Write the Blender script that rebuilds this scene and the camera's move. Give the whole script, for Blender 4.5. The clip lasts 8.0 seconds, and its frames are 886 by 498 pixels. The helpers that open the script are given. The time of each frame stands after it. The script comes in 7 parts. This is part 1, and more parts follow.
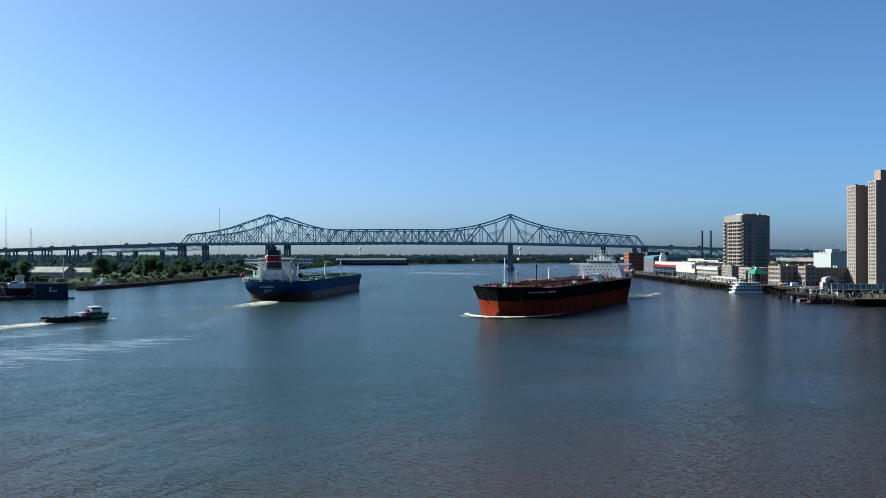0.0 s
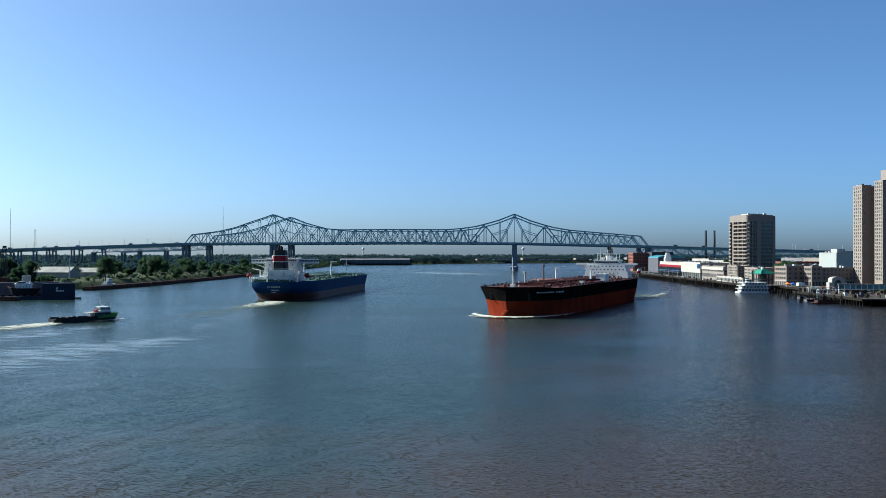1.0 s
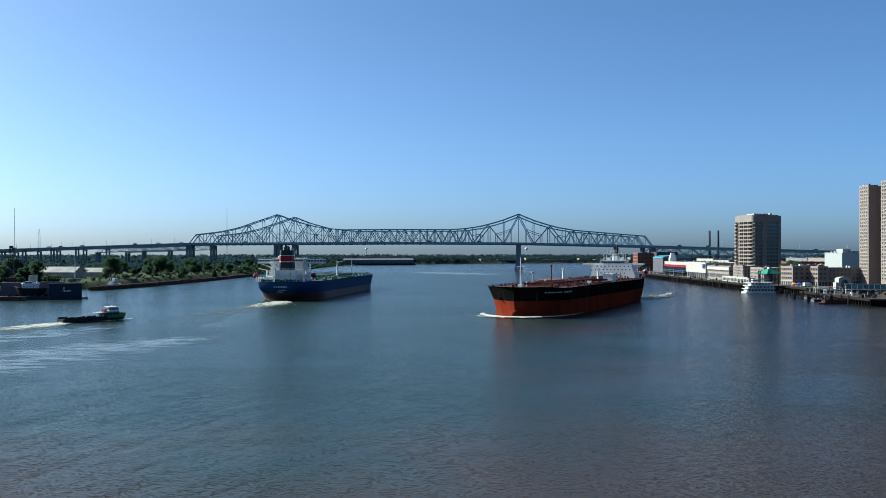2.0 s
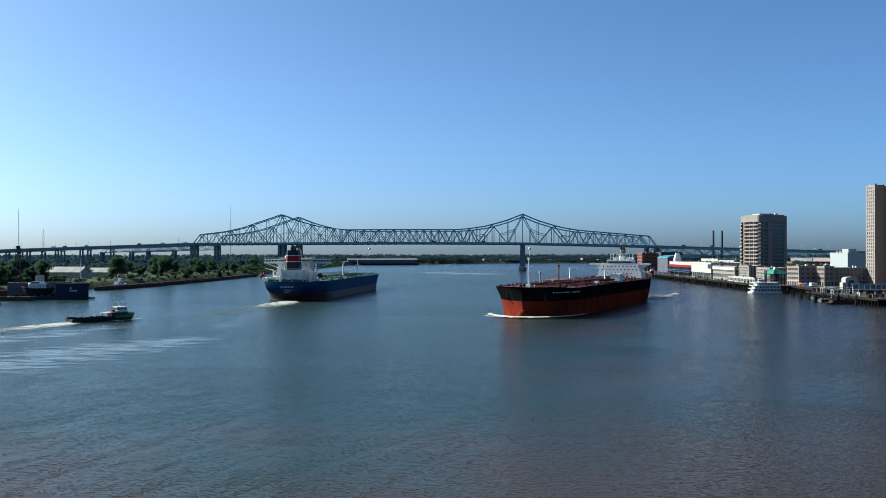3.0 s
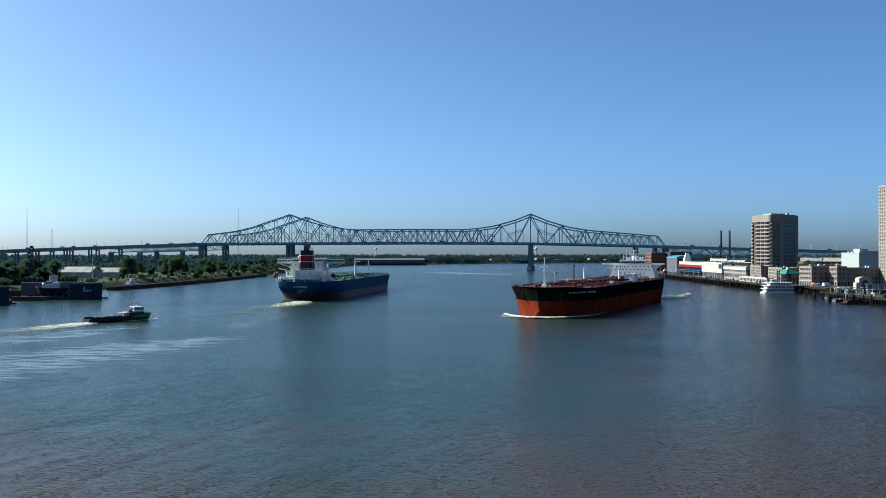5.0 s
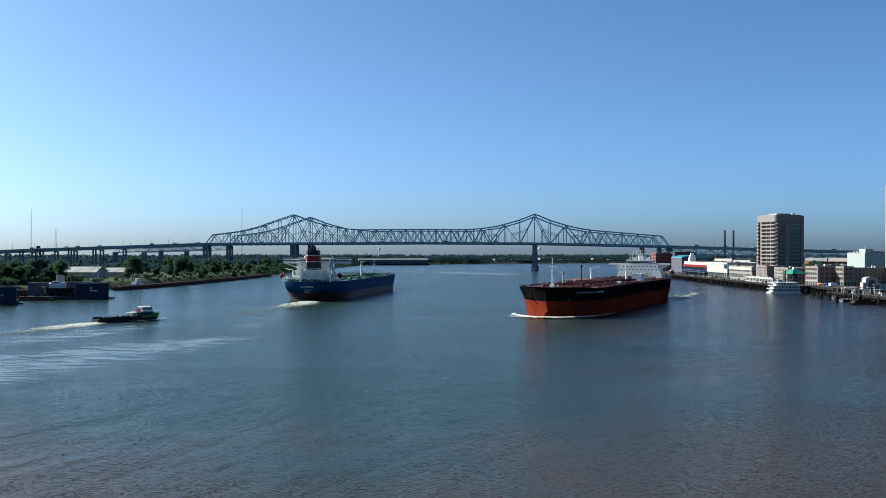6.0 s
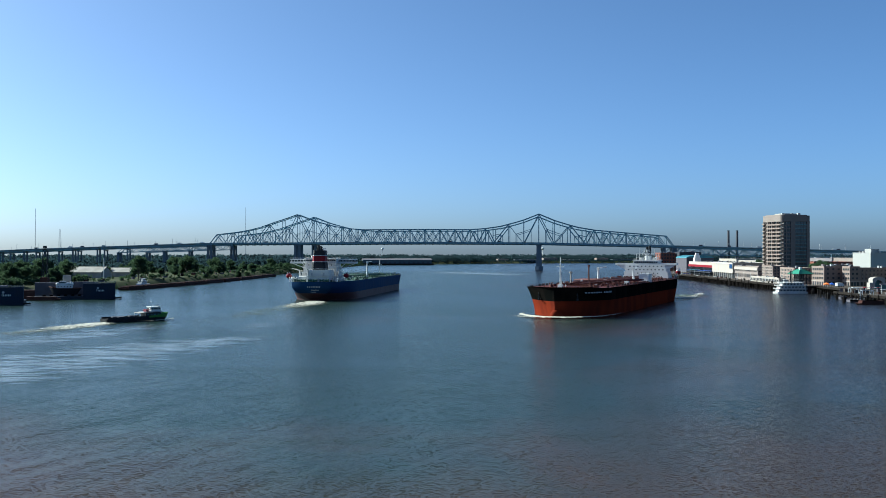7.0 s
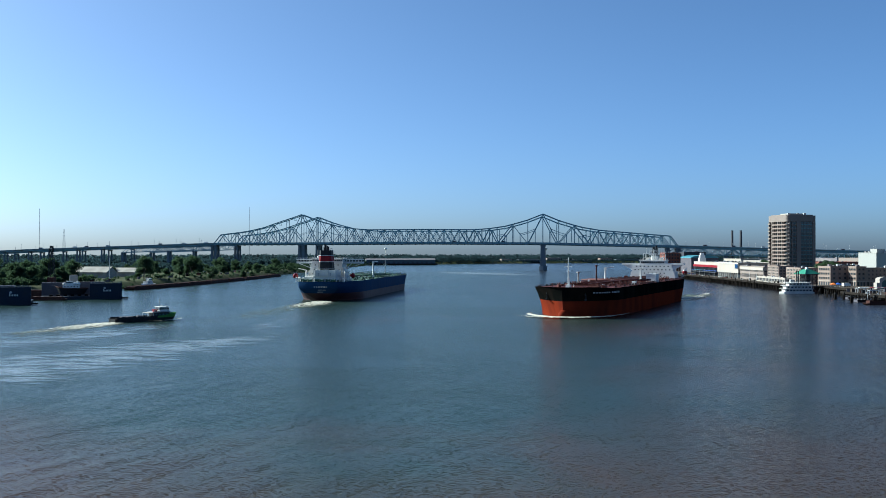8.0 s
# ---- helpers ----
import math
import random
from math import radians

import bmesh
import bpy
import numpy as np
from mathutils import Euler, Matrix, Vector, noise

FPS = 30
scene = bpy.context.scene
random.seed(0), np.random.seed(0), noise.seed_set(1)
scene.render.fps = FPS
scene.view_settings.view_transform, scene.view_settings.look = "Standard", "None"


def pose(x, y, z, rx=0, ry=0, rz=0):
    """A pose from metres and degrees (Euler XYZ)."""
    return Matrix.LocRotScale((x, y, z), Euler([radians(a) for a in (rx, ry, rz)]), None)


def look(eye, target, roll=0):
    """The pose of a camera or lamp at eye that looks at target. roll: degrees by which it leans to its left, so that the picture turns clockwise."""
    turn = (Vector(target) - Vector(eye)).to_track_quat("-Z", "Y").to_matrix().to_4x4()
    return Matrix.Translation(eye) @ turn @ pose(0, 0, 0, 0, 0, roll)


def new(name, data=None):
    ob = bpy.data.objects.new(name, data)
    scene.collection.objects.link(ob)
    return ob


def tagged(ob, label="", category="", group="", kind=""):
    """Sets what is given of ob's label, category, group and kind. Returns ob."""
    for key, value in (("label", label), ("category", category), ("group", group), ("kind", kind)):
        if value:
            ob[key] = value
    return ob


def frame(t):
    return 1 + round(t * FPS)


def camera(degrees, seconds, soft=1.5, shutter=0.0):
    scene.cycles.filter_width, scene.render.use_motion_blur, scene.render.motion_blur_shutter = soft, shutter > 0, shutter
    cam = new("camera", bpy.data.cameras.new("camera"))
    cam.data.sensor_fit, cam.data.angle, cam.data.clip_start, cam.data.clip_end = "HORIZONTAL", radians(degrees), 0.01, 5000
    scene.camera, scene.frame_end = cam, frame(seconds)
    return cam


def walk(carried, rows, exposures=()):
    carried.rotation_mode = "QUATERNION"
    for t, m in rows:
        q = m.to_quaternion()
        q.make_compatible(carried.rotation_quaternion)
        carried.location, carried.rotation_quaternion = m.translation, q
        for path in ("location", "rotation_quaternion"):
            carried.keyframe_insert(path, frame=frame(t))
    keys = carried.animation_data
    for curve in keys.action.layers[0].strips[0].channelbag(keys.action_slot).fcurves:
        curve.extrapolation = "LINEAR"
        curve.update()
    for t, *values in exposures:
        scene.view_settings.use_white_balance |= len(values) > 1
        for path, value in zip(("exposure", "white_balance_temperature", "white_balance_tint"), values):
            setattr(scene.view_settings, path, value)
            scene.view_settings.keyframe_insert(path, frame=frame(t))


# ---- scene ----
# ---------------------------------------------------------------- camera
cam = camera(49.0, 8.0, soft=0.65)
PATH = [
    (0.0, pose(1.62, 0.00, 36, 90.17, 0, 0.055)),
    (2.0, pose(-4.38, 0.25, 36, 90.17, 0, 0.352)),
    (4.0, pose(-10.38, 0.50, 36, 90.17, 0, 0.650)),
    (6.0, pose(-16.38, 0.75, 36, 90.17, 0, 0.948)),
    (8.0, pose(-22.38, 1.00, 36, 90.17, 0, 1.245)),
]
walk(cam, PATH, exposures=[(0.0, 1.25, 5540, -7), (8.0, 1.25, 5540, -7)])

# ---------------------------------------------------------------- light
SUN_AZ, SUN_EL = radians(-72), radians(31)      # azimuth from +y towards +x
world = bpy.data.worlds.new("sky")
scene.world = world
world.use_nodes = True
wn = world.node_tree
sky = wn.nodes.new("ShaderNodeTexSky")
sky.sky_type = "NISHITA"
sky.sun_disc = False
sky.sun_elevation = SUN_EL
sky.sun_rotation = SUN_AZ
sky.altitude = 0
sky.air_density = 0.45
sky.dust_density = 1.7
sky.ozone_density = 4.5
wn.links.new(sky.outputs[0], wn.nodes["Background"].inputs[0])
wn.nodes["Background"].inputs[1].default_value = 0.0775
sun = new("sun", bpy.data.lights.new("sun", "SUN"))
sun.data.energy, sun.data.angle, sun.data.color = 5.0, radians(0.6), (1.0, 0.91, 0.80)
sun_dir = Vector((math.sin(SUN_AZ) * math.cos(SUN_EL), math.cos(SUN_AZ) * math.cos(SUN_EL), math.sin(SUN_EL)))
sun.matrix_world = look(sun_dir * 300, (0, 0, 0))

# ---------------------------------------------------------------- materials
def surface(name, c1, c2, scale=1.0, rough=0.7, metal=0.0, bump=0.15, stain=None, stain_scale=0.08, rand=0.0, stretch=(1, 1, 1), bump_dist=0.05, spec=0.5):
    """Two-scale procedural surface: fine grain between c1 and c2, broad stains towards a third colour."""
    m = bpy.data.materials.new(name)
    m.use_nodes = True
    nt, n, l = m.node_tree, m.node_tree.nodes, m.node_tree.links
    bs = n["Principled BSDF"]
    tc = n.new("ShaderNodeTexCoord")
    mp = n.new("ShaderNodeMapping")
    mp.inputs["Scale"].default_value = stretch
    l.new(tc.outputs["Object"], mp.inputs["Vector"])
    fine = n.new("ShaderNodeTexNoise")
    fine.inputs["Scale"].default_value = scale
    fine.inputs["Detail"].default_value = 5
    l.new(mp.outputs[0], fine.inputs["Vector"])
    mix = n.new("ShaderNodeMix")
    mix.data_type = "RGBA"
    mix.inputs[6].default_value, mix.inputs[7].default_value = (*c1, 1), (*c2, 1)
    l.new(fine.outputs["Fac"], mix.inputs[0])
    out = mix.outputs[2]
    broad = n.new("ShaderNodeTexNoise")
    broad.inputs["Scale"].default_value = stain_scale
    broad.inputs["Detail"].default_value = 6
    l.new(mp.outputs[0], broad.inputs["Vector"])
    ramp = n.new("ShaderNodeValToRGB")
    ramp.color_ramp.elements[0].position, ramp.color_ramp.elements[1].position = 0.45, 0.75
    l.new(broad.outputs["Fac"], ramp.inputs[0])
    mix2 = n.new("ShaderNodeMix")
    mix2.data_type = "RGBA"
    l.new(out, mix2.inputs[6])
    mix2.inputs[7].default_value = (*(stain or [v * 0.6 for v in c1]), 1)
    fade = n.new("ShaderNodeMath")
    fade.operation = "MULTIPLY"
    fade.inputs[1].default_value = 0.75 if stain else 0.35
    l.new(ramp.outputs[0], fade.inputs[0])
    l.new(fade.outputs[0], mix2.inputs[0])
    out = mix2.outputs[2]
    if rand:
        oi = n.new("ShaderNodeObjectInfo")
        rr = n.new("ShaderNodeMapRange")
        rr.inputs[3].default_value, rr.inputs[4].default_value = 1 - rand, 1 + rand
        l.new(oi.outputs["Random"], rr.inputs[0])
        hs = n.new("ShaderNodeHueSaturation")
        l.new(rr.outputs[0], hs.inputs["Value"])
        l.new(out, hs.inputs["Color"])
        out = hs.outputs[0]
    l.new(out, bs.inputs["Base Color"])
    rg = n.new("ShaderNodeMapRange")
    rg.inputs[3].default_value, rg.inputs[4].default_value = max(0.03, rough - 0.12), min(1, rough + 0.12)
    l.new(fine.outputs["Fac"], rg.inputs[0])
    l.new(rg.outputs[0], bs.inputs["Roughness"])
    bs.inputs["Metallic"].default_value = metal
    bs.inputs["Specular IOR Level"].default_value = spec
    if bump:
        bp = n.new("ShaderNodeBump")
        bp.inputs["Strength"].default_value = bump
        bp.inputs["Distance"].default_value = bump_dist
        l.new(fine.outputs["Fac"], bp.inputs["Height"])
        l.new(bp.outputs[0], bs.inputs["Normal"])
    return m


def leaf_surface(name, c1, c2, own=0.6, up=0.55, glow=0.0):
    m = bpy.data.materials.new(name)
    m.use_nodes = True
    n, l = m.node_tree.nodes, m.node_tree.links
    bs = n["Principled BSDF"]
    ge = n.new("ShaderNodeNewGeometry")
    tc = n.new("ShaderNodeTexCoord")
    nz = n.new("ShaderNodeTexNoise")
    nz.inputs["Scale"].default_value = 0.12
    l.new(tc.outputs["Object"], nz.inputs["Vector"])
    add = n.new("ShaderNodeMath")
    add.operation = "MULTIPLY_ADD"
    add.inputs[1].default_value = 0.5
    l.new(ge.outputs["Random Per Island"], add.inputs[0])
    sub = n.new("ShaderNodeMath")
    sub.operation = "MULTIPLY"
    sub.inputs[1].default_value = 0.6
    l.new(nz.outputs["Fac"], sub.inputs[0])
    l.new(sub.outputs[0], add.inputs[2])
    mix = n.new("ShaderNodeMix")
    mix.data_type = "RGBA"
    mix.inputs[6].default_value, mix.inputs[7].default_value = (*c1, 1), (*c2, 1)
    l.new(add.outputs[0], mix.inputs[0])
    l.new(mix.outputs[2], bs.inputs["Base Color"])
    # clumps are rounded: lean each leaf's normal upwards
    lean = n.new("ShaderNodeVectorMath")
    lean.operation = "MULTIPLY_ADD"
    lean.inputs[1].default_value, lean.inputs[2].default_value = (own, own, own), (0, 0, up)
    l.new(ge.outputs["Normal"], lean.inputs[0])
    unit = n.new("ShaderNodeVectorMath")
    unit.operation = "NORMALIZE"
    l.new(lean.outputs[0], unit.inputs[0])
    l.new(unit.outputs[0], bs.inputs["Normal"])
    bs.inputs["Roughness"].default_value = 0.9
    bs.inputs["Specular IOR Level"].default_value = 0.08
    if glow:
        # thin leaves let part of the light through
        tl = n.new("ShaderNodeBsdfTranslucent")
        l.new(mix.outputs[2], tl.inputs["Color"])
        ms = n.new("ShaderNodeMixShader")
        ms.inputs[0].default_value = glow
        l.new(bs.outputs[0], ms.inputs[1])
        l.new(tl.outputs[0], ms.inputs[2])
        l.new(ms.outputs[0], n["Material Output"].inputs["Surface"])
    return m


def wave_normal(n, l, coord, layers):
    """An upright normal tilted by several layers of noise; a layer is scale, stretch, turn, slope and, if any, a factor."""
    total = None
    for scale, stretch, turn, slope, factor in layers:
        mp = n.new("ShaderNodeMapping")
        mp.inputs["Scale"].default_value = stretch
        mp.vector_type = "TEXTURE"
        mp.inputs["Rotation"].default_value = (0, 0, radians(turn))
        l.new(coord, mp.inputs["Vector"])
        t = n.new("ShaderNodeTexNoise")
        t.inputs["Scale"].default_value, t.inputs["Detail"].default_value = scale, 3
        t.inputs["Roughness"].default_value = 0.6
        l.new(mp.outputs[0], t.inputs["Vector"])
        sub = n.new("ShaderNodeVectorMath")
        sub.operation = "SUBTRACT"
        sub.inputs[1].default_value = (0.5, 0.5, 0.5)
        l.new(t.outputs["Color"], sub.inputs[0])
        mul = n.new("ShaderNodeVectorMath")
        mul.operation = "MULTIPLY"
        mul.inputs[1].default_value = (slope, slope, 0)
        l.new(sub.outputs[0], mul.inputs[0])
        out = mul.outputs[0]
        if factor is not None:
            sc = n.new("ShaderNodeVectorMath")
            sc.operation = "SCALE"
            l.new(out, sc.inputs[0])
            l.new(factor, sc.inputs["Scale"])
            out = sc.outputs[0]
        add = n.new("ShaderNodeVectorMath")
        add.operation = "ADD"
        l.new(out, add.inputs[0])
        if total is None:
            add.inputs[1].default_value = (0, 0, 1)
        else:
            l.new(total, add.inputs[1])
        total = add.outputs[0]
    nm = n.new("ShaderNodeVectorMath")
    nm.operation = "NORMALIZE"
    l.new(total, nm.inputs[0])
    return nm.outputs[0]


def water_surface():
    m = bpy.data.materials.new("river_water")
    m.use_nodes = True
    n, l = m.node_tree.nodes, m.node_tree.links
    bs = n["Principled BSDF"]
    tc = n.new("ShaderNodeTexCoord")

    def field(scale, detail, stretch, rot=0.0, rough=0.55, dist=0.0):
        mp = n.new("ShaderNodeMapping")
        mp.inputs["Scale"].default_value = stretch
        mp.inputs["Rotation"].default_value = (0, 0, radians(rot))
        l.new(tc.outputs["Object"], mp.inputs["Vector"])
        t = n.new("ShaderNodeTexNoise")
        t.inputs["Scale"].default_value, t.inputs["Detail"].default_value = scale, detail
        t.inputs["Roughness"].default_value, t.inputs["Distortion"].default_value = rough, dist
        l.new(mp.outputs[0], t.inputs["Vector"])
        return t.outputs["Fac"]

    def remap(v, a, b, c, d):
        r = n.new("ShaderNodeMapRange")
        for i, x in enumerate((a, b, c, d)):
            r.inputs[i + 1].default_value = x
        l.new(v, r.inputs[0])
        return r.outputs[0]

    def join(op, a, b):
        q = n.new("ShaderNodeMath")
        q.operation = op
        l.new(a, q.inputs[0])
        l.new(b, q.inputs[1])
        return q.outputs[0]

    sep = n.new("ShaderNodeSeparateXYZ")
    l.new(tc.outputs["Object"], sep.inputs[0])
    # a plume of brown silt hugs the near reach, teal water beyond it
    silt = join("ADD", field(0.007, 6, (1, 1, 1), 20, 0.6, 0.8), join("ADD", remap(sep.outputs["Y"], 115, 235, 0.30, -0.10), remap(sep.outputs["X"], -30, 130, -0.05, 0.16)))
    mix = n.new("ShaderNodeMix")
    mix.data_type = "RGBA"
    mix.inputs[6].default_value, mix.inputs[7].default_value = (0.0175, 0.031, 0.028, 1), (0.042, 0.030, 0.022, 1)
    l.new(remap(silt, 0.44, 0.66, 0, 1), mix.inputs[0])
    # right side darkened in the base colour, for the dimmer sky reflected there
    dim_right = n.new("ShaderNodeMix")
    dim_right.data_type = "RGBA"
    dim_right.inputs[7].default_value = (0.009, 0.009, 0.011, 1)
    l.new(mix.outputs[2], dim_right.inputs[6])
    l.new(remap(sep.outputs["X"], -25, 150, 0, 0.9), dim_right.inputs[0])
    l.new(dim_right.outputs[2], bs.inputs["Base Color"])
    slick = field(0.011, 5, (0.7, 1.2, 1), -12, 0.6, 1.2)
    bs.inputs["Roughness"].default_value = 0.16
    bs.inputs["IOR"].default_value = 1.33
    bs.inputs["Specular IOR Level"].default_value = 0.11
    calm = remap(sep.outputs["X"], -230, 170, 0.78, 1.35)       # wakes have smoothed the water along the left bank
    # a slow wash rolls in crests across the near left reach
    swell = join("MULTIPLY", remap(sep.outputs["X"], -90, 20, 1, 0.12), remap(sep.outputs["Y"], 120, 300, 1, 0.05))
    rough = join("MULTIPLY", remap(slick, 0.40, 0.60, 1.0, 0.55), calm)
    l.new(wave_normal(n, l, tc.outputs["Object"], (
        (3.3, (2.2, 1, 1), 8, 2.0, rough),
        (1.2, (1.8, 1, 1), -12, 0.42, rough),
        (6.0, (1, 1, 1), 30, 1.2, rough),
        (0.25, (1.6, 1, 1), 14, 0.10, rough),
        (1.0, (4.2, 26, 1), -23, 0.95, swell))), bs.inputs["Normal"])
    return m


def foam_surface(name, scale, cover, soft=0.14, most=1.0, stretch=(1, 1, 1), base=(0.42, 0.40, 0.33), rough=0.7, calm=False):
    """Broken foam, or a calm slick, where a noise and the amount painted on the strip are high; clear elsewhere."""
    m = bpy.data.materials.new(name)
    m.use_nodes = True
    n, l = m.node_tree.nodes, m.node_tree.links
    bs = n["Principled BSDF"]
    bs.inputs["Base Color"].default_value = (*base, 1)
    bs.inputs["Roughness"].default_value = rough
    tc = n.new("ShaderNodeTexCoord")
    t = n.new("ShaderNodeTexNoise")
    t.inputs["Scale"].default_value, t.inputs["Detail"].default_value = scale, 8
    t.inputs["Roughness"].default_value, t.inputs["Distortion"].default_value = 0.68, 0.8
    mp = n.new("ShaderNodeMapping")
    mp.inputs["Scale"].default_value = stretch
    l.new(tc.outputs["Object"], mp.inputs["Vector"])
    l.new(mp.outputs[0], t.inputs["Vector"])
    at = n.new("ShaderNodeAttribute")
    at.attribute_name = "foam_amount"
    s = n.new("ShaderNodeMath")
    s.operation = "ADD"
    l.new(t.outputs["Fac"], s.inputs[0])
    l.new(at.outputs["Fac"], s.inputs[1])
    r = n.new("ShaderNodeMapRange")
    r.inputs[1].default_value, r.inputs[2].default_value = 1.5 - cover, 1.5 - cover + soft
    r.inputs[4].default_value = most
    l.new(s.outputs[0], r.inputs[0])
    l.new(r.outputs[0], bs.inputs["Alpha"])
    if calm:
        bs.inputs["IOR"].default_value = 1.33
        l.new(wave_normal(n, l, tc.outputs["Object"], ((1.2, (1, 1, 1), 10, 0.16, None),)), bs.inputs["Normal"])
    return m


def glass_dark(name, c=(0.02, 0.025, 0.03), rough=0.12):
    m = bpy.data.materials.new(name)
    m.use_nodes = True
    n, l = m.node_tree.nodes, m.node_tree.links
    bs = n["Principled BSDF"]
    oi = n.new("ShaderNodeObjectInfo")
    mix = n.new("ShaderNodeMix")
    mix.data_type = "RGBA"
    mix.inputs[6].default_value, mix.inputs[7].default_value = (*c, 1), (*[v * 2.2 for v in c], 1)
    l.new(oi.outputs["Random"], mix.inputs[0])
    l.new(mix.outputs[2], bs.inputs["Base Color"])
    bs.inputs["Roughness"].default_value = rough
    return m


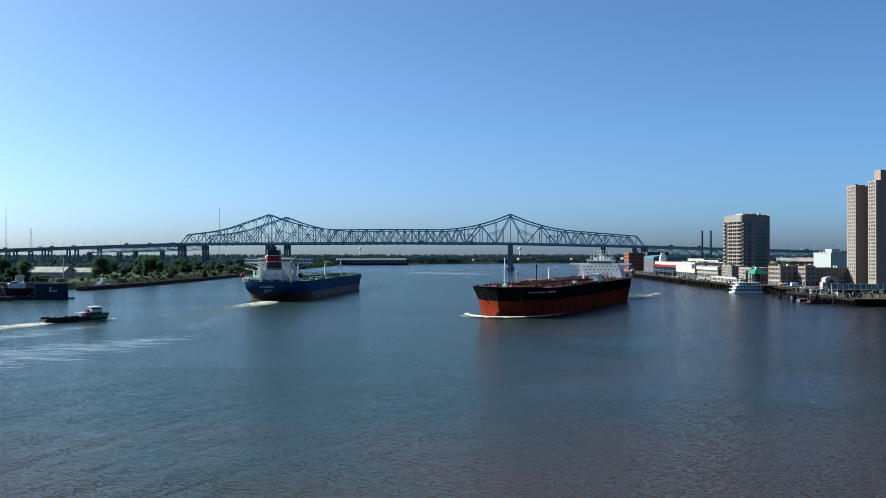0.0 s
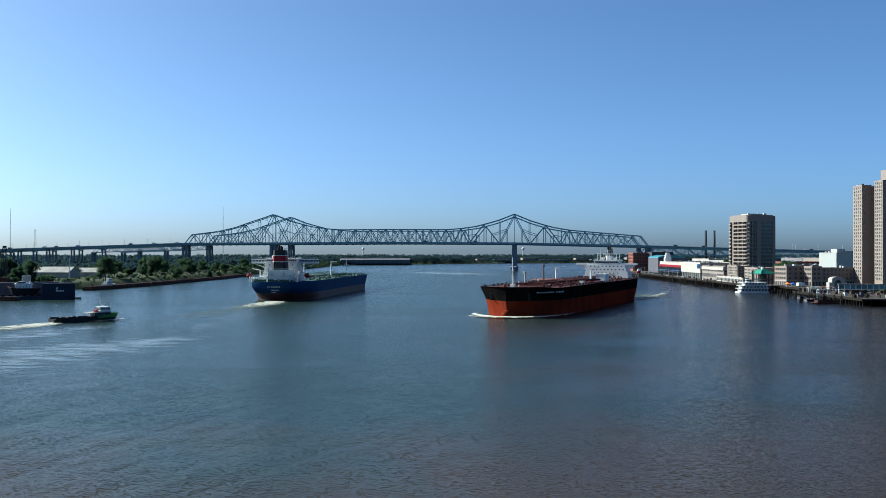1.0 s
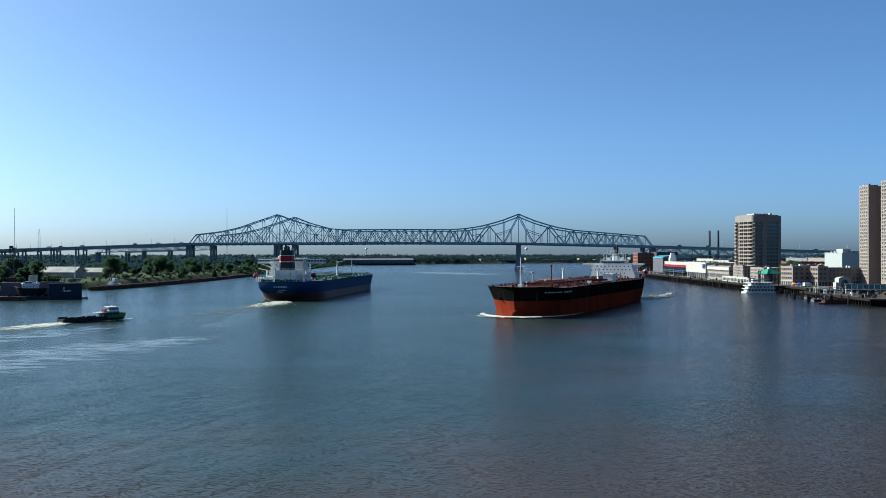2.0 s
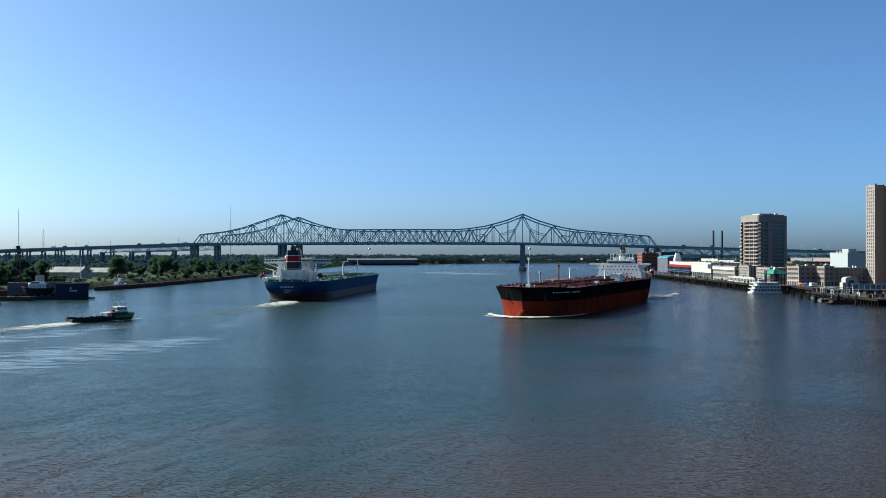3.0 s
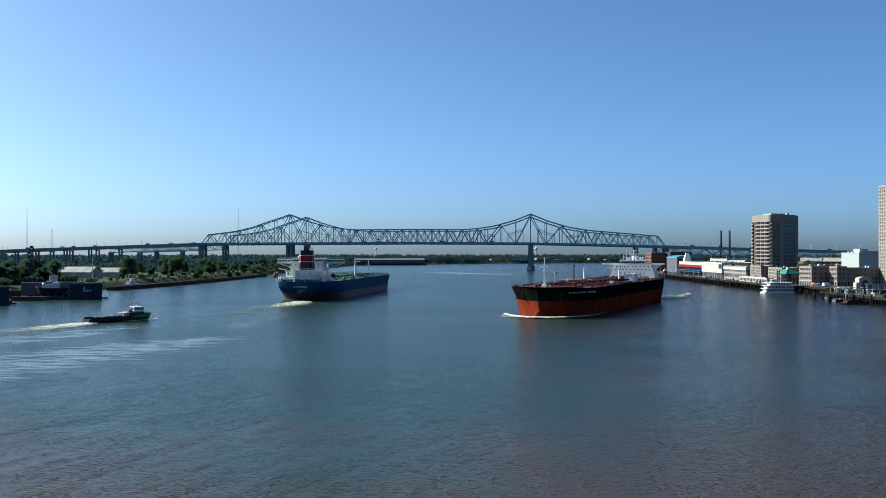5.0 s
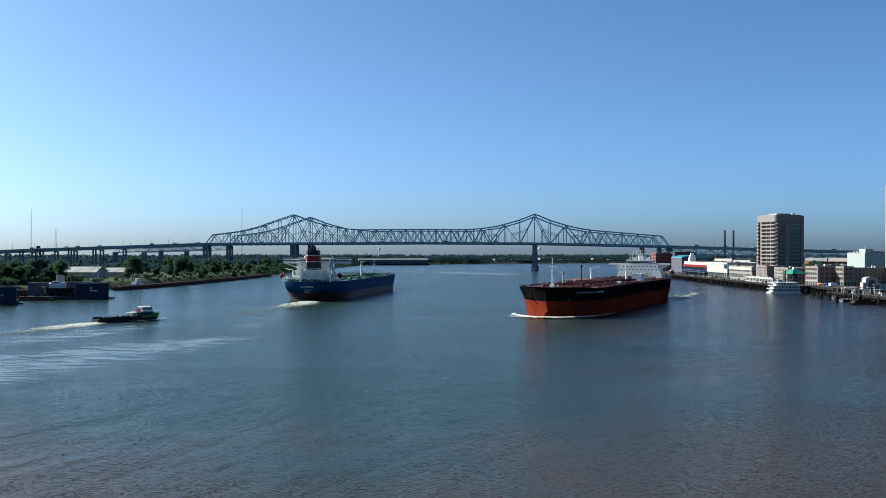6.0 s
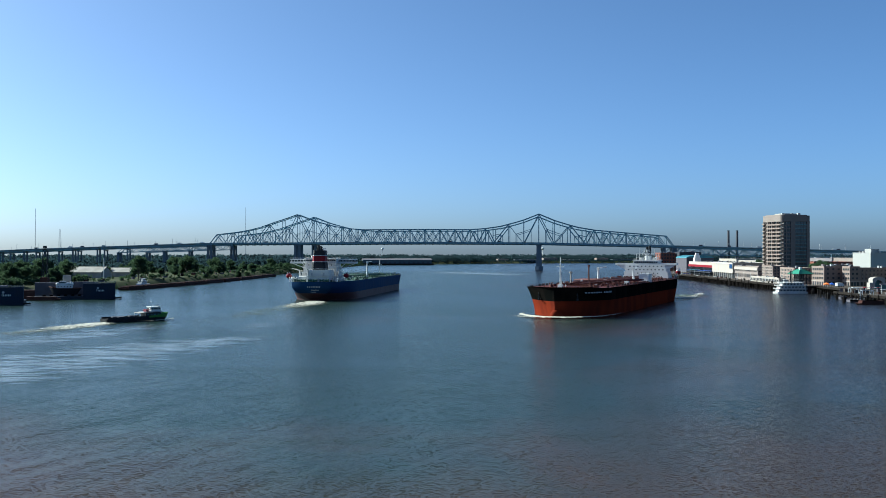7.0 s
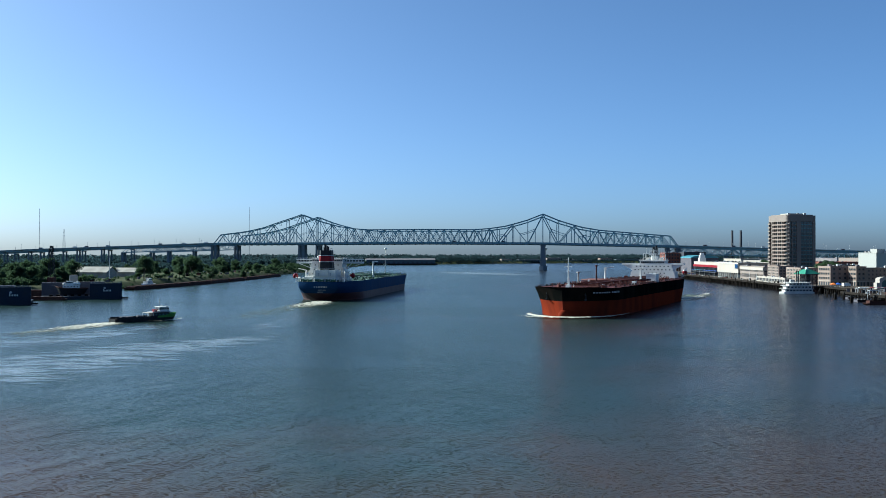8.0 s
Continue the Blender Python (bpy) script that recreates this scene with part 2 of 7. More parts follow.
M = {
    "water": water_surface(),
    "foam": foam_surface("wake_foam", 0.30, 0.80, 0.26, 0.95),
    # sky sheen of smooth water put into a pale base, with fine foam
    "slick": foam_surface("slick_sky_sheen", 0.22, 0.82, 0.15, 0.72, (0.28, 1.0, 1), (0.21, 0.24, 0.245), 0.2, True),
    "silt": foam_surface("silty_wash", 0.12, 0.82, 0.3, 0.7, (1, 1, 1), (0.115, 0.135, 0.075), 0.5),
    # haze tint put into both bridge steels, paler for the far bridge
    "steel": surface("bridge_steel", (0.125, 0.235, 0.30), (0.165, 0.285, 0.345), 0.5, 0.55, 0.2, 0.1, (0.10, 0.12, 0.13)),
    "steel_far_haze": surface("bridge_steel_far_haze", (0.15, 0.265, 0.325), (0.19, 0.31, 0.365), 0.5, 0.6, 0.2, 0.1),
    "deck": surface("bridge_concrete", (0.16, 0.18, 0.20), (0.22, 0.24, 0.25), 0.4, 0.8),
    "pier": surface("pier_concrete", (0.10, 0.13, 0.16), (0.14, 0.17, 0.20), 0.3, 0.85, 0, 0.2, (0.12, 0.12, 0.12), spec=0.2),
    "ground": surface("grass_ground", (0.024, 0.036, 0.013), (0.046, 0.054, 0.022), 0.35, 0.95, 0, 0.3, (0.075, 0.070, 0.035), 0.02, spec=0.08),
    "leaf": leaf_surface("foliage", (0.036, 0.070, 0.036), (0.068, 0.105, 0.052), 0.4, 0.6, 0.4),
    # far woods: distance haze put into a bluer, flatter leaf colour
    "leaf_far_haze": leaf_surface("hazy_woodland_foliage", (0.018, 0.037, 0.045), (0.028, 0.049, 0.057), 0.05, 0.9, 0.6),
    "bark": surface("bark", (0.09, 0.07, 0.05), (0.14, 0.11, 0.08), 2.0, 0.9),
    "navy": surface("navy_hull_paint", (0.006, 0.030, 0.086), (0.010, 0.040, 0.112), 0.25, 0.62, 0, 0.08, (0.010, 0.030, 0.075), 0.05, 0, (1, 1, 0.25), spec=0.06),
    "black": surface("black_hull_paint", (0.003, 0.0035, 0.0035), (0.005, 0.0055, 0.005), 0.25, 0.40, 0, 0.08, (0.017, 0.013, 0.011), 0.11, 0, (1, 1, 0.25), spec=0.0),
    "boot": surface("red_antifouling", (0.122, 0.018, 0.0085), (0.152, 0.024, 0.010), 0.3, 0.6, 0, 0.1, (0.034, 0.011, 0.010), 0.10, 0, (1, 1, 0.3), spec=0.0),
    "boot_dull": surface("dull_red_antifouling", (0.042, 0.014, 0.016), (0.064, 0.020, 0.021), 0.3, 0.6, 0, 0.1, (0.07, 0.03, 0.03), 0.06, 0, (1, 1, 0.3)),
    "white": surface("white_ship_paint", (0.54, 0.54, 0.525), (0.62, 0.62, 0.605), 0.6, 0.45, 0, 0.05, (0.48, 0.45, 0.40), 0.12),
    "grey": surface("grey_paint", (0.28, 0.29, 0.30), (0.36, 0.37, 0.38), 0.6, 0.55),
    "dark": surface("dark_paint", (0.012, 0.014, 0.017), (0.022, 0.024, 0.028), 0.6, 0.55, spec=0.15),
    "deck_green": surface("green_deck_paint", (0.022, 0.065, 0.04), (0.035, 0.09, 0.055), 0.5, 0.6, 0, 0.1, (0.09, 0.06, 0.04), 0.1),
    "deck_red": surface("red_deck_paint", (0.050, 0.012, 0.010), (0.080, 0.019, 0.014), 0.5, 0.65, 0, 0.1, (0.06, 0.022, 0.018), 0.1, spec=0.2),
    "red": surface("bright_red_paint", (0.15, 0.006, 0.012), (0.19, 0.009, 0.015), 0.6, 0.55, spec=0.12),
    "orange": surface("orange_paint", (0.75, 0.18, 0.03), (0.8, 0.22, 0.05), 0.6, 0.5),
    "lime": surface("lime_green_paint", (0.045, 0.16, 0.025), (0.06, 0.20, 0.03), 0.6, 0.45),
    "rust": surface("rusty_barge_steel", (0.036, 0.018, 0.016), (0.060, 0.026, 0.021), 0.4, 0.8, 0.1, 0.2, (0.06, 0.035, 0.03), spec=0.12),
    "dock_blue": surface("dry_dock_blue", (0.008, 0.016, 0.032), (0.013, 0.023, 0.042), 0.3, 0.6, 0, 0.1, (0.03, 0.027, 0.026), 0.1, spec=0.15),
    # distance haze put into the blue-grey wall colour of the far sheds
    "haze_wall": surface("hazy_blue_grey_metal", (0.06, 0.085, 0.105), (0.085, 0.11, 0.13), 0.3, 0.8, 0, 0.1),
    "dock_grey": surface("dry_dock_grey", (0.065, 0.062, 0.075), (0.095, 0.09, 0.105), 0.3, 0.7, 0, 0.1, spec=0.15),
    "beige": surface("beige_precast", (0.175, 0.146, 0.130), (0.21, 0.177, 0.158), 0.4, 0.8, 0, 0.1, (0.17, 0.135, 0.12), spec=0.2),
    "pink": surface("pinkish_precast", (0.185, 0.142, 0.122), (0.22, 0.170, 0.146), 0.4, 0.8, 0, 0.1, (0.18, 0.135, 0.115), spec=0.2),
    "cream": surface("cream_stucco", (0.265, 0.24, 0.215), (0.315, 0.286, 0.256), 0.4, 0.8, 0, 0.1, (0.31, 0.25, 0.19)),
    "brick": surface("red_brick", (0.15, 0.058, 0.042), (0.20, 0.075, 0.055), 0.8, 0.85, spec=0.15),
    "roof": surface("grey_metal_roof", (0.11, 0.10, 0.11), (0.15, 0.135, 0.145), 0.5, 0.55, 0.2, 0.1, (0.22, 0.19, 0.18)),
    "roof_pale": surface("pale_flat_roof", (0.26, 0.24, 0.21), (0.33, 0.31, 0.28), 0.3, 0.85, 0, 0.1, (0.17, 0.155, 0.14)),
    "green_roof": surface("verdigris_roof", (0.03, 0.17, 0.105), (0.04, 0.20, 0.13), 0.8, 0.5, 0.1, 0.1),
    "teal": surface("teal_metal_roof", (0.035, 0.15, 0.19), (0.05, 0.18, 0.22), 0.5, 0.5),
    "timber": surface("creosoted_timber", (0.011, 0.009, 0.008), (0.021, 0.017, 0.014), 1.5, 0.9, 0, 0.3, spec=0.08),
    "planks": surface("weathered_planks", (0.045, 0.036, 0.030), (0.075, 0.061, 0.050), 1.2, 0.9, 0, 0.2, spec=0.12),
    "chalk": surface("chalky_white_render", (0.31, 0.31, 0.30), (0.36, 0.36, 0.345), 0.4, 0.8, 0, 0.1, (0.34, 0.32, 0.29)),
    "glass": glass_dark("dark_window_glass"),
    "glass_blue": glass_dark("blue_window_glass", (0.04, 0.09, 0.10)),
    "blue": surface("blue_paint", (0.03, 0.09, 0.35), (0.04, 0.11, 0.42), 0.6, 0.5),
    "chimney": surface("dark_stack_steel", (0.035, 0.038, 0.05), (0.05, 0.055, 0.065), 0.3, 0.7, spec=0.15),
}


# ---------------------------------------------------------------- mesh tools
def mesh_of(bm, name, material, smooth=False):
    bmesh.ops.recalc_face_normals(bm, faces=bm.faces)
    me = bpy.data.meshes.new(name)
    bm.to_mesh(me)
    bm.free()
    me.materials.append(material)
    if smooth:
        for p in me.polygons:
            p.use_smooth = True
    return me


def part(name, bm, material, parent=None, label="", smooth=False, m=None):
    ob = new(name, mesh_of(bm, name, material, smooth) if isinstance(bm, bmesh.types.BMesh) else bm)
    if parent is not None:
        ob.parent = parent
    if m is not None:
        ob.matrix_basis = m
    if label:
        tagged(ob, label)
    return ob


def thing(name, m, label, category, group="", kind=""):
    ob = new(name)
    ob.empty_display_size = 1
    ob.matrix_basis = m
    return tagged(ob, label, category, group, kind)


def box(bm, x0, y0, z0, x1, y1, z1):
    v = [bm.verts.new(p) for p in ((x0, y0, z0), (x1, y0, z0), (x1, y1, z0), (x0, y1, z0), (x0, y0, z1), (x1, y0, z1), (x1, y1, z1), (x0, y1, z1))]
    for f in ((3, 2, 1, 0), (4, 5, 6, 7), (0, 1, 5, 4), (1, 2, 6, 5), (2, 3, 7, 6), (3, 0, 4, 7)):
        bm.faces.new([v[i] for i in f])
    return bm


def boxes(*rows):
    bm = bmesh.new()
    for r in rows:
        box(bm, *r)
    return bm


def beam(bm, a, b, w, h=None):
    """A square bar from a to b."""
    a, b = Vector(a), Vector(b)
    h = h or w
    d = (b - a).normalized()
    up = Vector((0, 0, 1)) if abs(d.z) < 0.99 else Vector((0, 1, 0))
    s = d.cross(up).normalized() * w / 2
    u = s.cross(d).normalized() * h / 2
    v = [bm.verts.new(p + q) for p in (a, b) for q in (-s - u, s - u, s + u, -s + u)]
    for f in ((3, 2, 1, 0), (4, 5, 6, 7), (0, 1, 5, 4), (1, 2, 6, 5), (2, 3, 7, 6), (3, 0, 4, 7)):
        bm.faces.new([v[i] for i in f])
    return bm


def tube(bm, a, b, r0, r1=None, n=8):
    a, b = Vector(a), Vector(b)
    r1 = r0 if r1 is None else r1
    d = (b - a).normalized()
    up = Vector((0, 0, 1)) if abs(d.z) < 0.99 else Vector((0, 1, 0))
    s = d.cross(up).normalized()
    u = s.cross(d)
    rings = [[bm.verts.new(p + (s * math.cos(k * math.tau / n) + u * math.sin(k * math.tau / n)) * r) for k in range(n)] for p, r in ((a, r0), (b, r1))]
    for k in range(n):
        bm.faces.new((rings[0][k], rings[0][(k + 1) % n], rings[1][(k + 1) % n], rings[1][k]))
    bm.faces.new(rings[0][::-1])
    bm.faces.new(rings[1])
    return bm


def ball(bm, c, r, sub=2, squash=(1, 1, 1)):
    bmesh.ops.create_icosphere(bm, subdivisions=sub, radius=r, matrix=Matrix.Translation(c) @ Matrix.Diagonal((*squash, 1)))
    return bm


def prism(bm, pts, z0, z1):
    """An upright prism on a plan outline."""
    lo = [bm.verts.new((x, y, z0)) for x, y in pts]
    hi = [bm.verts.new((x, y, z1)) for x, y in pts]
    n = len(pts)
    for k in range(n):
        bm.faces.new((lo[k], lo[(k + 1) % n], hi[(k + 1) % n], hi[k]))
    bm.faces.new(lo[::-1])
    bm.faces.new(hi)
    return bm


UNIT = mesh_of(boxes((-0.5, -0.5, -0.5, 0.5, 0.5, 0.5)), "unit_bar", M["steel"])


def bar_matrix(a, b, w, h):
    a, b = Vector(a), Vector(b)
    d = b - a
    q = d.to_track_quat("Y", "Z")
    return Matrix.LocRotScale((a + b) / 2, q, (w, d.length, h))


def interp(table, u):
    if u <= table[0][0]:
        return table[0][1]
    for (a, p), (b, q) in zip(table, table[1:]):
        if u <= b:
            return p + (q - p) * (u - a) / (b - a)
    return table[-1][1]

# ---------------------------------------------------------------- river and land
LEFT_BANK = [(-5000, -420), (300, -420), (700, -385), (910, -358), (1050, -333), (1474, -312), (1700, -300), (2200, -290), (2600, -280), (5000, -270)]
RIGHT_BANK = [(-5000, 330), (400, 316), (1474, 316), (1600, 335), (1750, 375), (1900, 440), (2100, 580), (2300, 820), (2500, 1500), (2700, 5200)]
FAR_BANK = [(-5000, 2500), (-400, 2600), (-260, 2650), (-200, 2690), (0, 2950), (200, 3080), (500, 3180), (1200, 3300), (5000, 3600)]


def in_river(x, y):
    """Rough distance into the river (negative on land)."""
    return min(x - interp(LEFT_BANK, y), interp(RIGHT_BANK, y) - x, interp(FAR_BANK, x) - y)


def land_z(x, y):
    s = -in_river(x, y)
    if s < 0:
        return max(-6.0, -0.8 + s * 0.35)
    top = 7.0 if x < 0 else 5.5
    z = min(top, -0.8 + s * 0.55)
    if x < 0 and s > 45:
        z = max(5.5, top - (s - 45) * 0.04)
    return z + 0.5 * noise.noise((x * 0.013, y * 0.013, 0.3)) * min(1, max(0, s / 20))


def steps(*spans):
    out = []
    for a, b, d in spans:
        out += list(np.arange(a, b, d))
    return out + [spans[-1][1]]


xs = steps((-5000, -800, 200), (-800, -540, 26), (-540, -250, 7), (-250, 290, 45), (290, 460, 7), (460, 900, 40), (900, 5000, 205))
ys = steps((-5000, 400, 300), (400, 1700, 26), (1700, 3500, 36), (3500, 5000, 250))


def column_x(x, y):
    """Ground columns run alongside the left bank."""
    if x >= 0 or y > 2600:
        return x
    w = min(1.0, max(0.0, (x + 800) / 260), -x / 250)
    return x + (interp(LEFT_BANK, y) + 312) * w


verts = [(column_x(x, y), y, land_z(column_x(x, y), y)) for y in ys for x in xs]
nx = len(xs)
faces = [(j * nx + i, j * nx + i + 1, (j + 1) * nx + i + 1, (j + 1) * nx + i) for j in range(len(ys) - 1) for i in range(nx - 1)]
me = bpy.data.meshes.new("ground")
me.from_pydata(verts, [], faces)
me.materials.append(M["ground"])
for p in me.polygons:
    p.use_smooth = True
tagged(new("ground", me), "flat grassy river land with sloping earth banks", "ground", kind="structure")

bm = bmesh.new()
wx, wy = steps((-5000, 5000, 500)), steps((-5000, 5000, 500))
grid = [[bm.verts.new((x, y, 0)) for x in wx] for y in wy]
for j in range(len(wy) - 1):
    for i in range(len(wx) - 1):
        bm.faces.new((grid[j][i], grid[j][i + 1], grid[j + 1][i + 1], grid[j + 1][i]))
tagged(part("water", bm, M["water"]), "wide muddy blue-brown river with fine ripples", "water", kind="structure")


# ---------------------------------------------------------------- the twin bridges
CHORD_Z = [(-1200, 12), (-560, 39.5), (-180, 51.8), (0, 52.4), (240, 53.4), (480, 52.1), (740, 46.0), (1040, 37), (1600, 22)]
RISE_MAIN = [(0, 58), (33, 45), (73, 34), (107, 29), (135, 27), (240, 27)]
RISE_LEFT = [(0, 58), (20, 51), (43, 44), (73, 33.5), (100, 27), (122, 23.5), (167, 18.5)]
RISE_RIGHT = [(0, 58), (33, 45), (73, 34), (110, 28.5), (165, 25), (248, 20)]


def rise(x):
    if x < 0:
        return interp(RISE_LEFT, -x)
    if x > 480:
        return interp(RISE_RIGHT, x - 480)
    return interp(RISE_MAIN, min(x, 480 - x))


def pier_bent(parent, x, z_top, half, leg_x, leg_y, arch=True, base=False, mat="pier", split=False):
    """A two-legged pier across the deck."""
    p = thing("bridge_pier", Matrix.Identity(4), "", "")
    for k in ("label", "category"):
        if k in p:
            del p[k]
    p.parent = parent
    columns = [(s, x - leg_x * 0.36, 0.42) for s in (-1, 1)] + [(s, x + leg_x * 0.36, 0.42) for s in (-1, 1)] if split else [(-1, x, 1), (1, x, 1)]
    for s, xc, k_ in columns:
        bm = bmesh.new()
        lo, hi = leg_x * 0.62 * k_, leg_x * 0.5 * k_
        a = [bm.verts.new((xc + i * lo, s * half + j * leg_y * 0.6, -4)) for i, j in ((-1, -1), (1, -1), (1, 1), (-1, 1))]
        b = [bm.verts.new((xc + i * hi, s * half * 0.92 + j * leg_y * 0.5, z_top)) for i, j in ((-1, -1), (1, -1), (1, 1), (-1, 1))]
        for k in range(4):
            bm.faces.new((a[k], a[(k + 1) % 4], b[(k + 1) % 4], b[k]))
        bm.faces.new(a[::-1])
        bm.faces.new(b)
        part("leg", bm, M[mat], p)
    part("cap_beam", boxes((x - leg_x * 0.56, -half - leg_y * 0.6, z_top, x + leg_x * 0.56, half + leg_y * 0.6, z_top + 2.2)), M[mat], p)
    if arch:
        part("cross_wall", boxes((x - leg_x * 0.4, -half * 0.9, z_top * (0.84 if split else 0.55), x + leg_x * 0.4, half * 0.9, z_top - 0.003)), M[mat], p)
    if base:
        part("fender_base", prism(bmesh.new(), [(x - leg_x * 0.8, -half - 9), (x, -half - 16), (x + leg_x * 0.8, -half - 9), (x + leg_x * 0.8, half + 9), (x, half + 16), (x - leg_x * 0.8, half + 9)], -4, 8), M[mat], p)
    return p


def lattice(parent, pts, w, y, material, name):
    """One truss plane: pts are (x, z_low, z_high); every bar is a piece of its own."""
    def bar(kind, a, b, ww, hh):
        o = part(kind, UNIT_BY[material], None, parent, m=bar_matrix(a, b, ww, hh))
        return o
    n = len(pts)
    for k in range(n - 1):
        (x0, l0, h0), (x1, l1, h1) = pts[k], pts[k + 1]
        bar("bottom_chord", (x0, y, l0), (x1, y, l1), w * 1.3, w * 1.7)
        if h0 - l0 > 1 and h1 - l1 > 1:
            bar("top_chord", (x0, y, h0), (x1, y, h1), w * 1.2, w * 1.5)
    k = 0
    while k < n - 1:
        tall = h_of(pts[k]) > 33 or h_of(pts[k + 1]) > 33
        span = 2 if tall and k + 2 < n else 1
        a, b = pts[k], pts[k + span]
        if lattice.flip:
            bar("diagonal", (a[0], y, a[1]), (b[0], y, b[2]), w, w)
        else:
            bar("diagonal", (a[0], y, a[2]), (b[0], y, b[1]), w, w)
        if span == 2:
            mid = pts[k + 1]
            zm = (a[1] + b[2]) / 2 if lattice.flip else (a[2] + b[1]) / 2
            bar("vertical", (mid[0], y, mid[1]), (mid[0], y, zm), w * 0.7, w * 0.7)
            bar("sub_strut", (mid[0], y, zm), (b[0] if not lattice.flip else a[0], y, (b[1] + b[2]) / 2 if not lattice.flip else (a[1] + a[2]) / 2), w * 0.5, w * 0.5)
        lattice.flip = not lattice.flip
        k += span
        if k < n - 1:
            bar("vertical", (pts[k][0], y, pts[k][1]), (pts[k][0], y, pts[k][2]), w * 0.75, w * 0.75)


def h_of(p):
    return p[2] - p[1]


UNIT_BY = {"steel": UNIT}
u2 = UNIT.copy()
u2.materials[0] = M["steel_far_haze"]
UNIT_BY["steel_far_haze"] = u2


def deck_run(parent, x0, x1, half, steel, step=20):
    """Deck slab with kerb parapets following the grade."""
    bm, bp = bmesh.new(), bmesh.new()
    n = max(1, round((x1 - x0) / step))
    for k in range(n):
        a, b = x0 + (x1 - x0) * k / n, x0 + (x1 - x0) * (k + 1) / n
        za, zb = interp(CHORD_Z, a) + 1.6, interp(CHORD_Z, b) + 1.6
        v = [bm.verts.new(p) for p in ((a, -half, za - 0.9), (b, -half, zb - 0.9), (b, half, zb - 0.9), (a, half, za - 0.9), (a, -half, za), (b, -half, zb), (b, half, zb), (a, half, za))]
        for f in ((3, 2, 1, 0), (4, 5, 6, 7), (0, 1, 5, 4), (2, 3, 7, 6)):
            bm.faces.new([v[i] for i in f])
        for s in (-1, 1):
            beam(bp, (a, s * half, za + 0.45), (b, s * half, zb + 0.45), 0.4, 1.1)
            beam(bp, (a, s * half * 0.8, za - 2.0), (b, s * half * 0.8, zb - 2.0), 0.8, 2.6)
    part("deck", bm, M["deck"], parent)
    part("parapet_girder", bp, M[steel], parent)


def bridge(name, m, half, steel, w, label, pier_w):
    b = thing(name, m, label, "bridge", "twin river bridges")
    xs_ = [-180 + 15 * k for k in range(12)] + [15 * k for k in range(33)] + [480 + 260 / 17 * k for k in range(1, 18)]
    pts = []
    for x in xs_:
        z = interp(CHORD_Z, x)
        pts.append((x, z, z + (0 if x in (xs_[0], xs_[-1]) else rise(x))))
    for s in (-1, 1):
        lattice.flip = True
        lattice(b, pts, w, s * half, steel, name)
    for k, (x, lo, hi) in enumerate(pts[1:-1]):
        bm = bmesh.new()
        beam(bm, (x, -half, hi), (x, half, hi), w * 0.7)
        beam(bm, (x, -half, lo - 1), (x, half, lo - 1), w * 0.7, 2.4)
        nx_, _, hn = pts[k + 2]
        if k < len(pts) - 3:
            beam(bm, (x, -half, hi), (nx_, half, hn), w * 0.45)
            beam(bm, (x, half, hi), (nx_, -half, hn), w * 0.45)
        if hi - lo > 26:
            beam(bm, (x, -half, hi - 6), (x, half, hi - 6), w * 0.5)
            beam(bm, (x, -half, hi - 6), (x, 0, hi), w * 0.4)
            beam(bm, (x, half, hi - 6), (x, 0, hi), w * 0.4)
        part("cross_bracing", bm, M[steel], b)
    deck_run(b, -1190, 1590, half * 0.93, steel)
    for x in (0, 480):
        pier_bent(b, x, interp(CHORD_Z, x) - 4.2, half, pier_w * (1.15 if x == 0 else 1), 6, base=True, split=x == 0)
    for x in (-180, 740):
        pier_bent(b, x, interp(CHORD_Z, x) - 4.2, half * 0.9, pier_w, 4, split=True)
    # deck trusses and bents of the approaches
    for x0, x1, n, depth in ((-372, -180, 16, 9.5), (740, 1100, 24, 12)):
        p2 = []
        for k in range(n + 1):
            x = x0 + (x1 - x0) * k / n
            z = interp(CHORD_Z, x)
            p2.append((x, z - 1.5 - depth, z - 1.5))
        for s in (-1, 1):
            lattice.flip = True
            lattice(b, p2, w * 0.75, s * half * 0.75, steel if name == "steel_bridge" else "steel_far_haze", name)
    for x in (-276, -372, 860, 980, 1100):
        pier_bent(b, x, interp(CHORD_Z, x) - 13.3 if x > 0 else interp(CHORD_Z, x) - 12.8, half * 0.66, 4.2, 3.4, arch=False)
    x = -372
    k = 0
    while x > -1150:
        x -= 44 + 8 * (k % 3)
        k += 1
        pier_bent(b, x, interp(CHORD_Z, x) - 4.2, half * 0.62, 2.6, 2.6, arch=False)
    for x in (1170, 1240, 1310, 1380, 1450, 1520):
        pier_bent(b, x, interp(CHORD_Z, x) - 4.2, half * 0.7, 4.2, 3, arch=False)
    for s in (-1, 1):
        for a, c in ((0, 1), (-1, -2)):
            part("end_post", UNIT_BY[steel], None, b, m=bar_matrix((pts[a][0], s * half, pts[a][1]), (pts[c][0], s * half, pts[c][2]), w * 1.3, w * 1.5))
    lamp = mesh_of(beam(beam(bmesh.new(), (0, 0, 0), (0, 0, 11), 0.35), (0, 0, 11), (0, 3, 11.4), 0.3), "lamp_post", M["grey"])
    x = -1150
    while x < 1550:
        if x < -190 or x > 750:
            part("lamp_post", lamp, None, b, m=pose(x, -half * 0.9, interp(CHORD_Z, x) + 1.6))
        x += 47
    return b


bridge_m = pose(-346.4, 1946.2, 0, 0, 0, -4.0)
near_bridge = bridge("steel_bridge", bridge_m, 10.5, "steel", 1.15, "blue-grey steel cantilever truss bridge over the river", 9.5)
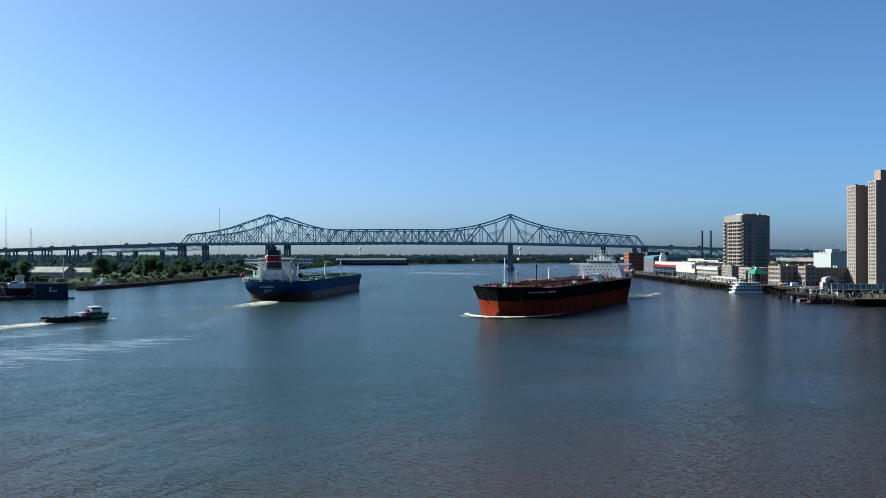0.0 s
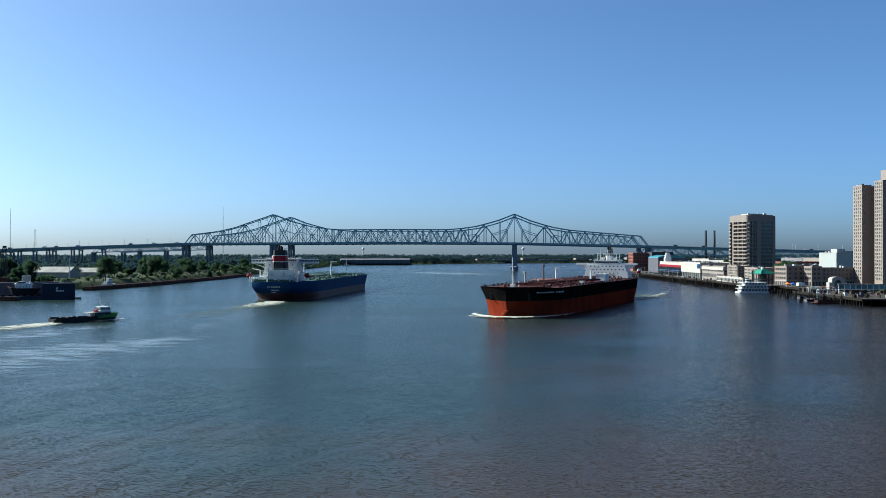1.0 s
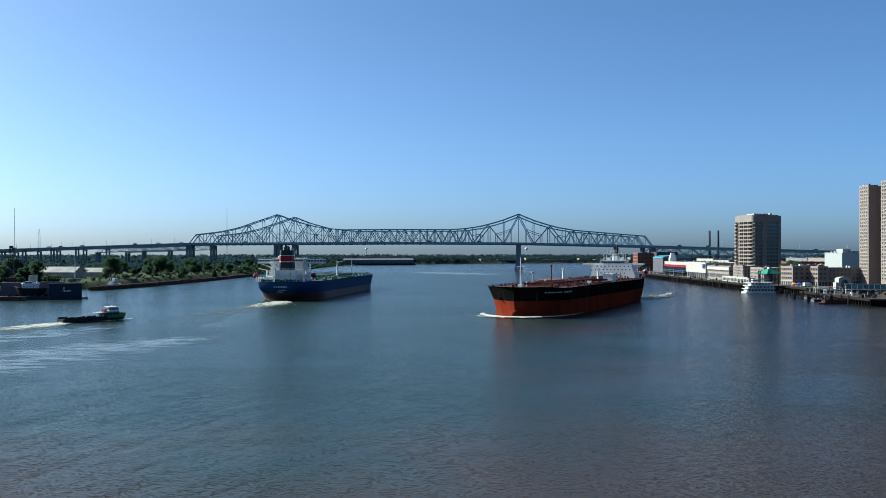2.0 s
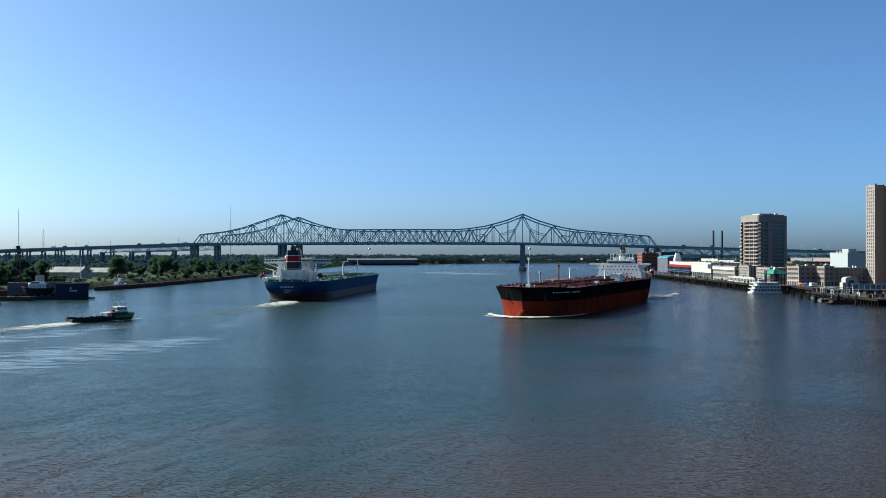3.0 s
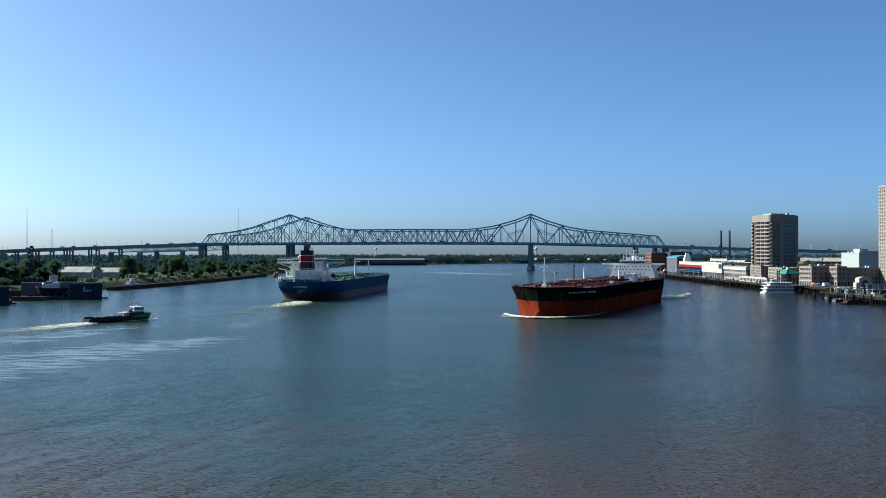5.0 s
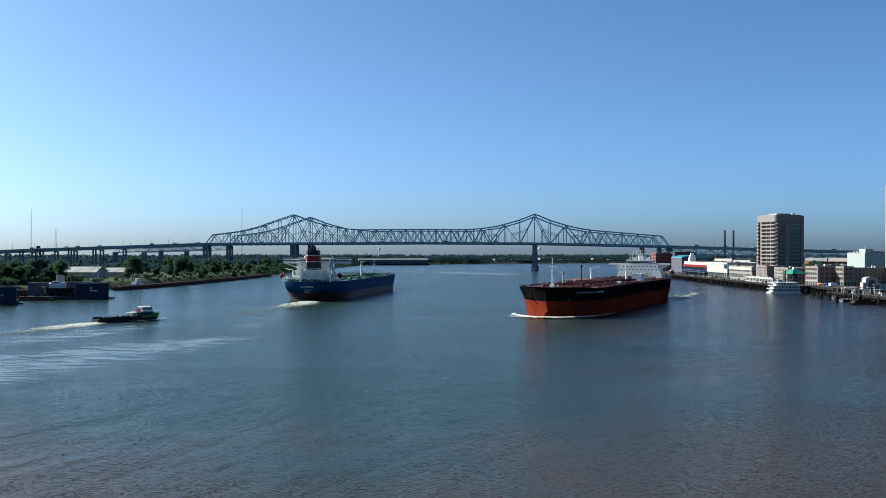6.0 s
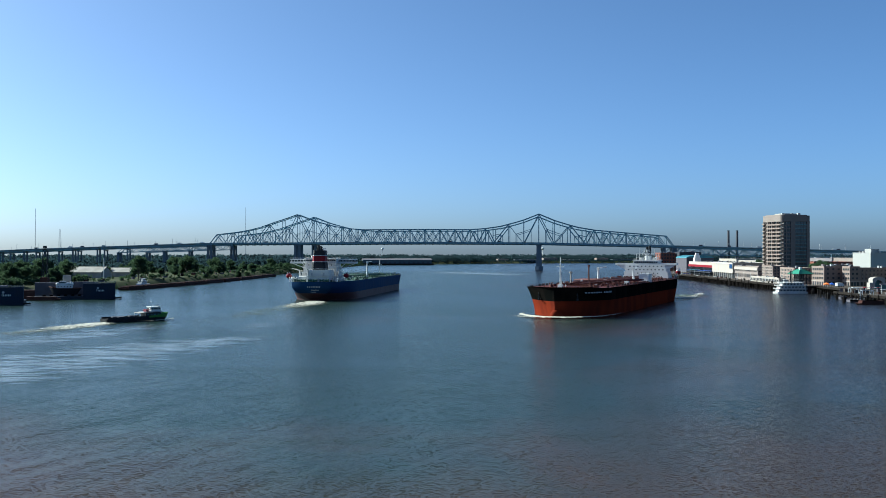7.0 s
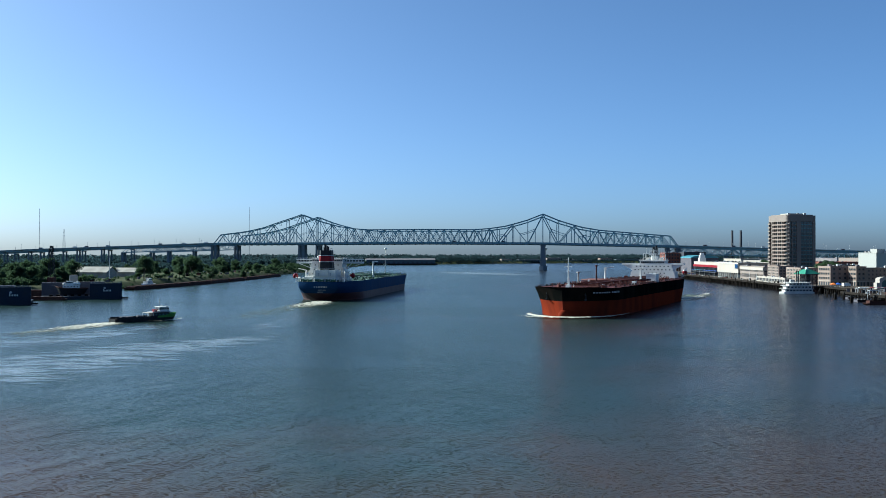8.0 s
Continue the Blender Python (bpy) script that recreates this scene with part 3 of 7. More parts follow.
far_bridge = bridge("steel_bridge", bridge_m @ pose(0, 150, 0), 13, "steel_far_haze", 1.1, "second blue-grey cantilever truss bridge behind its twin", 6.5)

# ---------------------------------------------------------------- tankers
def hull_part(L, B, z_lo, z_hi, fn, rows, n=44):
    """Side shell between two heights; fn(u, z) gives the half breadth and the fore-and-aft place."""
    bm = bmesh.new()
    us = [(k / n) for k in range(n + 1)]
    us = [0.5 - 0.5 * math.cos(math.pi * u) for u in us]
    zs = [z_lo + (z_hi - z_lo) * k / rows for k in range(rows + 1)]
    ring = {}
    for s in (-1, 1):
        for i, u in enumerate(us):
            for j, z in enumerate(zs):
                x, hb = fn(u, z)
                ring[s, i, j] = bm.verts.new((x, s * hb, z))
        for i in range(n):
            for j in range(rows):
                bm.faces.new((ring[s, i, j], ring[s, i + 1, j], ring[s, i + 1, j + 1], ring[s, i, j + 1]))
    for j in range(rows):      # transom
        bm.faces.new((ring[-1, 0, j], ring[1, 0, j], ring[1, 0, j + 1], ring[-1, 0, j + 1]))
    bmesh.ops.remove_doubles(bm, verts=bm.verts, dist=0.002)
    return bm


def tanker_form(L, B, deck, rake):
    """Hull form: x runs from the stern (0) to the stem (L)."""
    def fn(u, z):
        f = max(0.0, min(1.0, z / deck))
        aft = 10 * (1 - f) ** 1.6                      # counter overhang
        fore = L - rake * (1 - f) ** 1.6 if z < deck else L   # raked stem
        x = aft + (fore - aft) * u
        run = min(1.0, u / 0.17)
        low = 0.10 + 0.90 * math.sin(run * math.pi / 2) ** 0.8
        mixf = min(1, max(0, (f - 0.05) / 0.6)) ** 0.8
        aftw = low + (0.60 + 0.40 * math.sin(run * math.pi / 2) - low) * mixf
        ent = min(1.0, (1 - u) / (0.165 - 0.055 * f ** 2))
        forew = (1 - (1 - ent) ** 2.0) ** (1.0 - 0.33 * f ** 2)
        return x, max(0.02, B / 2 * min(aftw, forew))
    return fn


def rail(bm, pts, h=1.1, gap=2.5):
    for a, b in zip(pts, pts[1:]):
        a, b = Vector(a), Vector(b)
        for z in (h, h * 0.55):
            beam(bm, a + Vector((0, 0, z)), b + Vector((0, 0, z)), 0.09)
        k = max(1, int((b - a).length / gap))
        for i in range(k + 1):
            p = a.lerp(b, i / k)
            beam(bm, p, p + Vector((0, 0, h)), 0.09)
    return bm


def window_row(parent, x, y0, y1, z, n, w, h, facing=1):
    """Framed windows on a wall across the ship at x."""
    me = window_row.cache.get((w, h))
    if me is None:
        me = window_row.cache[w, h] = mesh_of(boxes((-0.12, -w / 2, -h / 2, 0.12, w / 2, h / 2)), "window", M["glass"])
    for k in range(n):
        y = y0 + (y1 - y0) * (k + 0.5) / n
        part("window", me, None, parent, m=pose(x, y, z))


window_row.cache = {}


def deckhouse(ship, x0, x1, widths, z, storey, wing, wheel=None, plated=False):
    """White accommodation block in storeys with a wheelhouse and bridge wings, closed in or open with plated brackets."""
    for k, wd in enumerate(widths):
        lvl = part("deckhouse_storey", boxes((x0, -wd / 2, z + k * storey, x1, wd / 2, z + (k + 1) * storey - (0.003 if plated else 0.25))), M["white"], ship)
        if not plated:
            part("deck_edge", boxes((x0 - 0.8, -wd / 2 - 0.8, z + (k + 1) * storey - 0.247, x1 + 0.8, wd / 2 + 0.8, z + (k + 1) * storey)), M["white"], ship)
        if plated and k < len(widths) - 2:
            window_row(lvl, x1 - 0.09, -wd / 2 + 6, wd / 2 - 6, z + (k + 0.55) * storey, 7, 0.9, 0.75)
            continue
        window_row(lvl, x1 - (0.09 if plated else 0), -wd / 2 + 1, wd / 2 - 1, z + (k + 0.55) * storey, max(3, int(wd / (3.0 if plated else 3.4))), *((1.0, 0.85) if plated else (0.7, 0.7)))
        window_row(lvl, x0, -wd / 2 + 1, wd / 2 - 1, z + (k + 0.55) * storey, max(3, int(wd / 4.4)), 0.8, 0.8)
        for sg in (() if plated else (-1, 1)):
            rl = rail(bmesh.new(), [(x0 - 0.6, sg * (wd / 2 + 0.6), z + (k + 1) * storey), (x1 + 0.6, sg * (wd / 2 + 0.6), z + (k + 1) * storey)])
            part("deck_rail", rl, M["white"], ship)
    zt = z + len(widths) * storey
    w2 = (wheel or widths[-1]) / 2
    wh = part("wheelhouse", boxes((x0 + 2, -w2, zt + 0.003, x1 - 0.5, w2, zt + 3.0)), M["white"], ship)
    n = max(6, int(w2 * 2 / 1.6))
    for xf in (x1 - 0.45, x0 + 1.95):
        for k in range(n):
            y = -w2 + 0.5 + (2 * w2 - 1) * (k + 0.5) / n
            part("bridge_window", boxes((xf - 0.12, y - 0.62, zt + 1.3, xf + 0.12, y + 0.62, zt + 2.4)), M["glass"], wh)
    part("wheelhouse_roof", boxes((x0 + 1.4, -w2 - 0.6, zt + 3.0, x1 + 0.2, w2 + 0.6, zt + 3.35)), M["white"], ship)
    for s in (-1, 1):
        a, b = s * w2, s * wing / 2
        y0, y1 = min(a, b), max(a, b)
        if plated:
            wg = part("bridge_wing", boxes((x1 - 4.5, y0, zt - 0.2, x1 - 0.4, y1, zt + 0.003), (x1 - 0.65, y0 + 0.003, zt + 0.003, x1 - 0.4, y1 - 0.003, zt + 1.25)), M["white"], ship)
            part("wing_bulwark", boxes((x1 - 4.5, b - 0.15 if s > 0 else b, zt + 0.003, x1 - 0.7, b if s > 0 else b + 0.15, zt + 1.25)), M["white"], wg)
            bm = bmesh.new()
            ya, yb = s * widths[-1] / 2, b * 0.97
            v = [bm.verts.new(q) for xx in (x1 - 1.4, x1 - 0.9) for q in ((xx, ya, zt - 0.21), (xx, yb, zt - 0.21), (xx, ya, zt - storey * 1.8))]
            for f in ((0, 1, 2), (5, 4, 3), (0, 3, 4, 1), (1, 4, 5, 2), (2, 5, 3, 0)):
                bm.faces.new([v[i] for i in f])
            part("wing_bracket", bm, M["white"], wg)
        else:
            wg = part("bridge_wing", boxes((x1 - 5.5, y0, zt - 0.5, x1 - 0.4, y1, zt + 0.95), (x1 - 5.2, y0 + 0.003, zt + 2.2, x1 - 0.7, y1 - 0.003, zt + 2.9)), M["white"], ship)
            part("wing_window", boxes((x1 - 5.1, y0 + 0.1, zt + 0.95, x1 - 0.8, y1 - 0.1, zt + 2.2)), M["glass"], wg)
            for i in range(6):
                y = y0 + (y1 - y0) * (i + 0.5) / 6
                part("window_post", boxes((x1 - 5.25, y - 0.2, zt + 0.953, x1 - 0.65, y + 0.2, zt + 2.197)), M["white"], wg)
            bm = bmesh.new()
            for i in (0.35, 0.9):
                beam(bm, (x1 - 3, s * widths[-1] / 2, zt - 5), (x1 - 3, a + (b - a) * i, zt - 0.5), 0.45)
            part("wing_brace", bm, M["white"], wg)
            part("wing_rail", rail(bmesh.new(), [(x1 - 5.2, y0, zt + 2.9), (x1 - 5.2, y1, zt + 2.9)]), M["white"], wg)
    mast = tube(bmesh.new(), (x1 - 5, 0, zt + 3.3), (x1 - 5, 0, zt + 11.5), 0.8, 0.35)
    for zz, wd in ((5.2, 6), (7.4, 7), (9.6, 4)):
        box(mast, x1 - 5.7, -wd / 2, zt + zz, x1 - 4.3, wd / 2, zt + zz + 0.3)
        for sg in (-1, 1):
            beam(mast, (x1 - 5, sg * wd / 2, zt + zz), (x1 - 5, sg * wd / 2, zt + zz + 1.8), 0.22)
    beam(mast, (x1 - 5, -3.2, zt + 3.3), (x1 - 5, -0.6, zt + 9), 0.35)
    beam(mast, (x1 - 5, 3.2, zt + 3.3), (x1 - 5, 0.6, zt + 9), 0.35)
    part("radar_mast", mast, M["white"], ship)
    for zz, wd in ((8.4, 2.4), (10.6, 1.6)):
        part("radar_scanner", boxes((x1 - 4.4, -wd, zt + zz, x1 - 4.0, wd, zt + zz + 0.4)), M["grey"], ship)
    part("radome", ball(bmesh.new(), (x0 + 4, w2 * 0.6, zt + 4.6), 1.1), M["white"], ship, smooth=True)
    part("roof_rail", rail(bmesh.new(), [(x0 + 2, -w2, zt + 3.35), (x1, -w2, zt + 3.35), (x1, w2, zt + 3.35), (x0 + 2, w2, zt + 3.35)]), M["white"], ship)
    return zt


def funnel(ship, x, y, z, h, bands, w=7.5, l=9.5):
    """Tapered funnel casing with painted bands and exhaust pipes."""
    def ring(bm, f):
        k = 1 - 0.18 * f
        return [bm.verts.new((x + a * l / 2 * k, y + b * w / 2 * k, z + h * f)) for a, b in ((-1, -0.7), (-0.7, -1), (0.7, -1), (1, -0.7), (1, 0.7), (0.7, 1), (-0.7, 1), (-1, 0.7))]
    for f0, f1, mat in bands:
        bm = bmesh.new()
        a, b = ring(bm, f0), ring(bm, f1 - 0.001)
        for k in range(8):
            bm.faces.new((a[k], a[(k + 1) % 8], b[(k + 1) % 8], b[k]))
        bm.faces.new(a[::-1])
        bm.faces.new(b)
        part("funnel_band", bm, M[mat], ship)
    for dx, dy, r, hh in ((-1.8, -1.2, 0.75, 3.2), (0.4, 1.0, 0.9, 3.8), (1.9, -1.0, 0.6, 2.6), (-1.6, 1.4, 0.5, 2.2)):
        part("exhaust_pipe", tube(bmesh.new(), (x + dx, y + dy, z + h - 0.2), (x + dx, y + dy, z + h + hh), r), M["dark"], ship)


def tank_deck(ship, L, B, z, x0, x1, pipe_mat, rng):
    """Pipes, manifolds, hatches, vents and walkways of a tanker's main deck."""
    for k in range(5):
        y = -5 + 2.4 * k
        part("cargo_pipe", tube(bmesh.new(), (x0, y, z + 1.5 + 0.25 * (k % 2)), (x1 - 18 - 6 * k, y, z + 1.5 + 0.25 * (k % 2)), 0.45), M[pipe_mat], ship, smooth=True)
    bm = bmesh.new()
    x = x0
    while x < x1 - 12:
        beam(bm, (x, -7, z), (x, -7, z + 2.2), 0.3)
        beam(bm, (x, 7, z), (x, 7, z + 2.2), 0.3)
        beam(bm, (x, -7, z + 1.0), (x, 7, z + 1.0), 0.3)
        x += 7
    part("pipe_supports", bm, M[pipe_mat], ship)
    bm = bmesh.new()
    box(bm, x0, 7.2, z + 2.2, x1 - 10, 8.8, z + 2.4)
    rail(bm, [(x0, 7.2, z + 2.4), (x1 - 10, 7.2, z + 2.4)], gap=5)
    rail(bm, [(x0, 8.8, z + 2.4), (x1 - 10, 8.8, z + 2.4)], gap=5)
    part("catwalk", bm, M[pipe_mat], ship)
    xm = (x0 + x1) / 2
    for k in range(5):
        part("manifold_pipe", tube(bmesh.new(), (xm - 9 + 4.5 * k, -B / 2 + 3, z + 1.9), (xm - 9 + 4.5 * k, B / 2 - 3, z + 1.9), 0.42), M[pipe_mat], ship, smooth=True)
    for s in (-1, 1):
        part("drip_tray", boxes((xm - 13, s * (B / 2 - 3.5) - 1.6, z, xm + 13, s * (B / 2 - 3.5) + 1.6, z + 0.9)), M[pipe_mat], ship)
    hatch = mesh_of(tube(bmesh.new(), (0, 0, 0), (0, 0, 1.3), 1.1, 1.0, 10), "tank_hatch", M[pipe_mat])
    vent = mesh_of(tube(tube(bmesh.new(), (0, 0, 0), (0, 0, 1.7), 0.2), (0, 0, 1.7), (0, 0, 2.2), 0.42, 0.36), "tank_vent", M[pipe_mat])
    bit = mesh_of(boxes((-1.4, -0.5, 0, 1.4, 0.5, 0.25), (-1.1, -0.3, 0.25, -0.5, 0.3, 1.1), (0.5, -0.3, 0.25, 1.1, 0.3, 1.1)), "mooring_bitts", M["dark"])
    x = x0 + 6
    while x < x1 - 8:
        for s in (-1, 1):
            part("tank_hatch", hatch, None, ship, m=pose(x + rng.uniform(-1, 1), s * rng.uniform(9, 15), z))
            part("tank_vent", vent, None, ship, m=pose(x + 5 + rng.uniform(-1, 1), s * rng.uniform(10, 17), z))
            if rng.random() < 0.7:
                part("mooring_bitts", bit, None, ship, m=pose(x + 2, s * (B / 2 - 2.6), z))
        x += 7
    for k in range(24):
        xx = rng.uniform(x0, x1 - 10)
        yy = rng.uniform(-B / 2 + 5, B / 2 - 5)
        a, h = rng.uniform(1, 2.6), rng.uniform(1, 2.4)
        part("deck_locker", boxes((xx, yy, z, xx + a * 1.4, yy + a, z + h)), M[pipe_mat if k % 3 else "white"], ship)


def crane(ship, x, y, z, h, reach, mat, turn=0):
    c = part("hose_crane", tube(bmesh.new(), (x, y, z), (x, y, z + h), 0.7, 0.55, 10), M[mat], ship)
    part("crane_house", boxes((x - 0.9, y - 0.9, z + h, x + 0.9, y + 0.9, z + h + 1.6)), M[mat], c)
    dx, dy = math.cos(radians(turn)), math.sin(radians(turn))
    part("crane_jib", beam(bmesh.new(), (x, y, z + h + 1.2), (x + dx * reach, y + dy * reach, z + h + 1.6), 0.5, 0.6), M[mat], c)


def tanker(name, m, L, B, deck, boot, paint, boot_mat, deck_mat, label, rng, rake=3.2, lip=1.4):
    s = thing(name, m, label, "tanker", "tankers under way")
    fn = tanker_form(L, B, deck, rake)
    part("upper_hull", hull_part(L, B, boot, deck, fn, 6), M[paint], s, smooth=True)
    part("lower_hull", hull_part(L, B, -2.5, boot - 0.002, fn, 7), M[boot_mat], s, smooth=True)
    # raised stem plating with flare
    bm = bmesh.new()
    n = 14
    lo, hi = [], []
    for sg in (-1, 1):
        lo_, hi_ = [], []
        for k in range(n + 1):
            u = 0.925 + 0.075 * k / n
            x, hb = fn(u, deck)
            lo_.append(bm.verts.new((x, sg * hb, deck - 0.003)))
            hi_.append(bm.verts.new((x + lip * (k / n) ** 2, sg * (hb + 0.5 * (1 - k / n) * min(1, k / 4)), deck + 0.8 * min(1, k / 8))))
        for k in range(n):
            bm.faces.new((lo_[k], lo_[k + 1], hi_[k + 1], hi_[k]))
        lo.append(lo_)
        hi.append(hi_)
    bmesh.ops.remove_doubles(bm, verts=bm.verts, dist=0.05)
    part("bow_bulwark", bm, M[paint], s)
    # deck plating just inside the sheer line
    bm = bmesh.new()
    port, star = [], []
    for k in range(41):
        u = k / 40
        x, hb = fn(u, deck)
        port.append(bm.verts.new((x, max(0.01, hb - 0.05), deck - 0.15)))
        star.append(bm.verts.new((x, -max(0.01, hb - 0.05), deck - 0.15)))
    for k in range(40):
        bm.faces.new((star[k], star[k + 1], port[k + 1], port[k]))
    part("main_deck", bm, M[deck_mat], s)
    for sg in (-1, 1):
        bm = rail(bmesh.new(), [(fn(k / 24, deck)[0], sg * (fn(k / 24, deck)[1] - 0.3), deck - 0.15) for k in range(0, 23)], gap=3)
        part("deck_rail", bm, M["deck_red" if paint == "black" else "deck_green"], s)
    bulb = ball(bmesh.new(), (L - 6.5, 0, 0.6), 4.2, 3, (2.2, 0.85, 1.0))
    part("bulbous_bow", bulb, M[boot_mat], s, smooth=True)
    return s, fn


def foremast(ship, x, z, h, mat="white"):
    bm = tube(bmesh.new(), (x, 0, z), (x, 0, z + h), 0.45, 0.25)
    beam(bm, (x, -2.2, z + h * 0.7), (x, 2.2, z + h * 0.7), 0.4)
    box(bm, x - 1, -1, z + h * 0.55, x + 1, 1, z + h * 0.55 + 0.3)
    beam(bm, (x - 3, 0, z), (x, 0, z + h * 0.6), 0.35)
    part("foremast", bm, M[mat], ship)
    part("mast_house", boxes((x - 1.3, -1.3, z, x + 1.1, 1.3, z + 2.0)), M[mat], ship)


def anchor_at(ship, x, y, z, s):
    bm = boxes((x - 0.35, y - 0.3, z - 2.2, x + 0.35, y + 0.3, z + 0.6))
    box(bm, x - 1.5, y - 0.3, z - 2.6, x + 1.5, y + 0.3, z - 1.8)
    tube(bm, (x, y - s * 0.4, z + 0.9), (x, y + s * 0.2, z + 0.9), 0.9)
    part("anchor", bm, M["dark"], ship)


def ring_text_bars(parent, x, y, z, widths, h, mat, along="x", gap=0.35, name="lettering"):
    """Unreadable lettering as plain bars."""
    bm = bmesh.new()
    p = 0
    for w in widths:
        if along == "x":
            box(bm, x + p, y - 0.06, z, x + p + w, y + 0.06, z + h)
        else:
            box(bm, x - 0.06, y + p, z, x + 0.06, y + p + w, z + h)
        p += w + gap
    part(name, bm, M[mat], parent)


rng = random.Random(4)
# black tanker coming down the river
bow, ang = Vector((30.8, 530.8)), radians(23.0)
aft_black = aft = Vector((math.sin(ang), math.cos(ang)))
L, B, DECK = 265, 48, 16.0
st = bow + aft * L
m = Matrix.Translation((st.x, st.y, 0)) @ Matrix.Rotation(math.atan2(-aft.y, -aft.x), 4, "Z")
black, fn = tanker("tanker", m, L, B, DECK, 9.0, "black", "boot", "deck_red", "black tanker with orange-red lower hull and white deckhouse", rng)
zt = deckhouse(black, 22, 36, [34, 33, 31, 29], DECK - 0.15, 2.6, 47, 19, True)
funnel(black, 12, -3, DECK + 8, 13, ((0, 0.7, "white"), (0.7, 1, "dark")), 5.2, 7)
part("engine_casing", boxes((6, -9, DECK - 0.15, 21, 9, DECK + 9)), M["white"], black)
gear = bmesh.new()
for y_ in (-7.5, 7.5):
    for x_ in (24, 33):
        beam(gear, (x_, y_, zt + 3.3), (x_, y_, zt + 8.2), 0.35)
    beam(gear, (24, y_, zt + 8.2), (33, y_, zt + 8.2), 0.3)
    beam(gear, (24, y_, zt + 5.6), (33, y_, zt + 5.6), 0.25)
beam(gear, (33, -7.5, zt + 8.2), (33, 7.5, zt + 8.2), 0.3)
beam(gear, (33, -7.5, zt + 6.6), (33, 7.5, zt + 6.6), 0.2)
for y_, h_ in ((-6, 4.6), (-3.4, 3.2), (2.8, 5.2), (5.4, 3.6)):
    beam(gear, (29, y_, zt + 8.2), (29, y_, zt + 8.2 + h_), 0.16)
beam(gear, (29, -7.5, zt + 8.2), (29, 7.5, zt + 8.2), 0.25)
part("signal_gantry", gear, M["white"], black)
for y_ in (-5.2, 4.8):
    part("compass_house", boxes((26, y_ - 1.2, zt + 3.35, 29, y_ + 1.2, zt + 5.4)), M["white"], black)
tank_deck(black, L, B, DECK - 0.15, 42, L - 14, "deck_red", rng)
foremast(black, L - 12, DECK - 0.15, 17)
part("king_post", tube(tube(bmesh.new(), (L - 70, 0, DECK - 0.15), (L - 70, 0, DECK + 11), 0.5, 0.4), (L - 70, 0, DECK + 11), (L - 70, 0, DECK + 12), 0.8), M["deck_red"], black)
part("king_post", tube(tube(bmesh.new(), (L - 52, -6, DECK), (L - 52, -6, DECK + 7.5), 0.45), (L - 52, -6, DECK + 7.5), (L - 52, -6, DECK + 8.2), 1.2), M["cream"], black)
crane(black, 128, 12, DECK - 0.15, 8, 22, "white", 180)
crane(black, 128, -12, DECK - 0.15, 8, 22, "white", 180)
part("deck_house", boxes((118, 15.5, DECK - 0.15, 128, 22, DECK + 5.5)), M["white"], black)
for sg in (-1, 1):
    anchor_at(black, fn(0.972, 12.0)[0], sg * (fn(0.972, 12.0)[1] + 0.25), 12.0, sg)


def hull_letters(ship, form, u0, du, words, z, h, side):
    """Unreadable lettering as bars that follow the shell plating."""
    bm = bmesh.new()
    u = u0
    for n_ in words:
        for _ in range(n_):
            (xa, ya), (xb, yb) = form(u, z), form(u - du * 0.62, z)
            beam(bm, (xa, side * (ya + 0.05), z), (xb, side * (yb + 0.05), z), 0.1, h)
            u -= du
        u -= du * 0.8
    part("lettering", bm, M["grey"], ship)


hull_letters(black, fn, 0.962, 0.0058, (7, 6), 13.7, 0.95, 1)
x = 12
lb = part("lifeboat", ball(bmesh.new(), (x, 20, DECK + 4.2), 2.3, 2, (1.9, 0.8, 0.9)), M["red"], black, "red enclosed lifeboat", smooth=True)
part("canopy", ball(bmesh.new(), (x, 20, DECK + 5.3), 1.9, 2, (1.9, 0.75, 0.7)), M["white"], lb, smooth=True)
for dx in (-3, 3):
    part("davit", beam(bmesh.new(), (x + dx, 17.5, DECK - 0.15), (x + dx, 20.6, DECK + 7.2), 0.5), M["white"], black)
part("poop_frame", rail(bmesh.new(), [(20, 21.5, DECK - 0.15), (4, 16, DECK - 0.15), (2, -14, DECK - 0.15)], 3.4, 3.0), M["white"], black)

# navy tanker going up the river
c, ang = Vector((-128.9, 706.0)), radians(6.4)
m = Matrix.Translation((c.x, c.y, 0)) @ Matrix.Rotation(math.pi / 2 - ang, 4, "Z")
L2, DK2 = 270, 14.2
navy, fn2 = tanker("tanker", m, L2, 48, DK2, 5.6, "navy", "boot_dull", "deck_green", "navy blue tanker with green deck and red-banded funnel", rng, 1.0, 0.3)
zt = deckhouse(navy, 26, 40, [30, 28, 26, 24], DK2 - 0.15, 3.4, 52)
part("engine_casing", boxes((6, -12, DK2 - 0.15, 22, 5, DK2 + 8.5)), M["white"], navy)
funnel(navy, 14, -3, DK2 + 8.5, 14.5, ((0, 0.40, "dark"), (0.40, 0.43, "white"), (0.43, 0.72, "red"), (0.72, 0.74, "white"), (0.74, 1, "dark")), 10.5, 11)
tank_deck(navy, L2, 48, DK2 - 0.15, 46, L2 - 14, "deck_green", rng)
cl = random.Random(8)
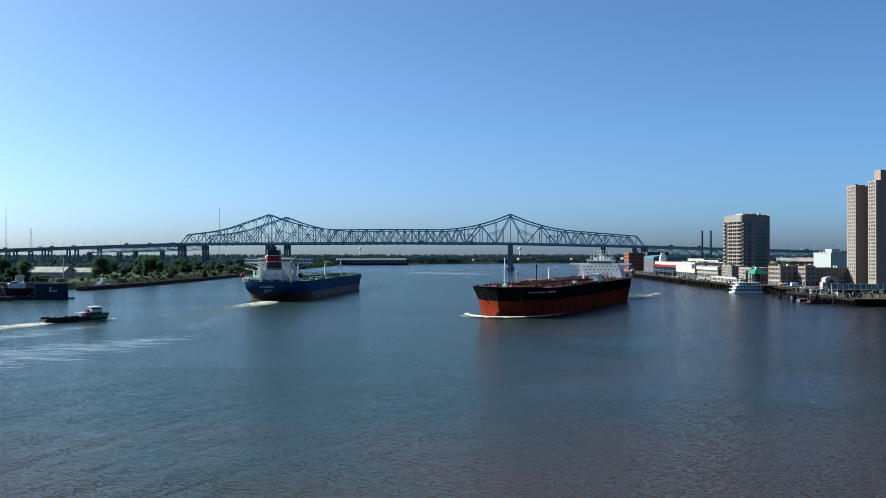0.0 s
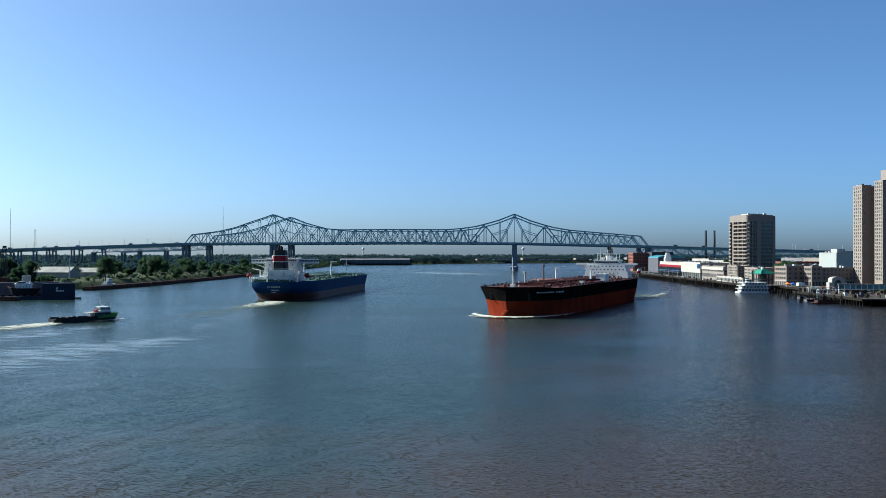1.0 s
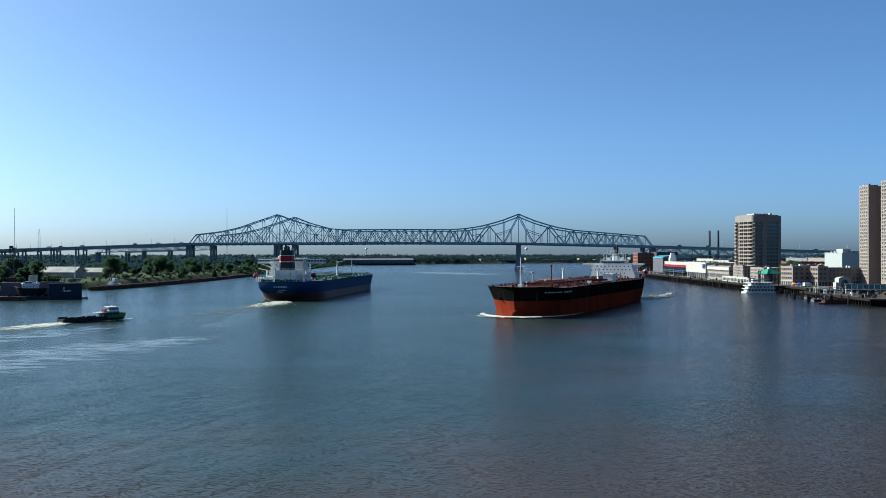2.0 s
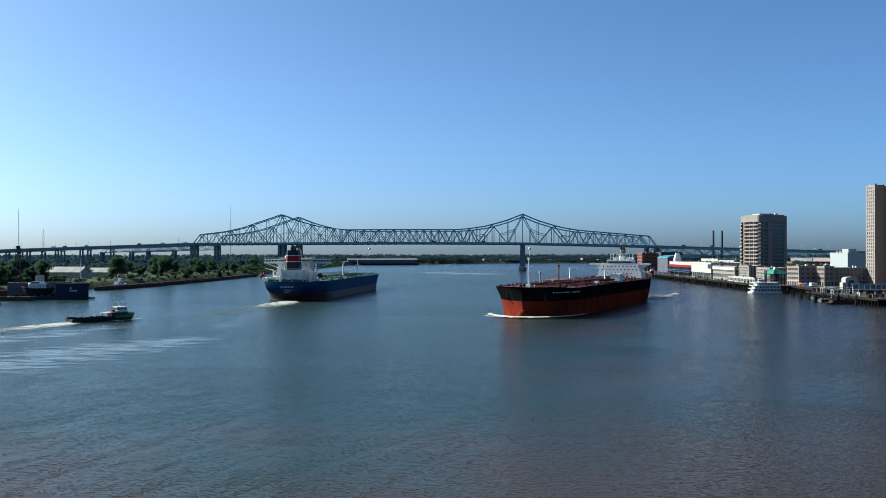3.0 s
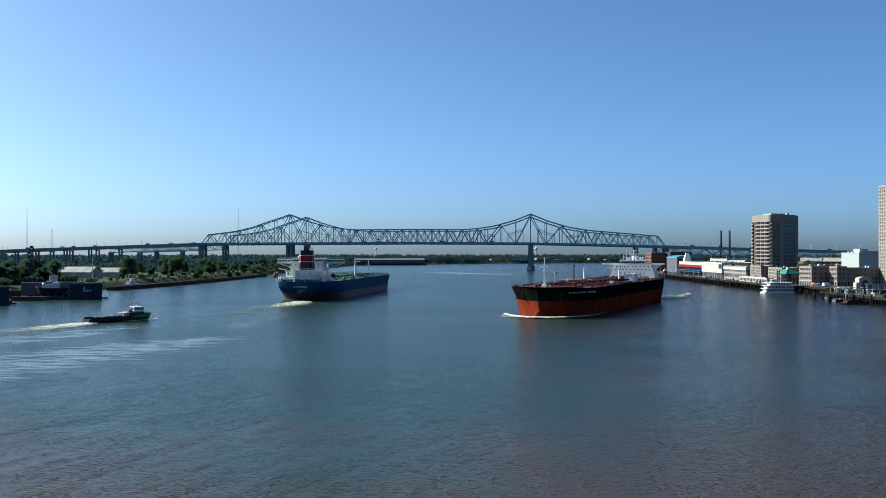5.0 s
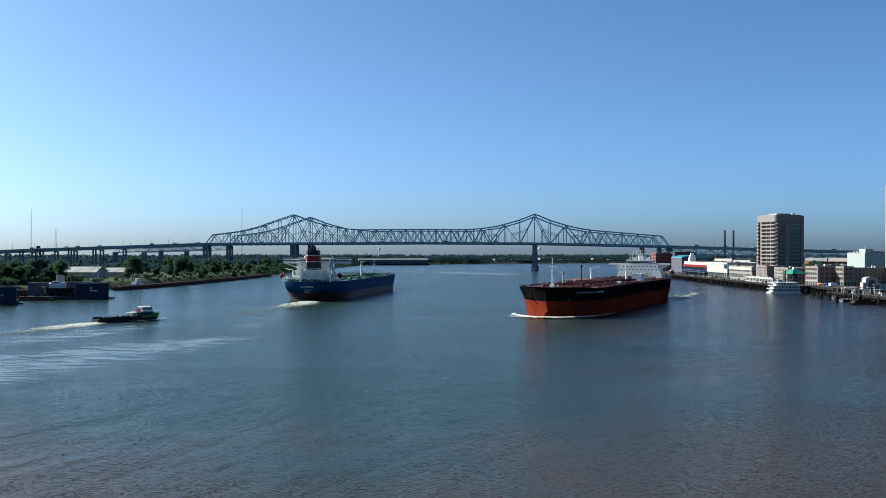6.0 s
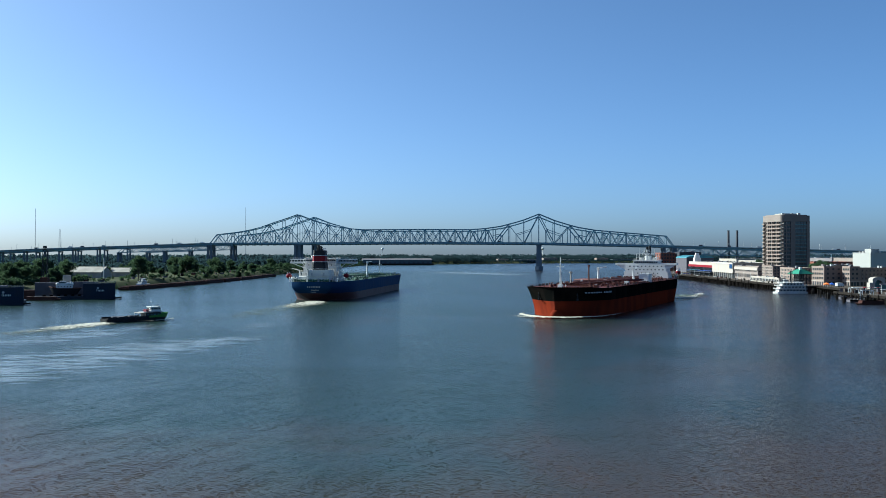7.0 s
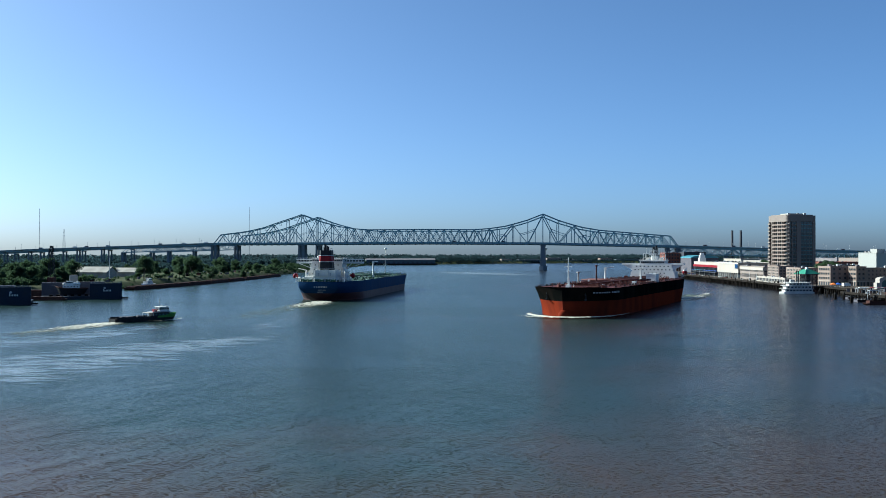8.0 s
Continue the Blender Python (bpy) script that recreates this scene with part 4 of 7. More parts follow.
for ship, z_, lo_, hi_, mats in ((navy, DK2 - 0.15, 46, 250, ("deck_green", "deck_green", "grey", "white")), (black, DECK - 0.15, 42, 245, ("deck_red", "deck_red", "rust", "white"))):
    for k in range(60):
        x_, y_ = cl.uniform(lo_, hi_), cl.uniform(-19, 19)
        if k % 2:
            part("deck_valve", tube(tube(bmesh.new(), (x_, y_, z_), (x_, y_, z_ + cl.uniform(1.2, 2.6)), 0.16), (x_ - 0.5, y_, z_ + 1.0), (x_ + 0.5, y_, z_ + 1.0), 0.35), M[mats[k % 4]], ship)
        else:
            a = cl.uniform(2, 7)
            part("branch_pipe", tube(bmesh.new(), (x_, y_, z_ + 0.9), (x_ + cl.uniform(-2, 2), y_ + a, z_ + 0.9), 0.22), M[mats[k % 3]], ship)
foremast(navy, L2 - 14, DK2 - 0.15, 14)
crane(navy, 140, 12, DK2 - 0.15, 12, 20, "white", 0)
crane(navy, 140, -12, DK2 - 0.15, 12, 20, "white", 0)
def poop_gear(ship, z, half):
    """Winches, vents, bitts and lockers on the after deck, and doors, pipes and ledges on the casing."""
    r = random.Random(12)
    win = tube(bmesh.new(), (0, -1.2, 1.0), (0, 1.2, 1.0), 0.8, None, 10)
    box(win, -1, -1.6, 0, 1, -1.2, 1.9)
    box(win, -1, 1.2, 0, 1, 1.6, 1.9)
    wm = mesh_of(win, "winch", M["deck_green"])
    for k in range(6):
        part("winch", wm, None, ship, m=pose(3.5 + (k % 2) * 2.6, -half + 2 * half * (k + 0.5) / 6, z))
    vent = mesh_of(tube(tube(bmesh.new(), (0, 0, 0), (0, 0, 2.4), 0.35), (0, 0, 2.4), (0.5, 0, 2.9), 0.55), "vent", M["white"])
    for k in range(14):
        part("vent", vent, None, ship, m=pose(r.uniform(2, 24), r.choice((-1, 1)) * r.uniform(13.5, 20), z))
    for k in range(10):
        a, h = r.uniform(0.8, 2.0), r.uniform(0.8, 2.4)
        x_, y_ = r.uniform(2, 22), r.choice((-1, 1)) * r.uniform(13, 19)
        part("deck_locker", boxes((x_, y_, z, x_ + a, y_ + a, z + h)), M[r.choice(("white", "deck_green", "grey"))], ship)


poop_gear(navy, DK2 - 0.15, 13)
cas = part("casing_ledge", boxes((5.2, -12.8, DK2 + 4.0, 22.5, 5.8, DK2 + 4.2)), M["white"], navy)
part("casing_rail", rail(bmesh.new(), [(5.3, 5.7, DK2 + 4.2), (5.3, -12.7, DK2 + 4.2), (22, -12.7, DK2 + 4.2)]), M["white"], navy)
part("top_rail", rail(bmesh.new(), [(6.1, 4.9, DK2 + 8.5), (6.1, -11.9, DK2 + 8.5), (22, -11.9, DK2 + 8.5)]), M["white"], navy)
for y_, z_ in ((-10, 0.2), (-4, 0.2), (2, 0.2), (-8, 4.4), (1, 4.4)):
    part("door", boxes((5.85, y_ - 0.5, DK2 + z_, 6.1, y_ + 0.5, DK2 + z_ + 2.0)), M["grey"], navy)
for y_ in (-11.3, -6.5, 3.8):
    part("casing_pipe", tube(bmesh.new(), (5.6, y_, DK2), (5.6, y_, DK2 + 8.4), 0.22), M["white"], navy)
part("side_house", boxes((14, 6.5, DK2 - 0.15, 25, 14, DK2 + 3.2)), M["white"], navy)
part("provision_crane", beam(tube(bmesh.new(), (23, 15, DK2 - 0.15), (23, 15, DK2 + 8), 0.6), (23, 15, DK2 + 8), (13, 18, DK2 + 9.5), 0.6), M["white"], navy)
part("provision_crane", beam(tube(bmesh.new(), (23, -15, DK2 - 0.15), (23, -15, DK2 + 8), 0.6), (23, -15, DK2 + 8), (12, -17, DK2 + 8.6), 0.6), M["white"], navy)
for sg, xx in ((1, 12), (-1, 26)):
    lb = part("lifeboat", ball(bmesh.new(), (xx, sg * 20, DK2 + 4), 2.2, 2, (1.9, 0.85, 0.9)), M["red"], navy, "red enclosed lifeboat", smooth=True)
    for dx in (-3, 3):
        part("davit", beam(bmesh.new(), (xx + dx, sg * 17.5, DK2), (xx + dx, sg * 20.5, DK2 + 6.5), 0.4), M["white"], navy)
ring_text_bars(navy, 0.7, -6.5, 10.0, [0.7] * 6 + [0.01, 0.7, 0.01, 0.7], 0.9, "grey", "y", 0.45)
ring_text_bars(navy, 1.3, -5.5, 7.9, [0.45] * 8, 0.5, "grey", "y", 0.3)
ring_text_bars(navy, 2.0, -3, 6.4, [0.5] * 5, 0.5, "grey", "y", 0.3)


# ---------------------------------------------------------------- crew boat
def slant(bm, z, x, dx):
    """Lean the front edge at height z by dx."""
    for v in bm.verts:
        if abs(v.co.z - z) < 0.01 and v.co.x > x:
            v.co.x += dx
    return bm


def crew_boat(m):
    b = thing("crew_boat", m, "black and lime green supply boat with white wheelhouse under way", "boat")
    L_, B_ = 34.0, 8.2

    def form(u, z):
        f = max(0, min(1, z / 2.4))
        x = 0.6 * (1 - f) + (L_ - 0.6 - 2.6 * (1 - f)) * u
        ent = min(1, (1 - u) / 0.28)
        return x, max(0.02, B_ / 2 * (1 - (1 - ent) ** 2) ** 0.6 * (0.86 + 0.14 * f))

    part("hull", hull_part(L_, B_, -0.6, 1.75, form, 3, 26), M["dark"], b)
    bm = bmesh.new()
    for sg in (-1, 1):
        a, c_ = [], []
        for k in range(13):
            u = 0.66 + 0.34 * k / 12
            x, hb = form(u, 1.75)
            a.append(bm.verts.new((x, sg * hb, 1.752)))
            c_.append(bm.verts.new((x + 0.6 * k / 12, sg * (hb + 0.25), 2.6 + 1.3 * (k / 12) ** 1.3)))
        for k in range(12):
            bm.faces.new((a[k], a[k + 1], c_[k + 1], c_[k]))
    bmesh.ops.remove_doubles(bm, verts=bm.verts, dist=0.3)
    part("bow_bulwark", bm, M["lime"], b, "lime green bow")
    bm = bmesh.new()
    po, sb = [], []
    for k in range(25):
        x, hb = form(k / 24, 1.75)
        po.append(bm.verts.new((x, hb - 0.02, 1.7)))
        sb.append(bm.verts.new((x, -hb + 0.02, 1.7)))
    for k in range(24):
        bm.faces.new((sb[k], sb[k + 1], po[k + 1], po[k]))
    part("deck", bm, M["timber"], b)
    cb = part("cabin", boxes((20.5, -2.9, 1.7, 28.5, 2.9, 4.2)), M["dark"], b)
    for x in (21.6, 23.4, 25.2, 27.0):
        for sg in (-1, 1):
            part("porthole", boxes((x - 0.4, sg * 2.95 - 0.06, 2.8, x + 0.4, sg * 2.95 + 0.06, 3.5)), M["glass_blue"], cb)
    part("cabin_roof", boxes((19.5, -3.2, 4.2, 29.2, 3.2, 4.42)), M["grey"], b)
    wh = part("wheelhouse", slant(boxes((23.5, -2.3, 4.5, 28.8, 2.3, 6.7)), 6.7, 27.0, -0.7), M["white"], b)
    part("window_band", slant(boxes((23.4, -2.38, 5.45, 28.6, 2.38, 6.35)), 6.35, 27.0, -0.35), M["glass"], wh)
    for x in (23.6, 24.8, 26.0, 27.2):
        part("window_post", boxes((x - 0.12, -2.42, 5.45, x + 0.12, 2.42, 6.35)), M["white"], wh)
    part("wheelhouse_roof", boxes((23.1, -2.6, 6.7, 28.5, 2.6, 6.9)), M["white"], b)
    part("red_locker", boxes((21.2, -1.4, 4.5, 22.9, 1.4, 5.6)), M["red"], b)
    part("roof_rail", rail(bmesh.new(), [(19.7, -3.0, 4.5), (23.2, -3.0, 4.5)], 1.0, 0.9), M["grey"], b)
    part("searchlight", tube(bmesh.new(), (27.5, -1.2, 7.15), (28.1, -1.2, 7.15), 0.25), M["grey"], b)
    part("radar_scanner", boxes((25.6, -1.3, 7.4, 25.9, 1.3, 7.6)), M["grey"], b)
    mast = tube(bmesh.new(), (24.5, 0, 6.9), (24.5, 0, 11.4), 0.12, 0.07)
    beam(mast, (24.5, -1.2, 9.3), (24.5, 1.2, 9.3), 0.12)
    part("mast", mast, M["grey"], b)
    part("awning", boxes((17.0, -2.8, 4.0, 20.4, 2.8, 4.15)), M["cream"], b)
    bm = bmesh.new()
    for x in (17.1, 20.2):
        for y in (-2.7, 2.7):
            beam(bm, (x, y, 1.7), (x, y, 4.0), 0.12)
    part("awning_posts", bm, M["grey"], b)
    for sg in (-1, 1):
        part("bulwark_rail", boxes((1.0, sg * 3.75 - 0.12, 1.7, 20.0, sg * 3.75 + 0.12, 2.55)), M["dark"], b)
    tyre = bmesh.new()
    tube(tyre, (0, -0.15, 0), (0, 0.15, 0), 0.55, None, 10)
    tm = mesh_of(tyre, "tyre", M["dark"])
    for x in range(3, 21, 3):
        for sg in (-1, 1):
            part("fender_tyre", tm, None, b, m=pose(x, sg * 4.2, 1.2))
    for x, y, a, h in ((4, -1.5, 2.2, 1.1), (8, 0.6, 3.0, 0.9), (12.5, -1, 2.0, 1.3), (15, 1, 1.4, 1.0)):
        part("deck_cargo", boxes((x, y - a / 2, 1.7, x + a, y + a / 2, 1.7 + h)), M["dock_grey"], b)
    return b


boat_m = Matrix.Translation((-201.6, 491, 0)) @ Matrix.Rotation(math.atan2(25, 27), 4, "Z") @ Matrix.Scale(1.06, 4)
crew_boat(boat_m)

# ---------------------------------------------------------------- trees and woods
def leaf_cloud(rng, lobes, count, size):
    """Leaf clumps as small bent quads spread through the shells of several lobes."""
    v, f = [], []
    for _ in range(count):
        c, r = rng.choice(lobes)
        d = Vector((rng.gauss(0, 1), rng.gauss(0, 1), rng.gauss(0, 1))).normalized()
        k = rng.random() ** 0.45
        p = Vector((c[0] + d.x * r[0] * k, c[1] + d.y * r[1] * k, c[2] + d.z * r[2] * k))
        a = Vector((rng.gauss(0, 1), rng.gauss(0, 1), rng.gauss(0, 0.6))).normalized() * size * rng.uniform(0.6, 1.3)
        b = a.cross(Vector((rng.gauss(0, 1), rng.gauss(0, 1), rng.gauss(0, 1)))).normalized() * size * rng.uniform(0.5, 1.1)
        i = len(v)
        v += [p - a, p + b * 0.9 + Vector((0, 0, 0.15 * size)), p + a, p - b * 0.8]
        f.append((i, i + 1, i + 2, i + 3))
    return v, f


def tree_meshes(seed, h, spread):
    r = random.Random(seed)
    bm = bmesh.new()
    tube(bm, (0, 0, -0.4), (0.2, 0.1, h * 0.30), h * 0.028, h * 0.018, 7)
    lobes = []
    for k in range(12):
        a = k * 2.4 + r.uniform(-0.4, 0.4)
        rad = spread * r.uniform(0.15, 0.62)
        z = h * r.uniform(0.30, 0.80)
        tip = (math.cos(a) * rad, math.sin(a) * rad, z)
        tube(bm, (0.2, 0.1, h * r.uniform(0.16, 0.28)), tip, h * 0.013, h * 0.004, 5)
        q = spread * r.uniform(0.32, 0.50)
        lobes.append((tip, (q, q, q * r.uniform(0.6, 0.85))))
    lobes.append(((0, 0, h * 0.84), (spread * 0.32, spread * 0.32, h * 0.15)))
    v, f = leaf_cloud(r, lobes, 6000, h * 0.025)
    me = bpy.data.meshes.new("crown")
    me.from_pydata(v, [], f)
    me.materials.append(M["leaf"])
    return mesh_of(bm, "trunk", M["bark"]), me


TREES = [tree_meshes(11 + k, 1.0 * hh, sp) for k, (hh, sp) in enumerate(((17, 8.5), (15, 8), (19, 9.5), (12, 6)))]


def tree(x, y, k, s=1.0, group="trees on the river bank", label="broad green shade tree standing on the grassy bank"):
    t = thing("tree", pose(x, y, land_z(x, y), 0, 0, (x * 37 + y * 11) % 360) @ Matrix.Scale(s, 4), label, "tree", group)
    part("trunk", TREES[k][0], None, t)
    part("crown", TREES[k][1], None, t)
    return t


def woods(name, places, label, mat, seed, leaves=34, size=2.2):
    """Far woodland as one mass of leaf clumps."""
    r = random.Random(seed)
    v, f = [], []
    for x, y, h in places:
        z0 = land_z(x, y)
        lobes = []
        w = h * r.uniform(0.32, 0.5)
        for _ in range(3):
            lobes.append(((x + r.uniform(-w, w) * 0.7, y + r.uniform(-w, w) * 0.7, z0 + h * r.uniform(0.4, 0.7)), (w * 0.75, w * 0.75, h * 0.3)))
        a, b = leaf_cloud(r, lobes, leaves, size)
        i = len(v)
        v += a
        f += [tuple(i + q for q in g) for g in b]
        # low skirt of scrub down to the ground
        a, b = leaf_cloud(r, [((x, y, z0 + h * 0.18), (w, w, h * 0.2))], leaves // 3, size)
        i = len(v)
        v += a
        f += [tuple(i + q for q in g) for g in b]
    me = bpy.data.meshes.new(name)
    me.from_pydata(v, [], f)
    me.materials.append(M[mat])
    return tagged(new(name, me), label, "woods", kind="stuff")


def scatter(rng, n, inside, x0, x1, y0, y1, h0, h1):
    out = []
    while len(out) < n:
        x, y = rng.uniform(x0, x1), rng.uniform(y0, y1)
        if inside(x, y):
            out.append((x, y, rng.uniform(h0, h1)))
    return out


wr = random.Random(9)
woods("woods", scatter(wr, 150, lambda x, y: -75 < in_river(x, y) < -14, -420, -270, 1480, 2600, 5, 10), "green trees lining the river bank", "leaf", 19, 110, 1.2)
tr = random.Random(21)
woods("woods", scatter(wr, 900, lambda x, y: x < -.10 * y - 235 and in_river(x, y) < -60 and x > -0.60 * y, -1250, -360, 1420, 2000, 6, 12), "green woodland beyond the bank", "leaf_far_haze", 1, 120, 1.7)
woods("woods", scatter(wr, 1500, lambda x, y: in_river(x, y) < -25 and abs(x) < 0.56 * y, -1500, -300, 2020, 2900, 8, 16), "green woodland beyond the bridges", "leaf_far_haze", 2, 60, 1.8)
woods("woods", scatter(wr, 1100, lambda x, y: -260 < in_river(x, y) < (-75 if 60 < x < 760 else -3) and abs(x) < 0.56 * y, -260, 1500, 2650, 3500, 10, 20), "tree line along the far river bend", "leaf_far_haze", 3, 60, 1.9)
woods("woods", scatter(wr, 2600, lambda x, y: in_river(x, y) < -200 and abs(x) < 0.6 * y, -2800, 2800, 3000, 4900, 12, 24), "distant wooded flat land at the horizon", "leaf_far_haze", 4, 34, 3.2)
woods("woods", scatter(wr, 700, lambda x, y: in_river(x, y) < -120 and x < 0.6 * y, 500, 1700, 1500, 2700, 8, 15), "trees among distant city blocks", "leaf_far_haze", 5, 44, 1.7)


woods("scrub", scatter(wr, 2600, lambda x, y: -80 < in_river(x, y) < 3 and x < 0.5 * y, -330, 1000, 2600, 3400, 2.5, 5.5), "low scrub along the far bank", "leaf_far_haze", 6, 26, 1.5)
woods("scrub", scatter(wr, 700, lambda x, y: -40 < in_river(x, y) < -1, -420, -255, 1480, 2700, 2.5, 5), "low scrub along the water beyond the barges", "leaf", 7, 40, 0.9)


# ---------------------------------------------------------------- buildings
def window_meshes(w, h, surround, glass):
    key = (w, h, surround, glass)
    if key not in window_meshes.cache:
        t, d = 0.18, 0.22
        fr = boxes((-w / 2 - t, -d, -h / 2 - t, -w / 2, 0.05, h / 2 + t), (w / 2, -d, -h / 2 - t, w / 2 + t, 0.05, h / 2 + t),
                   (-w / 2, -d, h / 2, w / 2, 0.05, h / 2 + t), (-w / 2, -d - 0.1, -h / 2 - t, w / 2, 0.05, -h / 2))
        window_meshes.cache[key] = (mesh_of(fr, "window", M[surround]), mesh_of(boxes((-w / 2, -0.06, -h / 2, w / 2, 0.04, h / 2)), "pane", M[glass]))
    return window_meshes.cache[key]


window_meshes.cache = {}


def windows(parent, m, xs_, zs_, w, h, surround="cream", glass="glass"):
    """A grid of windows on a wall whose outside faces local -y of m."""
    fm, pm = window_meshes(w, h, surround, glass)
    for x in xs_:
        for z in zs_:
            o = part("window", fm, None, parent, m=m @ Matrix.Translation((x, 0, z)))
            part("pane", pm, None, o)


def spread(a, b, n):
    return [a + (b - a) * (k + 0.5) / n for k in range(n)]


LEFT_FACE = Matrix.Rotation(-math.pi / 2, 4, "Z")     # wall facing local -x


def block(name, x, y, rot, w, d, z0, z1, wall, roof, label, category, cols=0, rows=0, side_cols=0, win=(1.4, 1.7), surround="cream", parapet=0.8, group="", glass="glass", sill=2.0):
    """A flat-roofed building: walls, parapet, roof, windows on the front (-y) and left (-x) faces."""
    b = thing(name, pose(x, y, z0, 0, 0, rot), label, category, group)
    h = z1 - z0
    part("wall", boxes((0, 0, -1, w, d, h)), M[wall], b)
    part("roof", boxes((0.35, 0.35, h, w - 0.35, d - 0.35, h + 0.15)), M[roof], b)
    bm = boxes((-0.12, -0.12, h + 0.002, w + 0.12, 0.3, h + parapet), (-0.12, d - 0.3, h + 0.002, w + 0.12, d + 0.12, h + parapet),
               (-0.12, 0.3, h + 0.002, 0.3, d - 0.3, h + parapet), (w - 0.3, 0.3, h + 0.002, w + 0.12, d - 0.3, h + parapet))
    part("parapet", bm, M[wall], b)
    r = random.Random(int(x * 3 + y * 7))
    for _ in range(min(14, 2 + int(w * d / 160))):
        a, c, hh = r.uniform(0.9, 3.2), r.uniform(0.9, 2.6), r.uniform(0.7, 2.3)
        px_, py_ = r.uniform(1.5, max(2, w - 4.5)), r.uniform(1.5, max(2, d - 4.5))
        part("roof_unit", boxes((px_, py_, h + 0.153, px_ + a, py_ + c, h + 0.15 + hh)), M[r.choice(("grey", "roof", "dock_grey"))], b)
    zs_ = [sill + (h - sill) * (k + 0.5) / rows for k in range(rows)]
    if cols:
        windows(b, Matrix.Identity(4), spread(1, w - 1, cols), zs_, *win, surround, glass)
    if side_cols:
        windows(b, Matrix.Translation((0, d, 0)) @ LEFT_FACE, spread(1, d - 1, side_cols), zs_, *win, surround, glass)
    return b


# riverside apartment tower with balconies
def balcony_tower():
    b = thing("apartment_tower", pose(317, 1030, 5, 0, 0, 16) @ Matrix.Diagonal((0.97, 0.97, 1, 1)), "beige concrete apartment tower with stacked balconies", "building")
    W, D, H, n = 35.0, 34.0, 69.5, 15
    st = (H - 6.5 - 4) / n
    part("wall", boxes((2.2, 0.6, -1, W - 0.4, D, H - 6.6)), M["beige"], b)
    # crown band with a rounded corner over the balcony side
    arc = [(3.2 - 3.6 * math.cos(a * math.pi / 16), 3.2 - 3.6 * math.sin(a * math.pi / 16)) for a in range(9)]
    part("crown_band", prism(bmesh.new(), [(-0.4, D)] + arc + [(W, -0.4), (W, D)], H - 6.5, H), M["beige"], b)
    part("roof_parapet", prism(bmesh.new(), [(1.5, D - 2), (1.5, 4.0), (4.0, 1.5), (W - 2, 1.5), (W - 2, D - 2)], H + 0.003, H + 0.9), M["beige"], b)
    part("plant_room", boxes((9, 8, H + 0.9, 25, 26, H + 2.4)), M["roof_pale"], b)
    for x, y, a, h in ((5, 6, 2.5, 1.6), (27, 9, 3, 2.0), (14, 29, 2.2, 1.4), (29, 24, 2, 2.6)):
        part("roof_unit", boxes((x, y, H + 0.9, x + a, y + a, H + 0.9 + h)), M["grey"], b)
    # blank vertical strips of the street front
    for x0, x1, y0 in ((2.4, 3.1, -0.35), (5.6, 6.6, -0.35), (11.6, 17.0, -0.5), (31.4, W, -0.5)):
        part("pier", boxes((x0, y0, -1, x1, 0.6, H - 6.503)), M["beige"], b)
    win = mesh_of(boxes((0, 0.28, 1.0, 2.3, 0.66, st - 0.5)), "window", M["glass"])
    sill = mesh_of(boxes((0, 0.1, 0, 2.4, 0.66, 0.95)), "spandrel", M["beige"])
    bay = mesh_of(boxes((17.0, 0.25, 0.1, 31.4, 0.66, st - 0.1)), "glazing", M["glass"])
    slab = mesh_of(boxes((17.0, -0.35, 0, 31.4, 0.24, 0.38)), "slab_edge", M["beige"])
    guard = mesh_of(boxes((17.1, -0.28, 0.385, 31.3, -0.18, 1.25)), "glass_guard", M["glass_blue"])
    mull = mesh_of(boxes((-0.16, 0.0, 0.4, 0.16, 0.3, st)), "mullion", M["beige"])
    # a balcony with rounded nose wraps the river side
    nose = [(3.0 - 3.9 * math.cos(a * math.pi / 12), 3.0 - 3.4 * math.sin(a * math.pi / 12)) for a in range(7)]
    rim = [(-0.9, 27.5)] + nose
    bal = mesh_of(prism(bmesh.new(), [(2.2, 27.5)] + rim + [(3.0, 0.6), (2.2, 0.6)], 0, 0.4), "balcony", M["beige"])
    rl = bmesh.new()
    for p, q in zip(rim, rim[1:]):
        beam(rl, (*p, 0.9), (*q, 0.9), 0.16, 1.0)
    rlm = mesh_of(rl, "balustrade", M["pink"])
    small = mesh_of(boxes((-2.0, 29, 0, 2.2, 33.4, 0.35), (-2.0, 29, 0.35, -1.85, 33.4, 1.3), (-1.85, 29, 0.35, 2.2, 29.15, 1.3)), "balcony", M["beige"])
    gl = mesh_of(boxes((1.95, 0, 0.4, 2.26, 5.6, st - 0.3)), "glazing", M["glass"])
    rail_post = mesh_of(boxes((-0.12, -0.12, 0.4, 0.12, 0.12, st)), "post", M["beige"])
    for k in range(n):
        z = 4 + k * st
        for x in (3.15, 6.7, 9.2):
            part("window", win, None, b, m=pose(x, 0, z))
            part("spandrel", sill, None, b, m=pose(x, 0, z))
        part("glazing", bay, None, b, m=pose(0, 0, z))
        o = part("slab_edge", slab, None, b, m=pose(0, 0, z))
        part("glass_guard", guard, None, o)
        for x in (20.6, 24.2, 27.8):
            part("mullion", mull, None, b, m=pose(x, 0, z))
        o = part("balcony", bal, None, b, m=pose(0, 0, z))
        part("balustrade", rlm, None, o)
        part("balcony", small, None, b, m=pose(0, 0, z + 1.2))
        for y in (2.6, 10.4, 18.6):
            part("glazing", gl, None, b, m=pose(0, y, z))
            part("post", rail_post, None, b, m=pose(-0.5, y + 2.6, z))
